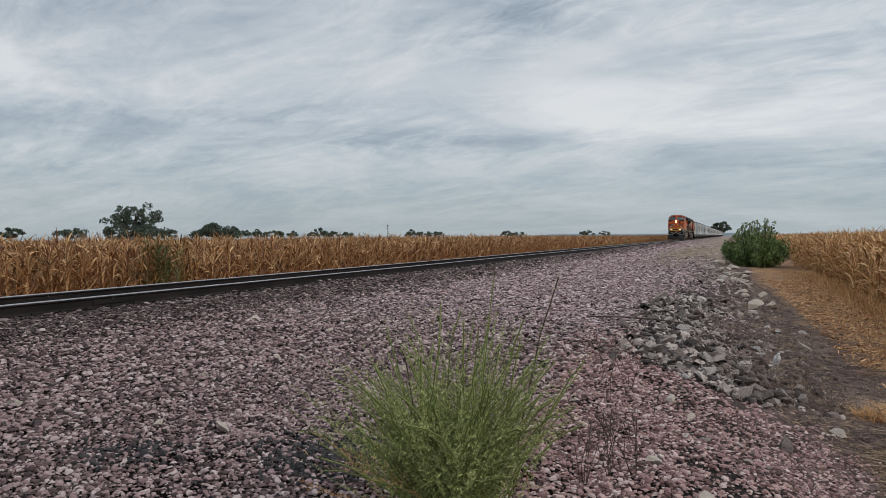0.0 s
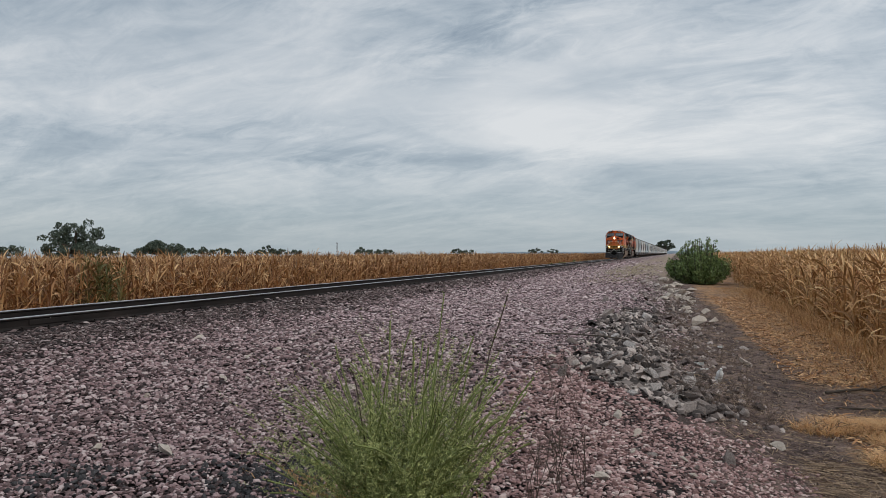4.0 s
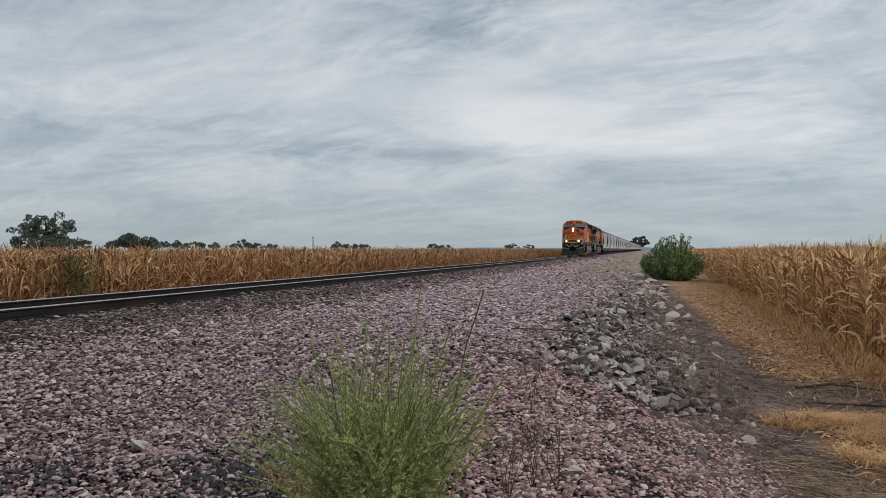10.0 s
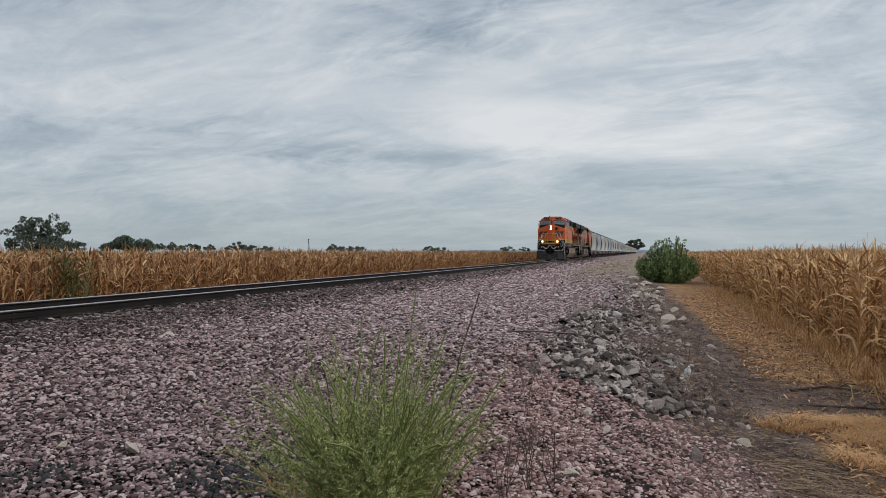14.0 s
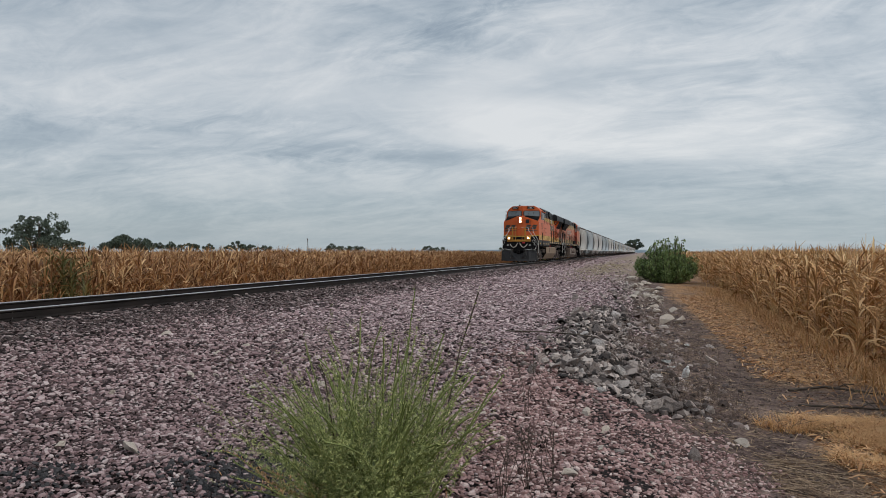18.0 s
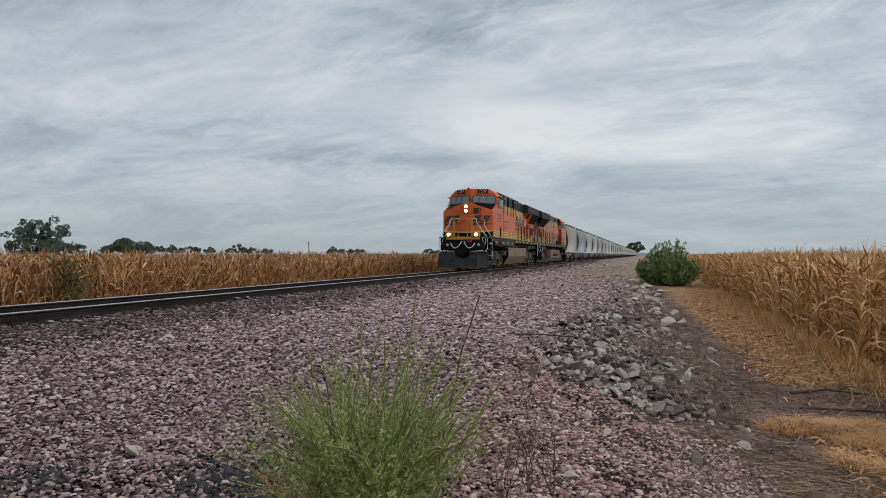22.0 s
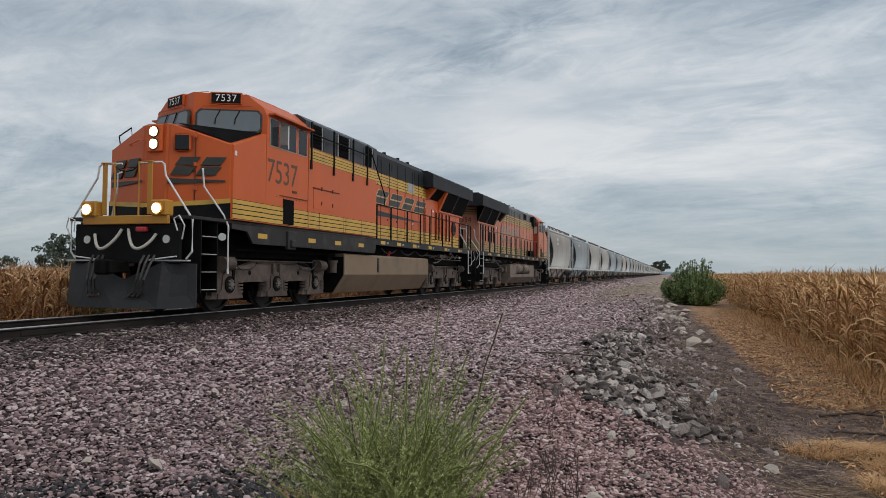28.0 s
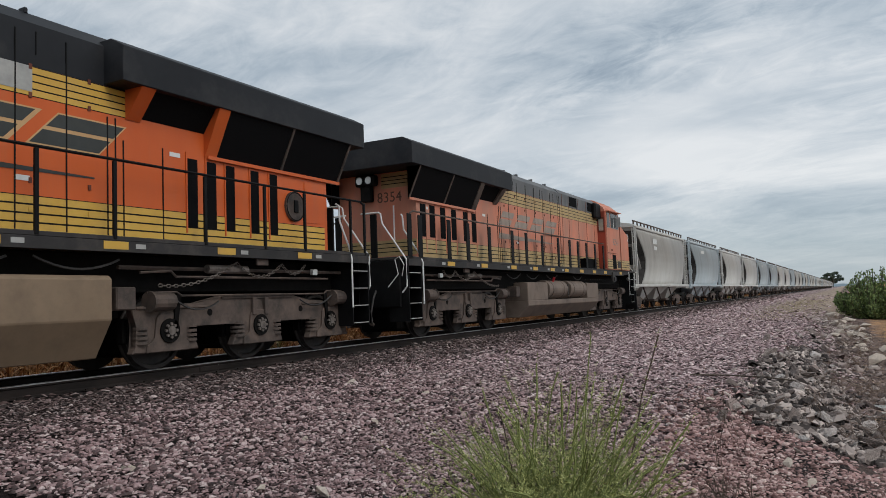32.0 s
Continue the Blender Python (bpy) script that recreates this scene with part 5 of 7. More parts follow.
        if lead:
            part("bare_patch", slab(s, HX + 0.007, 12.5, 13.25, 3.80, 4.14, 0.003), PALEFRAME, hood, "patch of bare grey primer")
    # radiator wings
    rad = part("radiator_housing", prism([(-1.63, 4.16), (1.63, 4.16), (1.63, 4.67), (1.36, 4.81), (-1.36, 4.81), (-1.63, 4.67)], 14.38, 20.66, bev=0.01), SOOT, g, "wide black radiator housing overhanging the hood")
    part("radiator_core", box(-HX, HX, 15.2, 19.75, 4.1, 4.20), SOOT, rad)
    for y in np.arange(14.8, 20.3, 0.95):
        part("roof_rib", box(-1.3, 1.3, y, y + 0.05, 4.81, 4.835), SOOT, rad)
    for s in SIDES:
        bm = prism([(s * HX, 3.42), (s * (HX + 0.01), 3.42), (s * 1.58, 4.16), (s * HX, 4.16)], 16.5, 20.2)
        part("radiator_screen", bm, SCREEN, rad, "dark slanted radiator screen")
        part("intake_flare", prism([(s * HX, 3.78), (s * (HX + 0.01), 3.78), (s * 1.5, 4.16), (s * HX, 4.16)], 14.9, 16.5), SCREEN, rad)
        for y in (14.75, 16.35, 18.3, 20.15):
            part("gusset", prism([(s * HX, 3.72 if y < 15 else 3.38), (s * (HX + 0.02), 3.72 if y < 15 else 3.38), (s * 1.60, 4.16), (s * HX, 4.16)], y, y + (0.26 if y in (14.75, 16.35) else 0.05)), orange if y < 17 and lead else UNDER, rad, "radiator support gusset")
        part("screen_ledge", box(*sorted((s * HX, s * (HX + 0.06))), 16.4, 20.2, 3.36, 3.42), orange, rad)
    # rear end of the hood
    rear = part("hood_rear", box(-HX, HX, 19.752, 19.80, zb, 4.158), orange, g)
    part("rear_stripes", box(-HX + 0.02, HX - 0.02, 19.80, 19.806, 2.03, 2.44), yellow, rear)
    for z in (2.13, 2.24, 2.35, 3.85, 3.94, 4.03):
        part("rear_line", box(-HX + 0.03, HX - 0.03 if z < 3 else -0.16, 19.807, 19.811, z, z + 0.02), BLACK, rear)
    for s in SIDES:
        if s < 0:
            part("rear_stripes", box(-HX + 0.03, -0.16, 19.80, 19.806, 3.76, 4.13), yellow, rear)
            lettering("road_number", number, 0.37, BROWN_NO, rear, Matrix.Translation((s * 0.40, 19.808, 3.52)) @ pose(0, 0, 0, 90, 0, 180), 0.002, 1.05)
    rl = part("rear_headlight_housing", box(-0.08, 0.52, 19.8, 20.06, 3.84, 4.12, 0.04), BLACK, rear)
    part("lamp_bracket", box(0.08, 0.4, 19.8, 19.98, 3.45, 3.84, 0.02), BLACK, rear)
    for x in (0.08, 0.36):
        part("rear_headlight", cyl((x, 20.05, 3.98), (x, 20.075, 3.98), 0.095, 16), LENS, rl, "unlit rear headlight")
    part("rear_post", cyl((-0.55, 19.86, 2.4), (-0.55, 19.86, 3.3), 0.02, 6), WHITE, rear)
    # walkway rails
    for s in SIDES:
        ys = [8.62, 9.93, 11.6, 13.1, 14.3, 16.05, 17.5, 18.65, 20.2, 20.72]
        for y in ys:
            if lead:
                part("rail_post", box(*sorted((s * 1.50, s * 1.545)), y - 0.03, y + 0.03, 1.88, 3.0, 0.006), BLACK, g, "flat black handrail post")
            else:
                part("rail_post", box(*sorted((s * 1.50, s * 1.53)), y - 0.10, y + 0.10, 1.88, 2.95, 0.006), BLACK, g, "broad black handrail post")
        part("walkway_rail", tube([(s * 1.53, 8.6, 3.02), (s * 1.53, 20.57, 3.02), (s * 1.53, 20.72, 2.95)], 0.022, 6), BLACK if lead else UNDER, g, "black walkway handrail")
        steps(g, s, -0.98, -0.40, True)
        steps(g, s, 20.22, 20.82, False)
        handrail_front(g, s, -0.05, -1)
        handrail_front(g, s, 20.17, 0.6)
        part("end_chain_post", box(*sorted((s * 0.45, s * 0.62)), 20.78, 20.83, 1.93, 3.0), BLACK, g)
        part("uncoupling_lever", tube([(s * 1.36, -1.40, 1.45), (s * 1.46, -1.46, 1.72), (s * 1.36, -1.50, 1.92), (s * 1.22, -1.48, 1.86), (s * 1.28, -1.44, 1.62)], 0.016, 6), WHITE, g, "white looped uncoupling lever")
        part("lever_bar", tube([(s * 0.55, -1.44, 1.02), (s * 1.25, -1.42, 1.10)], 0.016, 6), WHITE, g, "white uncoupling bar")
        part("uncoupling_lever", tube([(s * 1.36, 20.88, 1.45), (s * 1.46, 20.94, 1.72), (s * 1.36, 20.98, 1.92), (s * 1.22, 20.96, 1.86), (s * 1.28, 20.92, 1.5), (s * 1.0, 20.94, 1.2)], 0.014, 6), WHITE, g, "white bent uncoupling lever")
    # front: sill, ditch lights, gates, cables, plough
    fs = part("front_sill", box(-1.05, 1.05, -1.46, -1.36, 1.76, 1.94, 0.012), GATE, g, "mustard yellow front sill")
    pilot = part("pilot_plate", box(-1.3, 1.3, -1.38, -1.30, 0.95, 1.78, 0.02), BLACK, g)
    for s in SIDES:
        ds = part("ditch_light_box", box(*sorted((s * 0.68, s * 1.06)), -1.52, -1.26, 1.92, 2.25, 0.03), GATE, g, "mustard yellow ditch light box")
        part("ditch_light_rim", cyl((s * 0.86, -1.56, 2.07), (s * 0.86, -1.50, 2.07), 0.13, 18), GATE, ds)
        part("ditch_light", cyl((s * 0.86, -1.585, 2.07), (s * 0.86, -1.55, 2.07), 0.1, 18), LAMP if lead else LENS, ds, "lit round ditch light" if lead else "unlit ditch light")
        part("gate_plate", box(*sorted((s * 0.50, s * 0.62)), -1.40, -1.37, 1.96, 3.0, 0.01), GATE, g, "mustard yellow end gate")
        part("gate_post", tube([(s * 0.30, -1.40, 1.94), (s * 0.30, -1.40, 3.02), (s * 0.64, -1.40, 3.02)], 0.022, 6), GATE, g)
        part("round_plate", cyl((s * 0.98, -1.40, 1.45), (s * 0.98, -1.37, 1.45), 0.085, 14), LENS, g)
        part("mu_cable", tube([(s * (0.76 - 0.68 * q), -1.42 - 0.18 * math.sin(math.pi * q), 1.56 - 0.36 * math.sin(math.pi * q) ** 0.8 + 0.10 * q) for q in [j / 12 for j in range(13)]], 0.032, 7), CANVAS, g, "pale looped cable")
        part("step_light", cyl((s * 1.45, -0.13, 1.55), (s * 1.47, -0.155, 1.55), 0.085, 14), LENS, g)
    part("red_handle", box(0.32, 0.56, -1.52, -1.40, 1.60, 1.70, 0.02), RED, g, "red cut-out handle")
    part("gate_chain", tube([(-0.3, -1.40, 2.95), (-0.15, -1.41, 2.86), (0.0, -1.41, 2.84), (0.15, -1.41, 2.86), (0.3, -1.40, 2.95)], 0.012, 5), BLACK, g)
    bm = loft([[(-1.56, -1.20, 0.95), (-1.60, -1.26, 0.07), (-1.60, -1.22, 0.07), (-1.56, -1.16, 0.95)], [(-0.9, -1.40, 0.98), (-0.95, -1.62, 0.04), (-0.95, -1.58, 0.04), (-0.9, -1.36, 0.98)], [(0.0, -1.44, 0.62), (0.0, -1.72, 0.04), (0.0, -1.68, 0.04), (0.0, -1.40, 0.62)], [(0.9, -1.40, 0.98), (0.95, -1.62, 0.04), (0.95, -1.58, 0.04), (0.9, -1.36, 0.98)], [(1.56, -1.20, 0.95), (1.60, -1.26, 0.07), (1.60, -1.22, 0.07), (1.56, -1.16, 0.95)]])
    part("plough", bm, PLOUGH, g, "dark grey steel snow plough")
    for s in SIDES:
        part("plough_edge", box(*sorted((s * 0.55, s * 1.5)), -1.40, -1.30, 1.0, 1.03), BRIGHT, g)
    coupler(g, -1.40, -1)
    coupler(g, 20.8, 1)
    hoses(g, -1.45, -1)
    hoses(g, 20.88, 1, (-0.6, 0.6))
    part("rear_pilot", box(-1.3, 1.3, 20.80, 20.88, 0.7, 1.86, 0.02), BLACK, g)
    # tank and underfloor gear
    if lead:
        tank = part("fuel_tank", prism([(-1.46, 1.31), (-1.46, 0.72), (-1.10, 0.16), (1.10, 0.16), (1.46, 0.72), (1.46, 1.31), (1.40, 1.36), (-1.40, 1.36)], 6.25, 14.3, bev=0.015), TANK, g, "dusty tan fuel tank with chamfered bottom")
    else:
        tank = part("fuel_tank", prism([(-1.46, 0.72), (-1.46, 0.55), (-1.10, 0.16), (1.10, 0.16), (1.46, 0.55), (1.46, 0.72)], 4.95, 13.0, bev=0.015), TANK_DULL, g, "dusty brown fuel tank cut away for air reservoirs")
        for y0, y1 in ((4.95, 6.5), (11.1, 13.0)):
            part("tank_end", box(-1.46, 1.46, y0, y1, 0.715, 1.33, 0.02), TANK_DULL, tank)
        part("tank_core", box(-0.80, 0.80, 6.5, 11.1, 0.715, 1.33), UNDER, tank)
        for s in SIDES:
            for y in (6.65, 9.0):
                rv = part("air_reservoir", cyl((s * 1.17, y, 1.09), (s * 1.17, y + 1.95, 1.09), 0.33, 22), TANK_DULL, tank, "horizontal cylindrical air reservoir")
                for q in (0.35, 1.55):
                    part("reservoir_strap", cyl((s * 1.17, y + q, 1.09), (s * 1.17, y + q + 0.05, 1.09), 0.338, 22), UNDER, rv)
    # thin black plate puts the shade of the tank's end into colour
    part("tank_end_plate", prism([(-1.43, 1.26), (-1.43, 0.72 if lead else 0.60), (-1.08, 0.19), (1.08, 0.19), (1.43, 0.72 if lead else 0.60), (1.43, 1.26)], *((6.22, 6.249) if lead else (4.92, 4.949))), DARKGEAR, tank, "tank end coloured near black for its shade")
    for s in SIDES:
        if lead:
            part("tank_seam", slab(s, 1.461, 9.0, 9.015, 0.74, 1.28, 0.004), UNDER, tank)
        part("fuel_gauge", slab(s, 1.462, 8.85, 8.97, 0.80, 1.26, 0.012), BLACK, tank, "dark slotted fuel gauge")
        for k in range(7):
            part("gauge_slot", slab(s, 1.472, 8.885, 8.935, 0.83 + k * 0.06, 0.86 + k * 0.06, 0.006), UNDER, tank)
        part("filler_neck", cyl((s * 1.30, 10.2, 1.33), (s * 1.40, 10.2, 1.52), 0.05, 10), RED, tank, "red fuel filler cap")
        for y in (6.6, 9.6, 11.5, 13.2):
            part("sill_pipe", tube(slack((s * 1.3, y, 1.62), (s * 1.36, y + 1.3, 1.60), 0.16), 0.018, 5), RUBBER, g)
        hang = slack((s * 1.38, 15.2, 1.22), (s * 1.38, 16.9, 1.62), 0.14, 22) + slack((s * 1.38, 16.9, 1.62), (s * 1.38, 18.1, 1.62), 0.24, 18)[1:] + slack((s * 1.38, 18.1, 1.62), (s * 1.38, 18.8, 1.62), 0.18, 12)[1:]
        bm = bmesh.new()
        for n_link, (p, q) in enumerate(zip(hang, hang[1:])):
            v = (Vector(q) - Vector(p)) * 0.62
            c, side_way = (Vector(p) + Vector(q)) / 2, Vector((0.022, 0, 0)) if n_link % 2 else Vector((0, -v.z, v.y)).normalized() * 0.022
            tube([c - v, c - v * 0.6 + side_way, c + v * 0.6 + side_way, c + v, c + v * 0.6 - side_way, c - v * 0.6 - side_way, c - v], 0.009, 4, bm)
        part("safety_chain", bm, WORN, g, "slack safety chain of steel links")
        part("air_pipe", tube([(s * 1.32, 14.9, 1.42), (s * 1.32, 15.5, 1.45), (s * 1.32, 15.6, 1.36), (s * 1.32, 19.6, 1.36)], 0.022, 6), UNDER, g)
        part("air_cylinder", cyl((s * 1.28, 16.3, 1.50), (s * 1.28, 17.25, 1.50), 0.075, 12), WORN, g, "small pale air cylinder under the deck")
        part("junction_box", box(*sorted((s * 1.38, s * 1.46)), 18.95, 19.1, 1.42, 1.54, 0.01), LENS, g)
        part("hanger", box(*sorted((s * 1.40, s * 1.46)), 17.35, 17.65, 1.58, 1.70, 0.01), UNDER, g)
        part("conduit", tube([(s * 1.2, 14.6, 1.5), (s * 1.2, 20.2, 1.5)], 0.035, 6), UNDER, g)
        part("conduit", tube([(s * 1.2, 0.8, 1.3), (s * 1.2, 6.1, 1.3)], 0.03, 6), DARKGEAR, g)
        # near-black box standing in for the shaded void ahead of the tank
        part("equipment_box", box(*sorted((s * 0.80, s * 1.15)), 5.75, 6.15, 0.75, 1.3, 0.02), DARKGEAR, g)
        part("filter_canister", cyl((s * 1.22, 5.92, 0.78), (s * 1.22, 5.92, 1.08), 0.13, 14), UNDER, g, "small grey filter canister")
        part("filter_head", cyl((s * 1.22, 5.92, 1.08), (s * 1.22, 5.92, 1.14), 0.16, 14), UNDER, g)
        part("equipment_box", box(*sorted((s * 0.95, s * 1.30)), *((14.5, 14.85) if lead else (13.3, 13.6)), 0.85, 1.2, 0.02), UNDER, g)
        part("sander_pipe", tube([(s * 0.8, 5.55, 1.2), (s * 0.85, 5.5, 0.6), (s * 0.78, 5.35, 0.2)], 0.02, 5), DARKGEAR, g)
    engine_truck(g, 2.75)
    engine_truck(g, 17.72 if lead else 16.95)
    settle_trucks(g, 0.09)
    for ob in g.children_recursive:  # the tall build of these engines: the upper body a little higher
        if ob.type == "MESH" and ob.name.split(".")[0] != "wheelset":
            co = np.empty(len(ob.data.vertices) * 3, np.float32)
            ob.data.vertices.foreach_get("co", co)
            co = co.reshape(-1, 3)
            co[:, 2] += 0.042 * np.maximum(co[:, 2] - 2.4, 0)
            ob.data.vertices.foreach_set("co", co.ravel())
    return g


PLOUGH = mat("scuffed_grey_plough_paint", [(0.0165, 0.0165, 0.01815), (0.0264, 0.02585, 0.0275)], 4, 0.7, spec=0.4, dirt=(0.055, 0.052, 0.05), dirt_scale=3, dirt_range=(0.55, 0.85), bump=0.1)


def hopper_truck(car, yc, name="truck_frame"):
    part("truck_bolster", box(-0.7, 0.7, yc - 0.25, yc + 0.25, 0.35, 0.75, 0.03), DARKGEAR, car)
    prof = [(-1.25, 0.40), (-1.25, 0.62), (-0.95, 0.64), (-0.5, 0.78), (0.5, 0.78), (0.95, 0.64), (1.25, 0.62), (1.25, 0.40), (0.72, 0.42), (0.45, 0.20), (-0.45, 0.20), (-0.72, 0.42)]
    for s in SIDES:
        fr = part(name, prism([(yc + a, c) for a, c in prof], *sorted((s * 0.95, s * 1.08)), "x", bev=0.015), UNDER, car, "rust-brown cast truck side frame")
        for k in SIDES:
            part("bearing_cap", cyl((s * 1.05, yc + k * 0.89, 0.457), (s * 1.16, yc + k * 0.89, 0.457), 0.11, 12), DARKGEAR, fr)
        bm = bmesh.new()
        for k in (-0.22, 0, 0.22):
            for q in range(4):
                cyl((s * 1.02, yc + k, 0.28 + q * 0.07), (s * 1.02, yc + k, 0.32 + q * 0.07), 0.09, 6, bm)
        part("spring_nest", bm, UNDER, fr)
    for k in SIDES:
        WHEELS.append((wheelset(car, yc + k * 0.89, 0.457, seg=14), 0.457, yc + k * 0.89))


def hopper(paint, label, marks, curved=True):
    """Three-bay covered grain hopper; local y from coupler face 0 to 15.3."""
    g = thing("hopper_car", label, "hopper car", "hopper cars of the train")
    L0, L1, ZT, ZB = 1.25, 14.05, 4.28, 1.24
    xs = lambda z: 1.36 + 0.24 * math.sin(math.pi * min(max((z - ZB) / (ZT - ZB), 0), 1) ** 0.9) if curved else 1.55
    pull = lambda z: float(np.interp(z, (1.24, 1.5, 2.0, 2.5, 3.0, 3.5, 3.9, 4.28), (0.95, 1.12, 1.28, 1.22, 0.95, 0.52, 0.2, 0.0)))
    rings = []
    for k in range(13):
        z = ZB + (ZT - ZB) * k / 12
        e, w = pull(z), xs(z)
        rings.append([(-w, L0 + e, z), (w, L0 + e, z), (w, L1 - e, z), (-w, L1 - e, z)])
    body = part("body", loft(rings), paint, g, "bulging grey painted steel hopper body")
    for y0, d in ((L0, 1), (L1, -1)):  # dark sheets: grime and under-slope shade in one colour; open end frame in front
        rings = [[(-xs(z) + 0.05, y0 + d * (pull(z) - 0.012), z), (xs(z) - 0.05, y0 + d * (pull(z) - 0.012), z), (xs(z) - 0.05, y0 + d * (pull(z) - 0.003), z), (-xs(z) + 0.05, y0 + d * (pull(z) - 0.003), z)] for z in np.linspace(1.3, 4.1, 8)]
        part("end_sheet", loft(rings), SHADE_GRIME, body, "end slope sheet darkened for grime and shade")
    body.data.polygons.foreach_set("use_smooth", [abs(p.normal.x) > 0.8 for p in body.data.polygons])
    roof = part("roof", prism([(-1.42, ZT), (1.42, ZT), (1.30, 4.42), (0.6, 4.56), (-0.6, 4.56), (-1.30, 4.42)], L0 - 0.15, L1 + 0.15), paint, g)
    part("roof_walk", box(-0.42, 0.42, L0 - 0.3, L1 + 0.3, 4.60, 4.64), UNDER, roof, "steel running board")
    for y in (3.2, 7.65, 12.1):
        part("hatch_cover", box(-0.36, 0.36, y - 1.7, y + 1.7, 4.555, 4.60, 0.015), paint, roof, "long roof hatch cover")
    for s in SIDES:
        part("roof_rail", box(*sorted((s * 1.28, s * 1.34)), L0 - 0.1, L1 + 0.1, 4.56, 4.62), UNDER, roof, "side rail along the roof edge")
        bm = bmesh.new()
        for y in np.arange(L0, L1 + 0.1, 0.8):
            box(*sorted((s * 1.28, s * 1.34)), y - 0.06, y + 0.06, 4.40, 4.58, 0, bm)
        part("rail_stays", bm, UNDER, roof)["kind"] = "stuff"
        part("top_chord", box(*sorted((s * 1.36, s * 1.46)), L0 - 0.1, L1 + 0.1, 4.22, 4.32, 0.01), paint, body)
        part("side_sill", box(*sorted((s * 1.34, s * 1.50)), L0 - 0.9, L1 + 0.9, 1.16, 1.30, 0.012), paint, body)
        for y in (0.62, 14.68):
            for xx in (s * 1.42,):
                lad = part("ladder", bmesh_ladder(xx, y), paint, g, "end ladder of grey bars")
        part("end_post", box(*sorted((s * 1.32, s * 1.44)), L0 - 0.12, L0 - 0.02, 1.2, 4.3), paint, g)
        part("end_post", box(*sorted((s * 1.32, s * 1.44)), L1 + 0.02, L1 + 0.12, 1.2, 4.3), paint, g)
        for y0, y1, z, h in marks:
            part("stencil_bar", slab(s, xs(z) + 0.004, y0, y1, z, z + h, 0.004), MARK, body, "faint pale lettering bar")
    for y0, d in ((0.3, 1), (15.0, -1)):
        part("end_platform", box(-1.45, 1.45, min(y0, y0 + d * 0.9), max(y0, y0 + d * 0.9), 1.08, 1.20, 0.01), paint, g)
        part("slope_sheet", prism([(y0 + d * 1.0, 3.4), (y0 + d * 1.05, 3.4), (y0 + d * 3.1, 1.25), (y0 + d * 3.0, 1.25)], -1.3, 1.3, "x"), paint, g)
        coupler(g, y0, -d)
        part("end_frame", box(-1.44, 1.44, min(y0 + d * 0.05, y0 + d * 0.15), max(y0 + d * 0.05, y0 + d * 0.15), 4.2, 4.32), paint, g)
    part("brake_wheel", cyl((0.5, 0.25, 2.5), (0.5, 0.30, 2.5), 0.28, 16), UNDER, g)
    part("end_sign", box(0.45, 1.2, 0.46, 0.48, 3.55, 3.85), MARK, g, "pale panel of unreadable lettering")
    # solid near-black box standing in for the shade of the end opening
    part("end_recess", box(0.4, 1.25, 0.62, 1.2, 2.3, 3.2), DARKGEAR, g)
    for k, y in enumerate((4.35, 7.65, 10.95)):
        bay = part("discharge_bay", loft([[(-1.3, y - 1.6, 1.24), (1.3, y - 1.6, 1.24), (1.3, y + 1.6, 1.24), (-1.3, y + 1.6, 1.24)], [(-0.75, y - 0.4, 0.45), (0.75, y - 0.4, 0.45), (0.75, y + 0.4, 0.45), (-0.75, y + 0.4, 0.45)]]), paint, g, "sloping discharge bay")
        part("outlet_gate", box(-0.85, 0.85, y - 0.45, y + 0.45, 0.33, 0.46, 0.02), UNDER, bay)
        for s in SIDES:
            part("bay_stay", prism([(y - 1.55, 1.2), (y - 1.42, 1.2), (y - 0.5, 0.45), (y - 0.6, 0.45)], *sorted((s * 1.22, s * 1.28)), "x"), UNDER, bay)
    part("centre_sill", box(-0.3, 0.3, 0.3, 15.0, 0.78, 1.12), DARKGEAR, g)
    hopper_truck(g, 2.35)
    hopper_truck(g, 12.95)
    settle_trucks(g)
    return g


def bmesh_ladder(x, y):
    bm = box(x - 0.02, x + 0.02, y - 0.22, y - 0.18, 1.0, 4.3)
    box(x - 0.02, x + 0.02, y + 0.18, y + 0.22, 1.0, 4.3, 0, bm)
    for k in range(9):
        cyl((x, y - 0.2, 1.15 + k * 0.37), (x, y + 0.2, 1.15 + k * 0.37), 0.014, 5, bm)
    return bm


# dark enough to hold both grime and the shade beneath the slope
SHADE_GRIME = mat("grimy_end_sheet_paint", [(0.035, 0.032, 0.03), (0.085, 0.078, 0.072)], 2.5, 0.8, dirt=(0.14, 0.12, 0.105), dirt_scale=1.6, dirt_range=(0.55, 0.85))
MARK = mat("chalky_white_stencil", [(0.55, 0.56, 0.55), (0.68, 0.68, 0.66)], 8, 0.7)

engine = locomotive("7537", ORANGE, SOOT, YELLOW, LOGO, True)
engine["turn"] = 0
second = locomotive("8354", ORANGE_FADED, GREYHOOD, YELLOW_FADED, LOGO_FADED, False)
second["turn"] = 180
TRAIN += [(engine, 0.0), (second, 43.4)]
KEYED_WHEELS = list(WHEELS)
WHEELS.clear()
kinds = [hopper(HOPPER[0], "warm grey covered grain hopper car with bulging sides", ((4.6, 5.6, 3.55, 0.28), (4.6, 5.3, 3.2, 0.2), (8.6, 8.9, 1.9, 0.3))),
         hopper(HOPPER[1], "blue-grey covered grain hopper car with weathered sides", ((5.0, 6.4, 3.6, 0.22), (10.2, 11.4, 1.6, 0.2))),
         hopper(HOPPER[2], "pale grey covered grain hopper car streaked with dirt", ((9.6, 10.6, 3.5, 0.25), (4.4, 5.0, 1.7, 0.15)))]
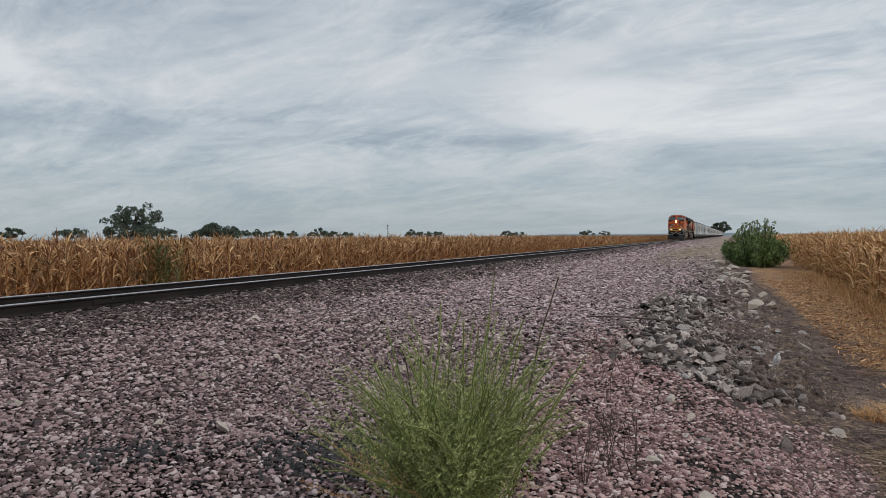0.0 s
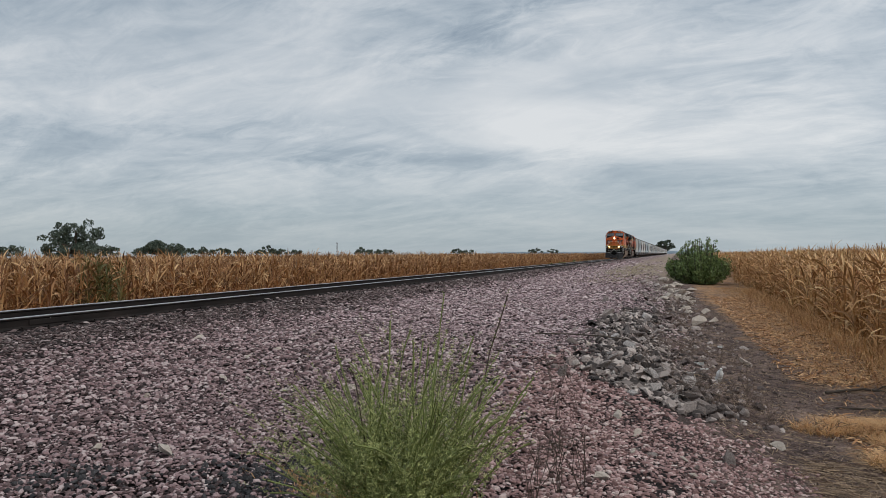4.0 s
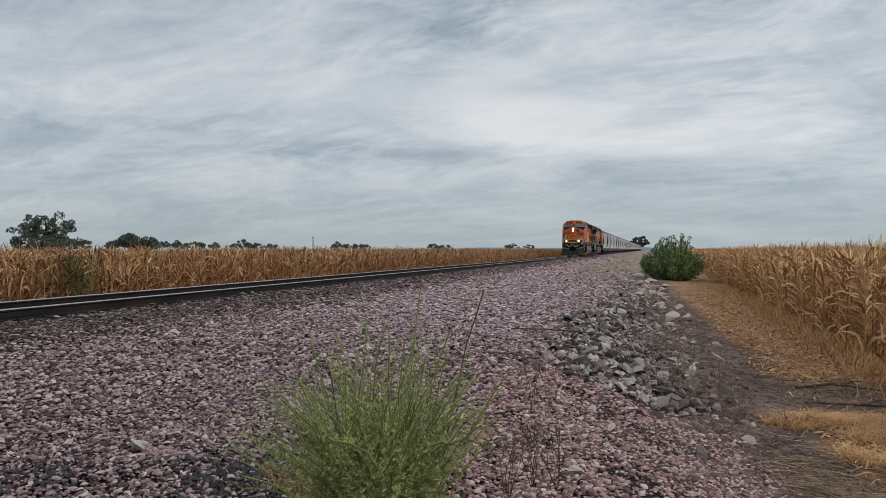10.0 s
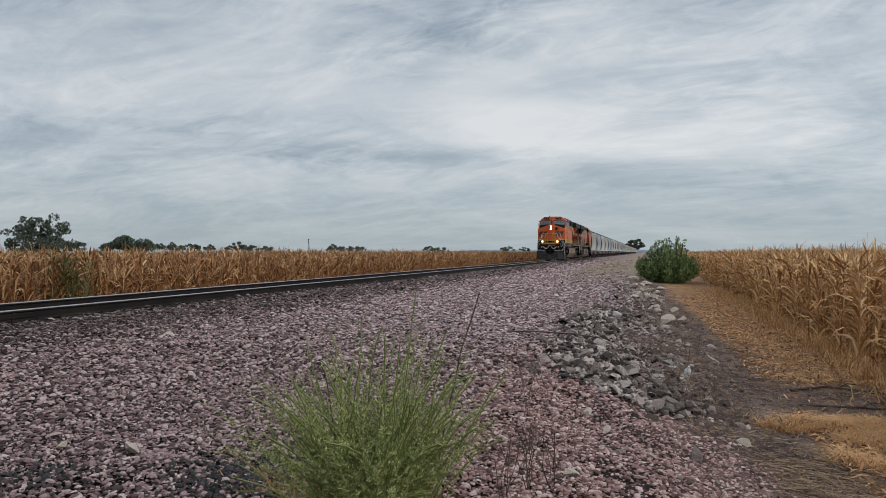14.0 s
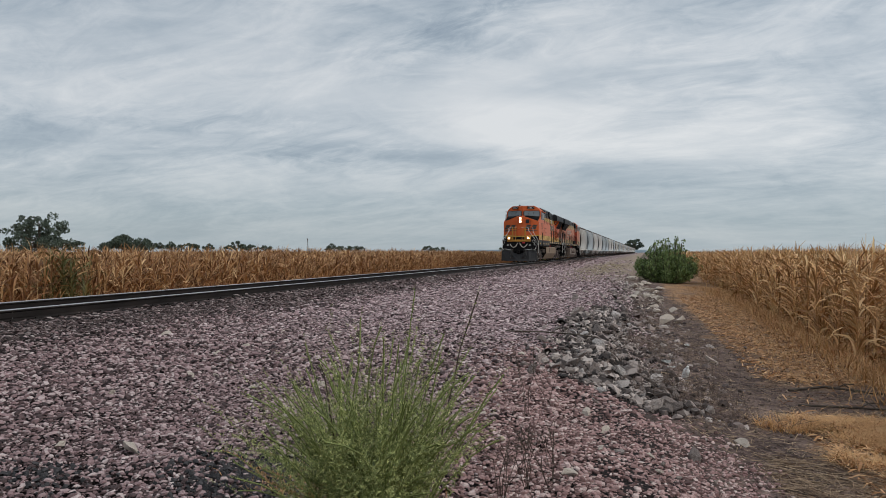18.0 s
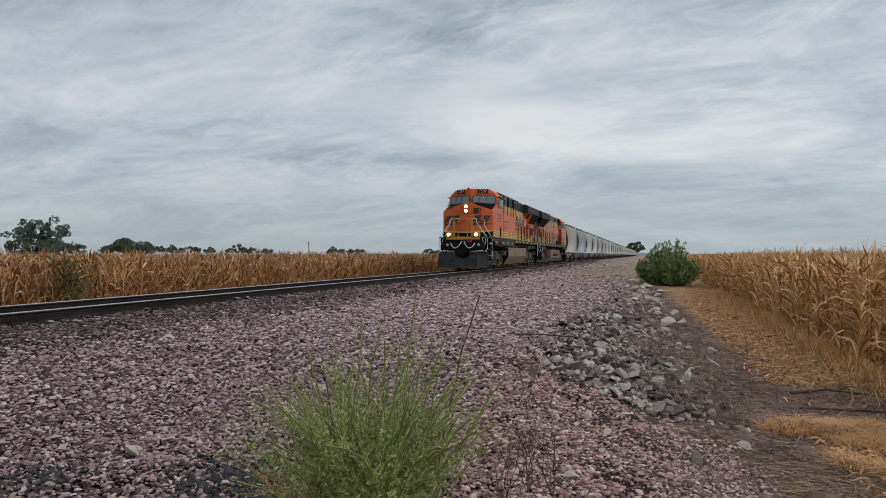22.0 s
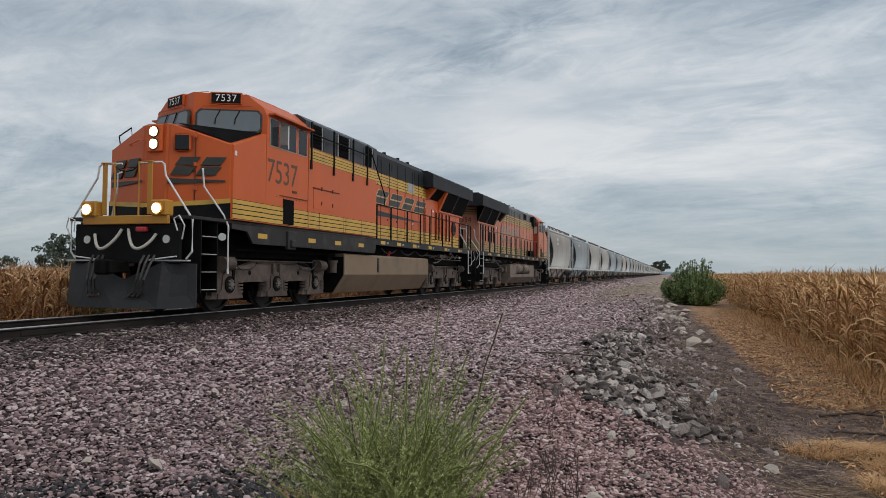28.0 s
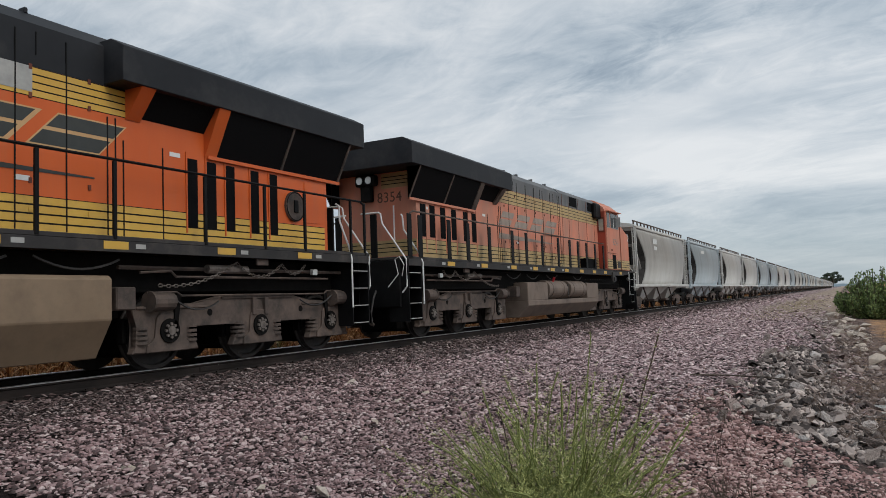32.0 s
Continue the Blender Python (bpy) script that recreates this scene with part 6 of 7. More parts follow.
near_wheels = [(w, r, y) for w, r, y in WHEELS]
START, PITCH = 44.6, 15.35
pick = random.Random(3)
for k in range(44):
    src = kinds[k] if k < 3 else None
    if src is None:
        src = copy_thing(kinds[pick.choice((0, 2, 2, 0, 1, 0))], Matrix())
    src["turn"] = 0
    TRAIN.append((src, START + PITCH * k))
    if k < 10:
        src["rolls"] = 1
KEYED_WHEELS += near_wheels


# ---- corn, grass, weeds, shrub, trees ----
def blade(length, width, droop, lift, az, z0, seg=4, twist=0.0, base=0.01):
    """One arching leaf as a strip: points (seg + 1) x 2 and quads."""
    pts = []
    ca, sa = math.cos(az), math.sin(az)
    r, z, ang = base, z0, lift
    for i in range(seg + 1):
        t = i / seg
        w = width * (0.55 + 0.9 * t - 1.45 * t * t + 0.05) * 0.5
        tw = twist * t
        for sgn in (-1, 1):
            dx, dz = sgn * w * math.cos(tw), sgn * w * math.sin(tw)
            pts.append((r * ca - dx * sa, r * sa + dx * ca, z + dz))
        r += length / seg * math.cos(ang)
        z += length / seg * math.sin(ang)
        ang -= droop / seg
    f = [(2 * i, 2 * i + 1, 2 * i + 3, 2 * i + 2) for i in range(seg)]
    return pts, f


def corn_plant(rng, height, leaves, seg=4, tassel=True, low=0.35, curl=0.45, wide=1.0):
    v, f = [], []

    def add(p, q):
        o = len(v)
        v.extend(p)
        f.extend([tuple(i + o for i in k) for k in q])

    lean = rng.uniform(-0.06, 0.06, 2)
    # stalk: three sides
    ring = lambda z, r: [(lean[0] * z + r * math.cos(a), lean[1] * z + r * math.sin(a), z) for a in (0, 2.09, 4.19)]
    add(ring(0, 0.014) + ring(height * 0.93, 0.006), [(0, 1, 4, 3), (1, 2, 5, 4), (2, 0, 3, 5)])
    az = rng.uniform(0, 6.28)
    for k in range(leaves):
        z = height * (low + (0.9 - low) * (k + rng.uniform(0, 0.6)) / leaves)
        az += math.pi + rng.uniform(-0.7, 0.7)
        limp = rng.random() < curl
        p, q = blade(rng.uniform(0.45, 0.85) * (1.1 - 0.35 * k / leaves), rng.uniform(0.055, 0.10) * wide, rng.uniform(0.9, 2.5) if limp else rng.uniform(0.1, 1.2), rng.uniform(0.7, 1.2) if limp else rng.uniform(0.75, 1.4), az, z, seg, rng.uniform(-1.6, 1.6))
        add([(a + lean[0] * z, b + lean[1] * z, c) for a, b, c in p], q)
    if rng.random() < 0.75:  # hanging ear in its husk
        z, a = height * rng.uniform(0.40, 0.5), az + 1.3
        c, s = math.cos(a), math.sin(a)
        e = [(0.02 * c, 0.02 * s, z), (0.10 * c - 0.03 * s, 0.10 * s + 0.03 * c, z - 0.05), (0.10 * c + 0.03 * s, 0.10 * s - 0.03 * c, z - 0.05), (0.13 * c, 0.13 * s, z - 0.23), (0.05 * c, 0.05 * s, z - 0.1)]
        add(e, [(0, 1, 3, 2), (0, 2, 3, 4), (0, 4, 3, 1)])
    if tassel:
        for k in range(4):
            a, sp = rng.uniform(0, 6.28), (0.02 if k == 0 else rng.uniform(0.05, 0.13))
            b = (lean[0] * height, lean[1] * height, height * 0.92)
            t = (b[0] + sp * math.cos(a), b[1] + sp * math.sin(a), height * (1.07 if k == 0 else rng.uniform(0.98, 1.05)))
            add([(b[0] - 0.005, b[1], b[2]), (b[0] + 0.005, b[1], b[2]), (t[0] + 0.005, t[1], t[2]), (t[0] - 0.005, t[1], t[2])], [(0, 1, 2, 3)])
    return np.array(v), np.array([q if len(q) == 4 else (*q, q[-1]) for q in f])


def field(name, label, places, plants, material, rng, hvar=0.06):
    """Plants set at places (n, 3) joined into one sheet of stuff."""
    vs, fs, off = [], [], 0
    kind = rng.integers(0, len(plants), len(places))
    for k, (pv, pf) in enumerate(plants):
        p = places[kind == k]
        if not len(p):
            continue
        n = len(p)
        s = rng.normal(1, hvar, n)
        scale = np.stack([rng.uniform(0.85, 1.2, n), rng.uniform(0.85, 1.2, n), s], -1)
        rot = turn_np(rng.normal(0, 0.04, n), rng.normal(0, 0.04, n), rng.uniform(0, 6.283, n))
        v, f = scatter(pv, pf, p, rot, scale)
        vs.append(v), fs.append(f + off)
        off += len(v)
    ob = mesh_np(name, np.concatenate(vs), np.concatenate(fs), material)
    return tagged(ob, label, name.replace("_", " "), kind="stuff")


def rows_of(rng, x0, dx, count, y0, y1, step, jx=0.07):
    out = []
    for k in range(count):
        y = np.arange(y0, y1, step) + rng.uniform(-step * 0.4, step * 0.4, len(np.arange(y0, y1, step)))
        x = x0 + dx * k + rng.normal(0, jx, len(y))
        out.append(np.stack([x, y, ground_z(x, y)], -1))
    return np.concatenate(out)


def build_corn():
    rng = np.random.default_rng(21)
    low_fine = [corn_plant(rng, 2.12, 15, 5, low=0.2, curl=0.3, wide=0.75) for _ in range(9)]
    low_mid = [corn_plant(rng, 2.08, 8, 3, low=0.45) for _ in range(6)]
    high_mid = [corn_plant(rng, 2.14, 10, 3, low=0.45, curl=0.35, wide=0.9) for _ in range(6)]
    high_tops = [corn_plant(rng, 2.18, 6, 2, low=0.7) for _ in range(5)]
    tall = [corn_plant(rng, 2.12, 16, 5, k % 3 == 0, 0.2, 0.32, 0.82) for k in range(10)]
    tops = [corn_plant(rng, 2.22, 5, 2, low=0.7) for _ in range(5)]
    # beyond the track
    near = rows_of(rng, -16.6, -0.76, 4, 4, 75, 0.19)
    field("corn_field", "tall ripe dry brown corn behind the track", near, tall, CORN_RED, rng, 0.045)
    second = np.concatenate([rows_of(rng, -16.6, -0.76, 4, 75, 190, 0.38), rows_of(rng, -19.7, -0.76, 7, 6, 110, 0.52)])
    field("corn_field", "tall ripe dry brown corn farther along the track", second, high_mid, CORN_RED, rng, 0.045)
    far = np.concatenate([rows_of(rng, -25, -2.0, 22, 8, 260, 2.1, 0.8), rows_of(rng, -16.6, -1.0, 4, 190, 400, 0.9), rows_of(rng, -70, -8, 14, 30, 400, 4.0, 3.0)])
    field("corn_field", "tops of the ripe corn field stretching away", far, high_tops, CORN_RED, rng, 0.06)
    green = np.stack([rng.normal(-16.4, 0.2, 15), rng.normal(18.5, 0.38, 15), np.full(15, -1.35)], -1)
    field("green_corn", "patch of corn still green among dry stalks", green, tall, CORN_GREEN, rng)
    # beside the dirt lane
    skirt = [corn_plant(rng, 2.08, 23, 4, low=0.05, curl=0.45, wide=0.75) for _ in range(8)]
    field("corn_field", "tall ripe dry corn at the edge of the dirt lane", rows_of(rng, 4.45, 0.6, 1, 6, 60, 0.15, 0.22), skirt, CORN, rng)
    near = rows_of(rng, 5.25, 0.76, 4, 6, 55, 0.18, 0.12)
    field("corn_field", "tall ripe dry corn beside the dirt lane", near, low_fine, CORN, rng)
    second = np.concatenate([rows_of(rng, 4.7, 0.76, 5, 60, 180, 0.42), rows_of(rng, 8.4, 0.76, 7, 8, 90, 0.52)])
    field("corn_field", "tall ripe dry corn beyond the lane edge", second, low_mid, CORN, rng)
    far = np.concatenate([rows_of(rng, 14.2, 2.0, 20, 12, 260, 2.1, 0.8), rows_of(rng, 56, 8, 14, 40, 400, 4.0, 3.0)])
    field("corn_field", "tops of the ripe corn field stretching away", far, tops, CORN, rng, 0.06)
    # the closed canopy under the tassels
    for x0, x1 in ((-2600, -22.5), (10.5, 2600)):
        n = 60
        gx = x0 + (x1 - x0) * (np.linspace(0, 1, n) ** (4 if x0 > 0 else 0.25))
        gy = 3 + 2600 * np.linspace(0, 1, 90) ** 3.2
        X, Y = np.meshgrid(gx, gy)
        Z = np.full_like(X, 0.52 if x0 < 0 else 0.42) + 0.10 * rng.normal(0, 1, X.shape)
        v = np.stack([X, Y, Z], -1).reshape(-1, 3)
        i = (np.arange(89)[:, None] * n + np.arange(n - 1)[None]).ravel()
        ob = mesh_np("corn_canopy", v, np.stack([i, i + 1, i + n + 1, i + n], -1), CANOPY)
        tagged(ob, "closed canopy of dry corn leaves", "corn canopy", kind="stuff")


CANOPY = mat("dry_corn_canopy", [(0.10, 0.055, 0.022), (0.26, 0.15, 0.06), (0.44, 0.27, 0.12)], 3.0, 0.9, bump=1.0, bump_scale=8)
build_corn()


def leaf_cloud(rng, centres, radii, n, size, flat=0.75):
    """Small leaf quads spread through overlapping clumps."""
    k = rng.integers(0, len(centres), n)
    d = rng.normal(0, 1, (n, 3))
    d /= np.linalg.norm(d, axis=1)[:, None]
    p = centres[k] + d * (radii[k] * rng.uniform(0.35, 1.0, n) ** 0.6)[:, None] * np.array([1, 1, flat])
    base_v = np.array([(-0.5, 0, 0), (0, -0.28, 0.05), (0.5, 0, 0), (0, 0.28, 0.05)])
    base_f = np.array([(0, 1, 2, 3)])
    s = size * rng.uniform(0.6, 1.4, n)
    return scatter(base_v, base_f, p, turn_np(*rng.uniform(-3.14, 3.14, (3, n))), np.stack([s, s, s], -1))


def build_tree(name, label, at, height, spread, clumps, leaves, leaf, seed, lobes=((0, 0, 1),), flat=0.6, base=0.34):
    rng = np.random.default_rng(seed)
    t = thing(name, label, "tree", "distant trees", Matrix.Translation(at))
    bm = bmesh.new()
    h0 = height * 0.3
    tube([(0, 0, -0.5), (0.02 * height, 0, h0), (0, 0.02 * height, height * 0.7)], height * 0.022, 7, bm)
    cs, rs = [], []
    for k in range(clumps):
        a, r = rng.uniform(0, 6.28), spread * math.sqrt(rng.uniform(0.02, 1))
        lx, ly, lk = lobes[k % len(lobes)]
        r *= lk
        z = height * (base + (0.88 - base) * rng.random() * (1 - 0.5 * (r / (spread * lk)) ** 2))
        cs.append((lx + r * math.cos(a), ly + r * math.sin(a), z))
        rs.append(spread * (rng.uniform(0.16, 0.34) if len(lobes) == 1 else rng.uniform(0.08, 0.17)))
        if k < 14:
            tube([(0, 0, h0 * rng.uniform(0.8, 1.4)), (r * 0.4 * math.cos(a), r * 0.4 * math.sin(a), z * 0.75), cs[-1]], height * 0.008, 5, bm)
    part("trunk", bm, BARK, t)
    v, f = leaf_cloud(rng, np.array(cs), np.array(rs), leaves, leaf, flat)
    mesh_np("crown", v, f, TREELEAF, t)
    return t


def far_place(az, dist):
    return (-math.sin(radians(az)) * dist, math.cos(radians(az)) * dist, -1.3)


build_tree("tree", "broad dark tree standing alone in the corn", far_place(43.4, 230), 13.6, 9.0, 110, 8500, 0.60, 5, ((-2.7, -2.55, 0.50), (2.7, 2.55, 0.50), (0, 0, 0.62)), 0.8, 0.2)
build_tree("tree", "low rounded tree beyond the corn", far_place(37.95, 420), 12.0, 10.5, 26, 5000, 1.1, 6)
build_tree("tree", "leafy tree beyond the far end of the train", far_place(0.72, 1150), 24, 12, 24, 4000, 2.0, 7)

rt = np.random.default_rng(77)
for az, dist, h, sp in [(36.2, 1150, 15, 11), (34.9, 1250, 14, 13), (33.7, 1200, 13, 10), (32.4, 1300, 13, 9), (30.6, 1250, 15, 14), (29.6, 1350, 14, 12), (28.4, 1300, 11, 10), (23.4, 1500, 15, 13), (22.6, 1550, 13, 12), (21.7, 1450, 12, 14), (16.2, 1700, 13, 11), (15.4, 1650, 11, 13), (41.2, 900, 11, 9), (47.5, 800, 12, 12), (51, 900, 13, 10), (10.2, 1900, 14, 14), (8.9, 1900, 12, 12)]:
    build_tree("tree", "far dark tree on the skyline beyond the corn", far_place(az, dist), h * 1.4, sp * 1.15, 16, 1100, h * 0.17, int(az * 10))


def build_mast():
    """Thin lattice mast far over the corn."""
    g = thing("lattice_mast", "thin grey lattice mast standing far off in the field", "mast", at=Matrix.Translation(far_place(25.3, 620)))
    for k in range(4):
        a = math.radians(45 + 90 * k)
        part("leg", cyl((1.1 * math.cos(a), 1.1 * math.sin(a), 0), (0.12 * math.cos(a), 0.12 * math.sin(a), 12.5), 0.06, 5), UNDER, g)
    for z in (2.5, 5, 7.2, 9, 10.6):
        w = 1.1 * (1 - z / 13.5)
        for k in range(4):
            a, b = math.radians(45 + 90 * k), math.radians(135 + 90 * k)
            part("brace", cyl((w * math.cos(a), w * math.sin(a), z), (w * 0.85 * math.cos(b), w * 0.85 * math.sin(b), z + 1.5), 0.035, 4), UNDER, g)
    part("head", cyl((0, -0.3, 12.6), (0, 0.3, 12.6), 0.5, 12), UNDER, g)


build_mast()


def build_ridge():
    """Low wooded rise at the edge of sight."""
    rng = np.random.default_rng(8)
    n = 160
    a = np.radians(np.linspace(14, -34, n))
    d = 3300 + 150 * np.sin(a * 9)
    h = 8 + 5 * np.sin(a * 13) + 3 * np.sin(a * 31 + 1) + rng.uniform(0, 1.6, n)
    rows = []
    for dd, k in ((0, 0.0), (60, 0.7), (140, 1.0), (400, 0.0)):
        rows.append(np.stack([-np.sin(a) * (d + dd), np.cos(a) * (d + dd), -1.5 + h * k], -1))
    v = np.concatenate(rows)
    i = (np.arange(3)[:, None] * n + np.arange(n - 1)[None]).ravel()
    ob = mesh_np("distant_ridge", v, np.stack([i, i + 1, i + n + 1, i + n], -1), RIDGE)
    tagged(ob, "low blue-grey rise on the horizon, haze in its colour", "backdrop", kind="structure")


# distance haze is mixed into this blue-grey base colour
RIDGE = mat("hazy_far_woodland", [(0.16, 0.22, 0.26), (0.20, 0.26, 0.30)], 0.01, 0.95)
build_ridge()


def build_shrub(name, label, at, height, spread, stems, leaves, size, seed, material=None, cat="shrub"):
    """Many-stemmed bush: bent stems from one foot, leaves round their upper reaches."""
    rng = np.random.default_rng(seed)
    g = thing(name, label, cat, at=Matrix.Translation(at))
    cs, rs = [], []
    for k in range(stems):
        a, r = k * 2.39996 + rng.normal(0, 0.2), spread * math.sqrt((k + 0.5) / stems) * rng.uniform(0.85, 1.05)
        h = height * (1 - 0.66 * (r / spread) ** 1.6) * rng.uniform(0.55, 1.08)
        p = [(0.3 * r * math.cos(a), 0.3 * r * math.sin(a), -0.1), (r * 0.85 * math.cos(a), r * 0.85 * math.sin(a), h * 0.5), (r * math.cos(a), r * math.sin(a), h)]
        part("stem", tube(p, 0.010 + 0.003 * height, 5), BARK, g)
        for t in np.linspace(0.08, 1.0, 15):
            q = Vector(p[0]).lerp(Vector(p[1]), t * 2) if t < 0.5 else Vector(p[1]).lerp(Vector(p[2]), t * 2 - 1)
            cs.append(q + Vector(rng.normal(0, 0.03 * height, 3))), rs.append(spread * (0.105 - 0.055 * t) * rng.uniform(0.5, 1.5))
    v, f = leaf_cloud(rng, np.array([tuple(c) for c in cs]), np.array(rs), leaves, size, 0.95)
    v[:, 2] = np.maximum(v[:, 2], 0.02)
    mesh_np("foliage", v, f, material or SHRUB, g)
    return g


zz = lambda x, y: float(ground_z(x, y))
build_shrub("shrub", "bushy green shrub growing on the bank beside the track", (1.5, 56.0, zz(1.5, 56)), 3.4, 2.35, 150, 30000, 0.12, 31)
for k, (x, y, h) in enumerate(((-14.4, 97, 1.3), (-14.6, 88, 1.0), (-14.3, 108, 1.1), (-14.6, 130, 1.2))):
    build_shrub("shrub", "low green scrub between track and corn", (x, y, zz(x, y)), h, 1.6, 9, 1300, 0.16, 60 + k)


def build_weed():
    """Tall feathery weed: arching stems set thick with narrow leaflets, a few dry ones."""
    rng = np.random.default_rng(17)
    x0, y0 = -1.28, 3.45
    g = thing("weed", "tall feathery green weed growing through the gravel", "weed", at=Matrix.Translation((x0, y0, zz(x0, y0))))
    V, F, off = [], [], 0
    lv = np.array([(0, -0.5, 0), (0.5, 0, 0.06), (1, 0.0, 0), (0.5, 0.5, 0.06)])
    lf = np.array([(0, 1, 2, 3)])
    dryV, dryF, dry_off = [], [], 0
    for k in range(500):
        a = rng.uniform(0, 6.283)
        r = 0.52 * math.sqrt(rng.uniform(0, 1))
        h = rng.uniform(0.84, 1.38) * (1 - 0.28 * (r / 0.52) ** 2)
        dry = k >= 476
        if k < 5:
            h, r = rng.uniform(1.36, 1.5), r * 0.7
        elif k < 70:  # arms arching out and down to one side
            a, r, h = rng.normal(3.0, 0.5), rng.uniform(0.4, 0.80), rng.uniform(0.6, 1.0)
        elif k < 110:
            a, r, h = rng.uniform(-0.7, 0.5), rng.uniform(0.35, 0.56), rng.uniform(0.7, 1.05)
        if dry:
            a, r, h = rng.normal(2.9, 0.35), rng.uniform(0.45, 0.78), rng.uniform(0.35, 0.75)
        foot = np.array([rng.normal(0, 0.09), rng.normal(0, 0.09), 0])
        n = 26
        t = np.linspace(0.0, 1, n)
        bow = rng.normal(0, 0.14)
        path = foot + np.stack([r * math.cos(a) * t ** 1.3 - bow * math.sin(a) * t * t, r * math.sin(a) * t ** 1.3 + bow * math.cos(a) * t * t, h * (t - rng.uniform(0.0, 0.36) * t ** 3)], -1)
        path += np.cumsum(rng.normal(0, 0.005, (n, 3)), 0)
        if k % 3 == 0 or k < 5:
            part("stem", tube([tuple(p) for p in path[::3]], 0.0036 if k > 4 else 0.0034, 4), DEADWEED if k < 3 else WEED, g)
        # loose leaflets below, a close upright plume above
        for m, lo, hi, l0, l1, wide, up0, up1 in ((100, 0.12, 0.68, 0.018, 0.046, 0.28, 0.0, 1.1), (120, 0.5, 1.0, 0.013, 0.028, 0.36, 0.25, 1.2)):
            if k < 5 and lo < 0.5:
                continue
            i = rng.uniform(lo, hi, m)
            pos = np.stack([np.interp(i, t, path[:, j]) for j in range(3)], -1)
            L = rng.uniform(l0, l1, m) * (1.12 - 0.4 * i)
            W = L * rng.uniform(0.6, 1.3, m) * wide
            rot = turn_np(rng.uniform(-1.4, 1.4, m), -rng.uniform(up0, up1, m), rng.uniform(0, 6.283, m))
            v, f = scatter(lv, lf, pos, rot, np.stack([L, W, L], -1))
            if dry:
                dryV.append(v), dryF.append(f + dry_off)
                dry_off += len(v)
            else:
                V.append(v), F.append(f + off)
                off += len(v)
    mesh_np("dry_foliage", np.concatenate(dryV), np.concatenate(dryF), DRYGRASS, g, "withered tan leaflets")
    mesh_np("foliage", np.concatenate(V), np.concatenate(F), WEED, g, "narrow yellow-green leaflets")
    return g


build_weed()


def build_grass():
    """Bleached grass along the lane and its tufts."""
    rng = np.random.default_rng(23)
    vs, fs, off = [], [], 0

    def lay(x, y, length, width, lean):
        nonlocal off
        n = len(x)
        z = ground_z(x, y)
        b = np.array([(-0.5, 0, 0), (0.5, 0, 0), (0.35, 0.45, 0.6), (-0.35, 0.45, 0.6), (0.06, 1.2, 0.75), (-0.06, 1.2, 0.75)])
        f = np.array([(0, 1, 2, 3), (3, 2, 4, 5)])
        sc = np.stack([width * rng.uniform(0.6, 1.4, n), length * lean * rng.uniform(0.3, 1.6, n), length * rng.uniform(0.5, 1.3, n)], -1)
        v, q = scatter(b, f, np.stack([x, y, z - 0.01], -1), turn_np(np.zeros(n), np.zeros(n), rng.uniform(0, 6.283, n)), sc)
        vs.append(v), fs.append(q + off)
        off += len(v)

    n = 20000
    y = 5 + 45 * rng.random(n) ** 1.6
    x = rng.uniform(2.1, 4.8, n) + rng.normal(0, 0.2, n)
    keep = ~((y > 10.9) & (y < 13.6) & (x < 4.7) & (rng.random(n) < 0.93)) & (rng.random(n) < np.clip((x - 1.9) / 1.0, 0.08, 1))
    lay(x[keep], y[keep], 0.13, 0.010, 1.4)
    for cx, cy, r, m in ((2.15, 10.2, 0.45, 1500), (2.75, 10.3, 0.5, 2200), (3.4, 10.3, 0.5, 1800), (2.6, 9.5, 0.5, 2000), (3.1, 9.0, 0.5, 1500), (1.65, 9.9, 0.35, 450), (2.2, 8.4, 0.4, 700), (2.8, 7.8, 0.5, 1100), (4.1, 14.6, 0.6, 1400)):
        a, q = rng.uniform(0, 6.283, m), r * np.sqrt(rng.random(m))
        lay(cx + q * np.cos(a), cy + 0.7 * q * np.sin(a), 0.14, 0.007, 1.7)
    # long straw leaning out of the corn
    m = 6500
    lay(rng.normal(3.95, 0.3, m), 5 + 40 * rng.random(m) ** 1.5, 0.42, 0.014, 0.8)
    # strip behind the rails and a thin scatter on the far gravel
    m = 4000
    lay(rng.normal(-14.9, 0.6, m), 3 + 90 * rng.random(m), 0.26, 0.016, 0.7)
    m = 220
    lay(-1.85 + rng.normal(0, 0.2, m), 4.3 + rng.normal(0, 0.14, m), 0.13, 0.004, 1.2)
    ob = mesh_np("dry_grass", np.concatenate(vs), np.concatenate(fs), DRYGRASS)
    tagged(ob, "bleached dry grass beside the lane and track", "dry grass", kind="stuff")
    vs, fs, off = [], [], 0
    m = 4500
    lay(rng.normal(-3.4, 1.1, m), 38 + 55 * rng.random(m), 0.10, 0.012, 1.3)
    tagged(mesh_np("dry_grass", np.concatenate(vs), np.concatenate(fs), PALEGRASS), "thin yellowish grass growing through the far gravel", "dry grass", kind="stuff")


build_grass()


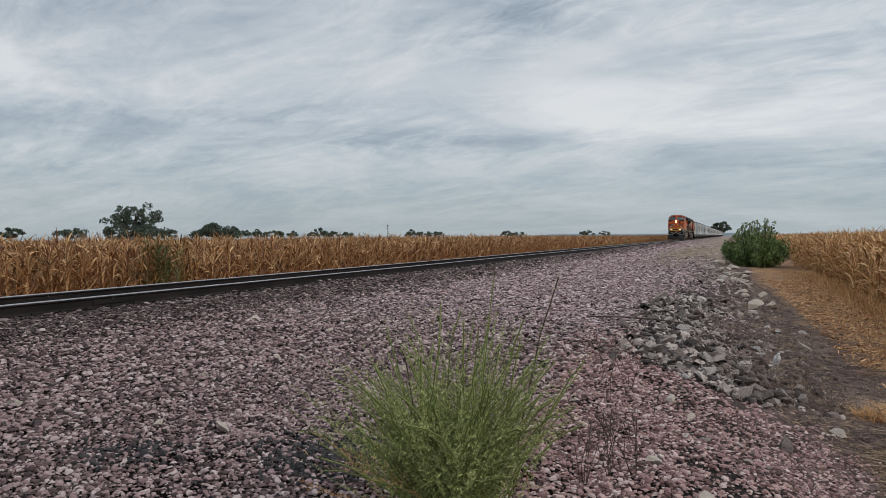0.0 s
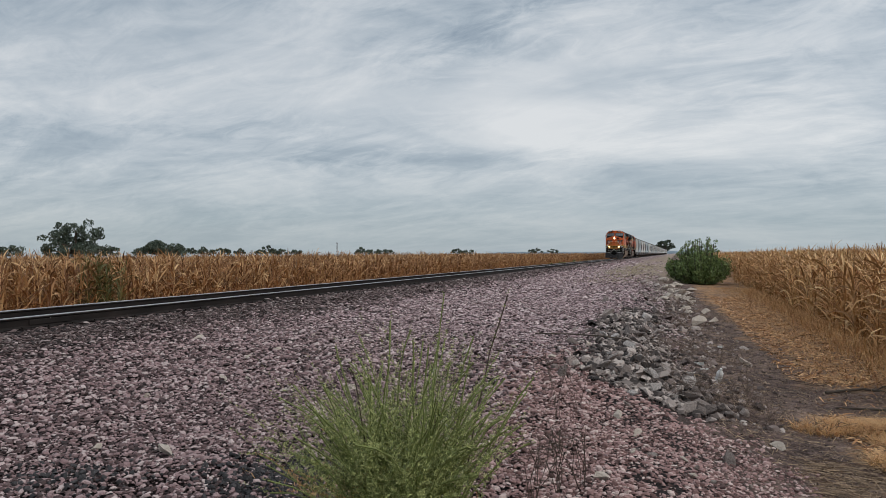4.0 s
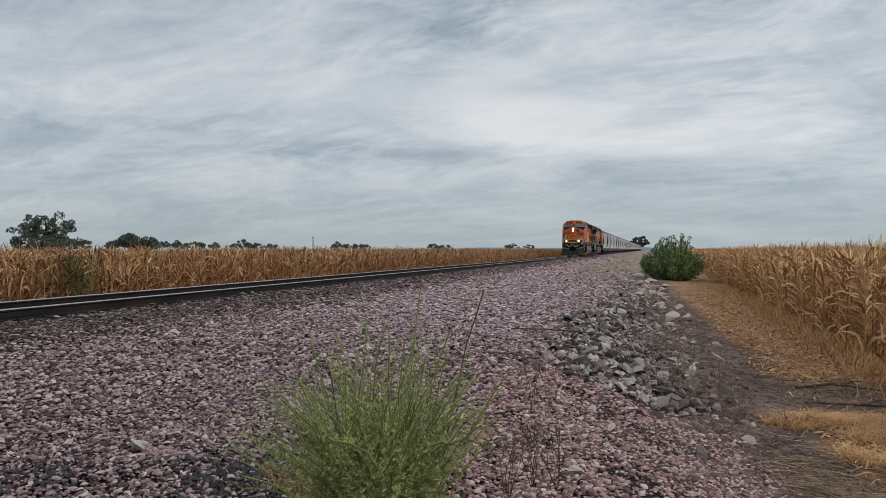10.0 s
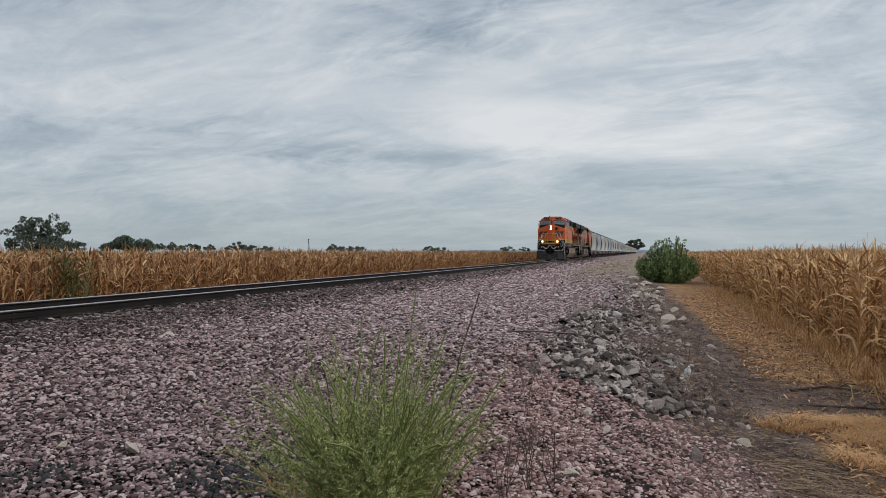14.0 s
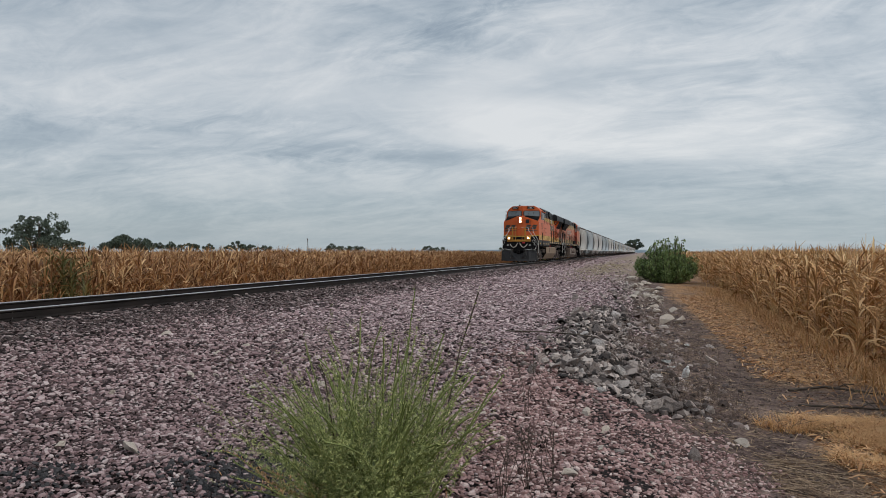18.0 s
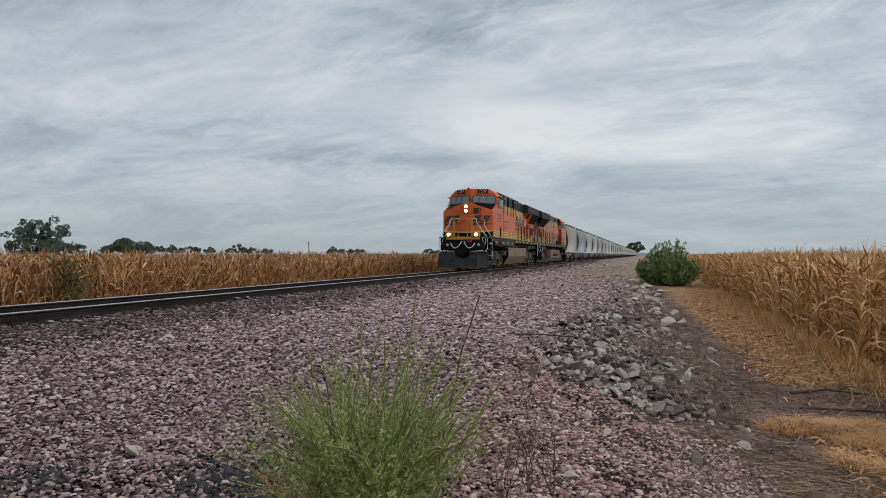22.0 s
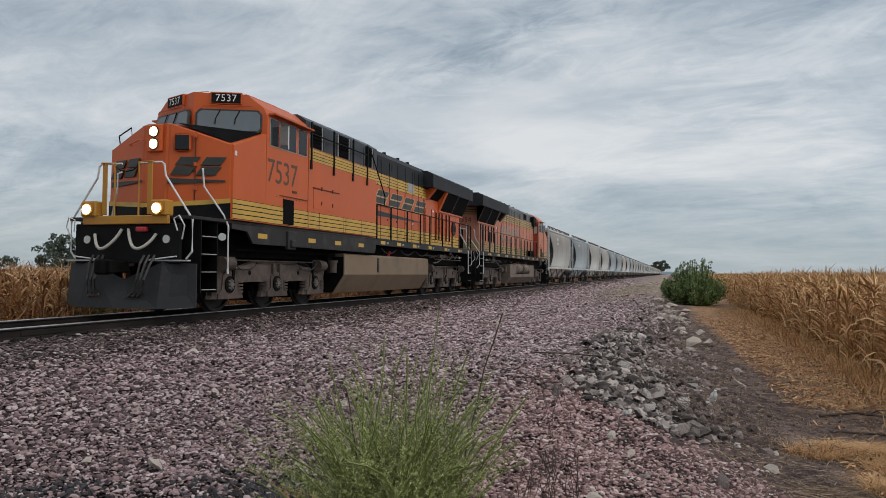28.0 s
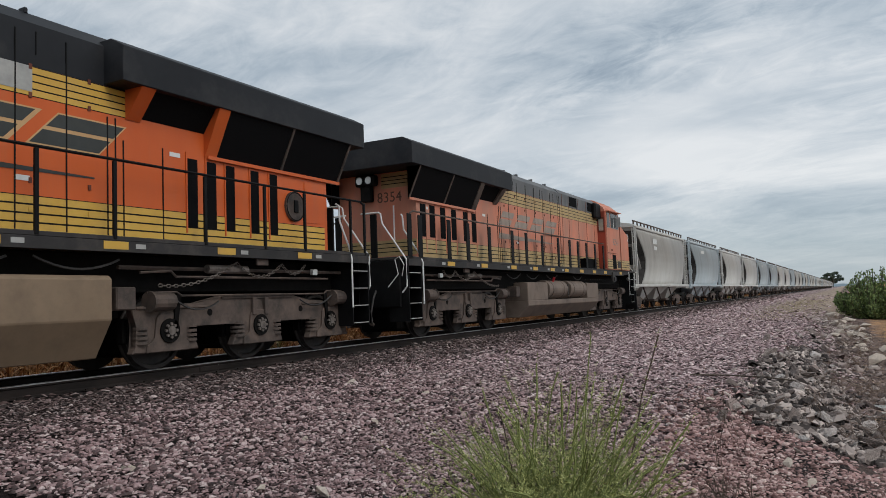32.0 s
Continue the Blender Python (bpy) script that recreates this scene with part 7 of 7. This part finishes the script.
def build_debris():
    """Clods, straw ends and chips strewn over the bare soil."""
    rng = np.random.default_rng(61)
    n = 9000
    y = 5 + 28 * rng.random(n) ** 1.5
    x = rng.uniform(0.3, 3.3, n) + 0.9 * bank(y) * (rng.random(n) < 0.5)
    keep = x > 0.75 + bank(y)
    x, y = x[keep], y[keep]
    s = np.clip(rng.lognormal(math.log(0.012), 0.5, len(x)), 0.005, 0.045)
    v, f = scatter(OCT_V, OCT_F, np.stack([x, y, ground_z(x, y) + s * 0.2], -1), turn_np(*rng.uniform(-1.5, 1.5, (3, len(x)))), np.stack([s, s * 0.9, s * 0.6], -1), 0.3, rng)
    tagged(mesh_np("soil_clods", v, f, CLOD), "brown clods and stone chips on bare soil", "soil clods", kind="stuff")
    n = 14000
    y = 5.5 + 30 * rng.random(n) ** 1.5
    x = rng.uniform(0.2, 4.2, n) - 0.4 * (y > 12) + np.interp(y, (7, 9), (1.0, 0.2))
    L = rng.uniform(0.05, 0.22, n)
    b = np.array([(-0.5, -0.5, 0), (0.5, -0.5, 0), (0.5, 0.5, 0.0), (-0.5, 0.5, 0.0)])
    v, f = scatter(b, np.array([(0, 1, 2, 3)]), np.stack([x, y, ground_z(x, y) + 0.012], -1), turn_np(rng.normal(0, 0.25, n), rng.normal(0, 0.12, n), rng.uniform(0, 6.283, n)), np.stack([L, np.full(n, 0.008), np.ones(n)], -1))
    tagged(mesh_np("straw_litter", v, f, STRAWBIT), "dead stalks and straw strewn over the soil", "straw litter", kind="stuff")
    n = 4500
    x, y = rng.uniform(1.15, 3.2, n), rng.uniform(4.6, 8.4, n)
    L = rng.uniform(0.10, 0.36, n)
    b = np.array([(-0.5, -0.5, 0), (0.5, -0.5, 0), (0.5, 0.5, 0.0), (-0.5, 0.5, 0.0)])
    v, f = scatter(b, np.array([(0, 1, 2, 3)]), np.stack([x, y, ground_z(x, y) + rng.uniform(0.008, 0.04, n)], -1), turn_np(rng.normal(0, 0.5, n), rng.normal(0, 0.12, n), rng.normal(-0.5, 0.55, n)), np.stack([L, np.full(n, 0.0055), np.ones(n)], -1))
    tagged(mesh_np("straw_litter", v, f, STRAWBIT), "flattened dead grass combed over the bank", "straw litter", kind="stuff")
    n = 26000
    y = 5 + 34 * rng.random(n) ** 1.5
    x = 5.6 - 3.6 * rng.random(n) ** 1.5 - 0.012 * y
    keep = ~((y > 10.9) & (y < 13.6) & (x < 4.7) & (rng.random(n) < 0.9))
    x, y = x[keep], y[keep]
    n = len(x)
    L = rng.uniform(0.05, 0.24, n)
    b = np.array([(-0.5, -0.3, 0), (0, -0.5, 0.10), (0.5, -0.1, 0), (0.5, 0.1, 0.0), (0, 0.5, 0.13), (-0.5, 0.3, 0.0)])
    v, f = scatter(b, np.array([(0, 1, 4, 5), (1, 2, 3, 4)]), np.stack([x, y, ground_z(x, y) + rng.uniform(0.0, 0.06, n)], -1), turn_np(rng.normal(0, 0.35, n), rng.normal(0, 0.22, n), rng.uniform(0, 6.283, n)), np.stack([L, rng.uniform(0.010, 0.032, n), L], -1))
    tagged(mesh_np("leaf_litter", v, f, LEAFBIT), "fallen dry corn leaves matted over the lane edge", "leaf litter", kind="stuff")


def build_chips():
    """Pebbles and broken stone lying thinly down the soil bank."""
    rng = np.random.default_rng(67)
    n = 2600
    y = 9.5 + 34 * rng.random(n) ** 1.5
    x = rng.normal(0.25, 0.65, n) - 0.016 * y
    q = np.clip(rng.lognormal(math.log(0.022), 0.55, n), 0.008, 0.10) * (1 + 0.02 * y)
    v, f = scatter(PEB_V, PEB_F, np.stack([x, y, ground_z(x, y) + q * 0.15], -1), turn_np(rng.normal(0, 0.4, n), rng.normal(0, 0.4, n), rng.uniform(0, 6.283, n)), np.stack([q * 1.3, q, q * 0.55], -1), 0.3, rng)
    tagged(mesh_np("bank_stones", v, f, CHIP), "pale and dark stones strewn down the soil bank", "stones", kind="stuff")


CHIP = mat("strewn_bank_stone", [(0.0425, 0.034, 0.0306), (0.17, 0.1275, 0.1148), (0.323, 0.255, 0.2295), (0.527, 0.459, 0.4165)], 12, 0.9, island=0.8, bump=0.4, bump_scale=60)
CLOD = mat("brown_soil_clod", [(0.06, 0.042, 0.034), (0.17, 0.125, 0.10), (0.30, 0.25, 0.22)], 20, 0.95, island=0.7)
LEAFBIT = mat("fallen_corn_leaf", [(0.117, 0.0559, 0.026), (0.52, 0.26, 0.117), (0.9, 0.585, 0.312)], 6, 0.85, island=0.8)
STRAWBIT = mat("weathered_straw", [(0.08, 0.053, 0.04), (0.27, 0.18, 0.115), (0.50, 0.36, 0.23)], 6, 0.9, island=0.8)
build_debris()
build_chips()


# ---- rubble, litter, dead stalks ----
def rock(rng, size, flat=0.6):
    """A broken block: a cut-down hull of random points."""
    bm = bmesh.new()
    for _ in range(11):
        d = Vector(rng.normal(0, 1, 3)).normalized()
        q = max(abs(d.x), abs(d.y), abs(d.z))
        bm.verts.new(Vector((d.x, d.y * rng.uniform(0.65, 1), d.z * flat)) * size * (0.55 + 0.45 / q * 0.8) * rng.uniform(0.85, 1.05))
    r = bmesh.ops.convex_hull(bm, input=bm.verts[:])
    loose = [v for v in bm.verts if not v.link_faces]
    bmesh.ops.delete(bm, geom=loose, context="VERTS")
    return bm


PALE_STONE = mat("pale_loose_stone", [(0.46, 0.395, 0.335), (0.64, 0.555, 0.475)], 9, 0.9, bump=0.5, bump_scale=40, dirt=(0.25, 0.215, 0.19), dirt_scale=5, dirt_range=(0.55, 0.85))
# darkest stop near black, so chips also stand for shade between blocks
LIME_CHIP = mat("grey_limestone_chip", [(0.02129, 0.01664, 0.01531), (0.1355, 0.1082, 0.09825), (0.6, 0.5086, 0.4595)], 9, 0.9, island=0.85)


def build_rubble():
    rng = np.random.default_rng(41)
    shapes = []
    for k in range(14):
        bm = rock(rng, 1.0, rng.uniform(0.3, 0.75))
        me = bpy.data.meshes.new("rubble_block")
        bm.to_mesh(me)
        bm.free()
        me.materials.append(LIME)
        shapes.append(me)
    pale = []
    for me in shapes:
        me = me.copy()
        me.materials[0] = PALE_STONE
        pale.append(me)

    def put(x, y, s, name="rubble_block", sink=0.05, label="", grp="broken limestone blocks", lift=0.0):
        o = new(name, (shapes if name == "rubble_block" else pale)[int(rng.integers(0, 14))])
        o.matrix_basis = Matrix.Translation((x, y, zz(x, y) + s * (0.45 - sink) + lift)) @ pose(0, 0, 0, *(rng.uniform(-38, 38, 2)), rng.uniform(0, 360)) @ Matrix.Diagonal((s, s * rng.uniform(0.7, 1), s * rng.uniform(0.6, 0.95), 1))
        return tagged(o, label or "broken pale grey limestone block on the gravel bank", "rubble", grp)

    # the larger blocks of the heap: place and half size
    for x, y, q in ((-1.27, 9.9, 0.11), (-0.91, 10.1, 0.12), (-0.88, 10.75, 0.14), (-1.09, 9.7, 0.09), (-1.36, 9.3, 0.09), (-1.27, 13.8, 0.13), (-1.57, 14.0, 0.12), (-1.29, 17.2, 0.13), (-0.71, 19.4, 0.2), (-0.9, 15.0, 0.16), (-0.66, 16.3, 0.14), (-0.35, 16.7, 0.15), (-0.75, 13.2, 0.15), (-0.49, 11.5, 0.10),
                    (-0.65, 10.2, 0.09), (-0.25, 9.6, 0.13), (-0.2, 10.8, 0.13), (0.12, 11.1, 0.11), (0.04, 10.2, 0.10), (0.22, 10.5, 0.09), (0.37, 10.7, 0.08), (0.12, 9.1, 0.12), (0.35, 9.3, 0.12), (0.54, 9.8, 0.11), (0.59, 9.5, 0.09), (0.78, 9.9, 0.10)):
        put(x, y, q * 1.12, lift=0.05, label="large pale block on the rubble heap")
    for k in range(250):
        y = 9.1 + 11.8 * rng.random() ** 1.4
        x = float(np.interp(y, HEAP_Y, HEAP_X)) + float(np.interp(y, HEAP_Y, HEAP_W)) * rng.uniform(-0.95, 0.95)
        put(x, y, float(np.clip(rng.lognormal(math.log(0.062), 0.5), 0.025, 0.18)), lift=-0.02 + 0.06 * rng.random())
    for k in range(30):  # strays round the heap
        y = rng.uniform(6.0, 16)
        x = float(np.interp(y, (6, 8.4, 11.5, 16), (0.2, -0.3, -1.0, -1.2))) + rng.normal(0, 0.55)
        put(x, y, float(np.clip(rng.lognormal(math.log(0.05), 0.4), 0.03, 0.12)), label="small pale limestone block strayed from the heap")
    for k in range(45):  # trail towards the shrub
        y = rng.uniform(14, 42)
        put(-0.6 - 0.008 * y + rng.normal(0, 0.6), y, float(np.clip(rng.lognormal(math.log(0.12), 0.45), 0.05, 0.3)), label="scattered pale limestone block on the soil bank")
    for x, y, s in ((-0.44, 43.4, 0.5), (-0.8, 50, 0.55), (0.78, 43.6, 0.4), (-0.33, 32.3, 0.36), (0.38, 34.7, 0.34), (0.38, 26.3, 0.22), (0.0, 47, 0.5), (-0.45, 40, 0.42), (0.12, 38.8, 0.46), (-0.25, 37.6, 0.40), (0.5, 37.9, 0.34), (0.05, 35.2, 0.34), (0.65, 35.6, 0.3), (0.0, 32.6, 0.30), (0.55, 32, 0.22), (-0.5, 31, 0.26), (0.35, 29, 0.22), (-0.9, 33.5, 0.26), (0.1, 26.5, 0.2), (-0.1, 40.6, 0.36), (0.45, 39.6, 0.38), (-0.6, 38.4, 0.32), (0.25, 36.4, 0.30), (-0.35, 35.0, 0.24), (0.3, 30.4, 0.24), (-0.15, 28, 0.2), (0.6, 33.6, 0.26)):
        o = put(x, y, s, "stone_slab", 0.3, "flat pale stone slab near the shrub", "stone slabs")
        o.matrix_basis = Matrix.Translation((x, y, zz(x, y) + 0.2 * s)) @ pose(0, 0, 0, rng.uniform(-9, 9), rng.uniform(-9, 9), rng.uniform(0, 360)) @ Matrix.Diagonal((s, s * 0.8, s * 0.8, 1))
    for x, y, s in ((0.57, 22.8, 0.34), (1.02, 23.6, 0.30), (0.98, 27.9, 0.26), (-0.57, 7.54, 0.08), (1.01, 8.54, 0.10), (-0.50, 5.15, 0.075), (-3.55, 4.62, 0.10), (-7.3, 10.3, 0.11), (1.25, 15.5, 0.16), (0.05, 6.4, 0.07), (-0.35, 6.9, 0.08)):
        put(x, y, s, "loose_stone", 0.15, "single pale rounded stone lying loose", "loose stones")
    n = 5600
    t = rng.random(n) ** 1.4
    y = 9.0 + 13 * t
    x = np.interp(y, HEAP_Y, HEAP_X) + np.interp(y, HEAP_Y, HEAP_W) * rng.normal(0, 0.5, n)
    q = np.clip(rng.lognormal(math.log(0.027), 0.5, n), 0.010, 0.09)
    v, f = scatter(PEB_V, PEB_F, np.stack([x, y, ground_z(x, y) + 0.015 + q * rng.uniform(-0.2, 0.9, n)], -1), turn_np(*rng.uniform(-0.9, 0.9, (2, n)), rng.uniform(0, 6.283, n)), np.stack([q * 1.25, q * rng.uniform(0.6, 1.0, n), q * rng.uniform(0.3, 0.7, n)], -1), 0.34, rng)
    tagged(mesh_np("rubble_chips", v, f, LIME_CHIP), "grey limestone chips filling the rubble heap", "rubble chips", kind="stuff")
    for k in range(40):
        y = rng.uniform(4, 14)
        put(rng.uniform(-6, 0.2), y, rng.uniform(0.05, 0.075), "loose_stone", 0.15, "pale stone larger than the ballast around it", "loose stones")


build_rubble()


def build_cinders():
    rng = np.random.default_rng(43)
    n = 1500
    x = np.concatenate([rng.normal(-2.35, 0.34, 1300), rng.normal(-3.9, 0.3, 200)])
    y = np.concatenate([rng.normal(4.55, 0.26, 1300), rng.normal(4.0, 0.2, 200)])
    s = rng.uniform(0.010, 0.024, n)
    v, f = scatter(PEB_V, PEB_F, np.stack([x, y, ground_z(x, y) + s * 0.3 + 0.006], -1), turn_np(*rng.uniform(-1, 1, (3, n))), np.stack([s, s * 0.9, s * 0.7], -1), 0.3, rng)
    ob = mesh_np("cinders", v, f, CINDER)
    tagged(ob, "patch of blue-black cinders on the ballast", "cinders", kind="stuff")


CINDER = mat("blue_black_cinder", [(0.014, 0.014, 0.016), (0.065, 0.06, 0.062)], 20, 0.85, island=0.8)
build_cinders()


def dead_weed(x, y, h, spread, n, seed, label):
    rng = np.random.default_rng(seed)
    g = thing("dead_weed", label, "dead weed", "dead weeds on the bank", Matrix.Translation((x, y, zz(x, y))))
    for k in range(n):
        a, r = rng.uniform(0, 6.283), spread * rng.random()
        p = [(0.02 * math.cos(a), 0.02 * math.sin(a), -0.02)]
        for t in (0.35, 0.7, 1.0):
            p.append((r * t * math.cos(a) + rng.normal(0, 0.02), r * t * math.sin(a) + rng.normal(0, 0.02), h * t * rng.uniform(0.8, 1)))
        stalk = part("stalk", tube(p, 0.0028, 4), DEADWEED, g)
        for _ in range(5):
            q = Vector(p[2]).lerp(Vector(p[3]), rng.random())
            part("twig", tube([q, q + Vector((rng.normal(0, 0.09), rng.normal(0, 0.09), rng.uniform(0.0, 0.12)))], 0.0016, 3), DEADWEED, stalk)
    return g


rw = np.random.default_rng(51)
for x, y, h in ((-1.05, 6.9, 0.66), (-0.95, 7.6, 0.4), (-0.72, 4.75, 0.40), (-0.60, 4.95, 0.36), (-0.85, 4.55, 0.34)):
    dead_weed(x, y, h, h * 0.5, 3 if y > 6 else 6, int(x * 50 + 900), "bare dark dead weed stalk on the gravel")


def dead_thicket():
    """Wiry brown dead weeds, too tangled to tell apart, down the bank."""
    V, F, off = [], [], 0
    n = 0
    for k in range(120):
        y = 9.8 + 41 * rw.random() ** 1.7
        cx = 0.85 - 0.024 * y + rw.normal(0, 0.5)
        if abs(cx - 0.55) < 0.5 and 11.2 < y < 13.6:  # open ground round the litter
            continue
        h, sp = rw.uniform(0.12, 0.50), rw.uniform(0.2, 0.5)
        for j in range(6):
            a, r = rw.uniform(0, 6.283), sp * rw.random()
            x0, y0 = cx + rw.normal(0, 0.05), y + rw.normal(0, 0.05)
            p = [np.array((x0, y0, zz(x0, y0) - 0.02))]
            for t in (0.4, 0.75, 1.0):
                p.append(p[0] + np.array((r * t * math.cos(a) + rw.normal(0, 0.03), r * t * math.sin(a) + rw.normal(0, 0.03), h * t * rw.uniform(0.7, 1.05))))
            lines = [(p[0], p[1]), (p[1], p[2]), (p[2], p[3])]
            for _ in range(4):
                q = p[1] + (p[3] - p[1]) * rw.random()
                lines.append((q, q + np.array((rw.normal(0, 0.08), rw.normal(0, 0.08), rw.uniform(-0.02, 0.10)))))
            for u, w in lines:
                d = w - u
                s1 = np.cross(d, (0.3, 0.9, 0.2))
                s1 = s1 / (np.linalg.norm(s1) + 1e-9) * 0.0026
                s2 = np.cross(d, s1)
                s2 = s2 / (np.linalg.norm(s2) + 1e-9) * 0.0026
                V.extend([u + s1, u - s1 * 0.5 + s2, u - s1 * 0.5 - s2, w + s1 * 0.6, w - s1 * 0.3 + s2 * 0.6, w - s1 * 0.3 - s2 * 0.6])
                F.extend([(n, n + 1, n + 4, n + 3), (n + 1, n + 2, n + 5, n + 4), (n + 2, n, n + 3, n + 5)])
                n += 6
    ob = mesh_np("dead_weeds", np.array(V), np.array(F), THICKET)
    tagged(ob, "tangle of wiry brown dead weeds on the soil bank", "dead weeds", kind="stuff")


dead_thicket()


def branch(pts, r, label):
    g = thing("fallen_branch", label, "branch")
    part("limb", tube(pts, r, 6), BARK, g)
    a, b = Vector(pts[1]), Vector(pts[2])
    part("twig", tube([a.lerp(b, 0.3), a.lerp(b, 0.3) + Vector((0.15, 0.1, 0.06)), a.lerp(b, 0.3) + Vector((0.28, 0.12, 0.05))], r * 0.5, 5), BARK, g)
    part("twig", tube([a.lerp(b, 0.7), a.lerp(b, 0.7) + Vector((-0.12, 0.14, 0.08))], r * 0.45, 5), BARK, g)


def on_ground(pts, up):
    return [(x, y, zz(x, y) + up) for x, y in pts]


branch(on_ground(((-2.4, 13.2), (-1.8, 13.35), (-1.2, 13.3), (-0.8, 13.5)), 0.12), 0.013, "dead branch lying across the rubble")
branch(on_ground(((2.2, 12.9), (2.8, 13.3), (3.3, 12.9), (3.9, 12.8)), 0.03), 0.02, "dead branch lying in the lane")
branch(on_ground(((2.1, 11.6), (2.7, 11.5), (3.3, 11.7), (3.9, 11.6)), 0.02), 0.015, "dead branch lying in the lane")


def build_litter():
    x, y = 0.63, 12.9
    g = thing("plastic_bottle", "white plastic bottle lying on the bank", "bottle", at=Matrix.Translation((x, y, zz(x, y) + 0.02)) @ pose(0, 0, 0, 24, 8, 10))
    prof = [(0.0, 0.048), (0.02, 0.055), (0.15, 0.055), (0.19, 0.03), (0.205, 0.018)]
    part("body", loft([[(r * math.cos(k * math.tau / 14), r * math.sin(k * math.tau / 14), z) for k in range(14)] for z, r in prof]), PLASTIC, g)
    part("cap", cyl((0, 0, 0.2), (0, 0, 0.23), 0.021, 12), PLASTIC, g)
    part("label_band", cyl((0, 0, 0.06), (0, 0, 0.075), 0.0565, 14), PLASTIC, g)
    for k, (x, y, s) in enumerate(((0.35, 14.1, 0.20), (0.45, 13.75, 0.15), (0.9, 17.5, 0.15))):
        r = np.random.default_rng(90 + k)
        bm = bmesh.new()
        n = 6
        vs = [[bm.verts.new((s * (i / n - 0.5), s * 0.7 * (j / n - 0.5), 0.05 + s * 0.25 * r.random())) for j in range(n + 1)] for i in range(n + 1)]
        for i in range(n):
            for j in range(n):
                bm.faces.new((vs[i][j], vs[i + 1][j], vs[i + 1][j + 1], vs[i][j + 1]))
        bmesh.ops.solidify(bm, geom=bm.faces[:], thickness=0.003)
        ob = part("crumpled_wrapper", bm, PLASTIC)
        ob.matrix_basis = pose(x, y, zz(x, y) - 0.03, 0, 0, 40 * k)
        tagged(ob, "crumpled white wrapper caught on the bank", "litter", "litter")


PLASTIC = mat("white_litter_plastic", [(0.62, 0.62, 0.60), (0.78, 0.78, 0.76)], 12, 0.4)
build_litter()


def motions():
    for ob, off in TRAIN:
        walk(ob, [(t, pose(TRACK_X, y + off, 0, 0, 0, ob["turn"])) for t, y in NOSE])
    # wheels roll without slipping, up to a tenth of a second from row to row
    ts, ys = np.array([t for t, _ in NOSE]), np.array([y for _, y in NOSE])
    for ob, r, y in KEYED_WHEELS:
        sign = -1 if ob.parent["turn"] == 180 else 1
        rows = []
        for k in range(321):
            t = k / 10
            way = ys[0] - float(np.interp(t, ts, ys))
            rows.append((t, pose(0, y, r + RAIL_Z, sign * math.degrees(way / r) % 360, 0, 0)))
        walk(ob, rows)


motions()
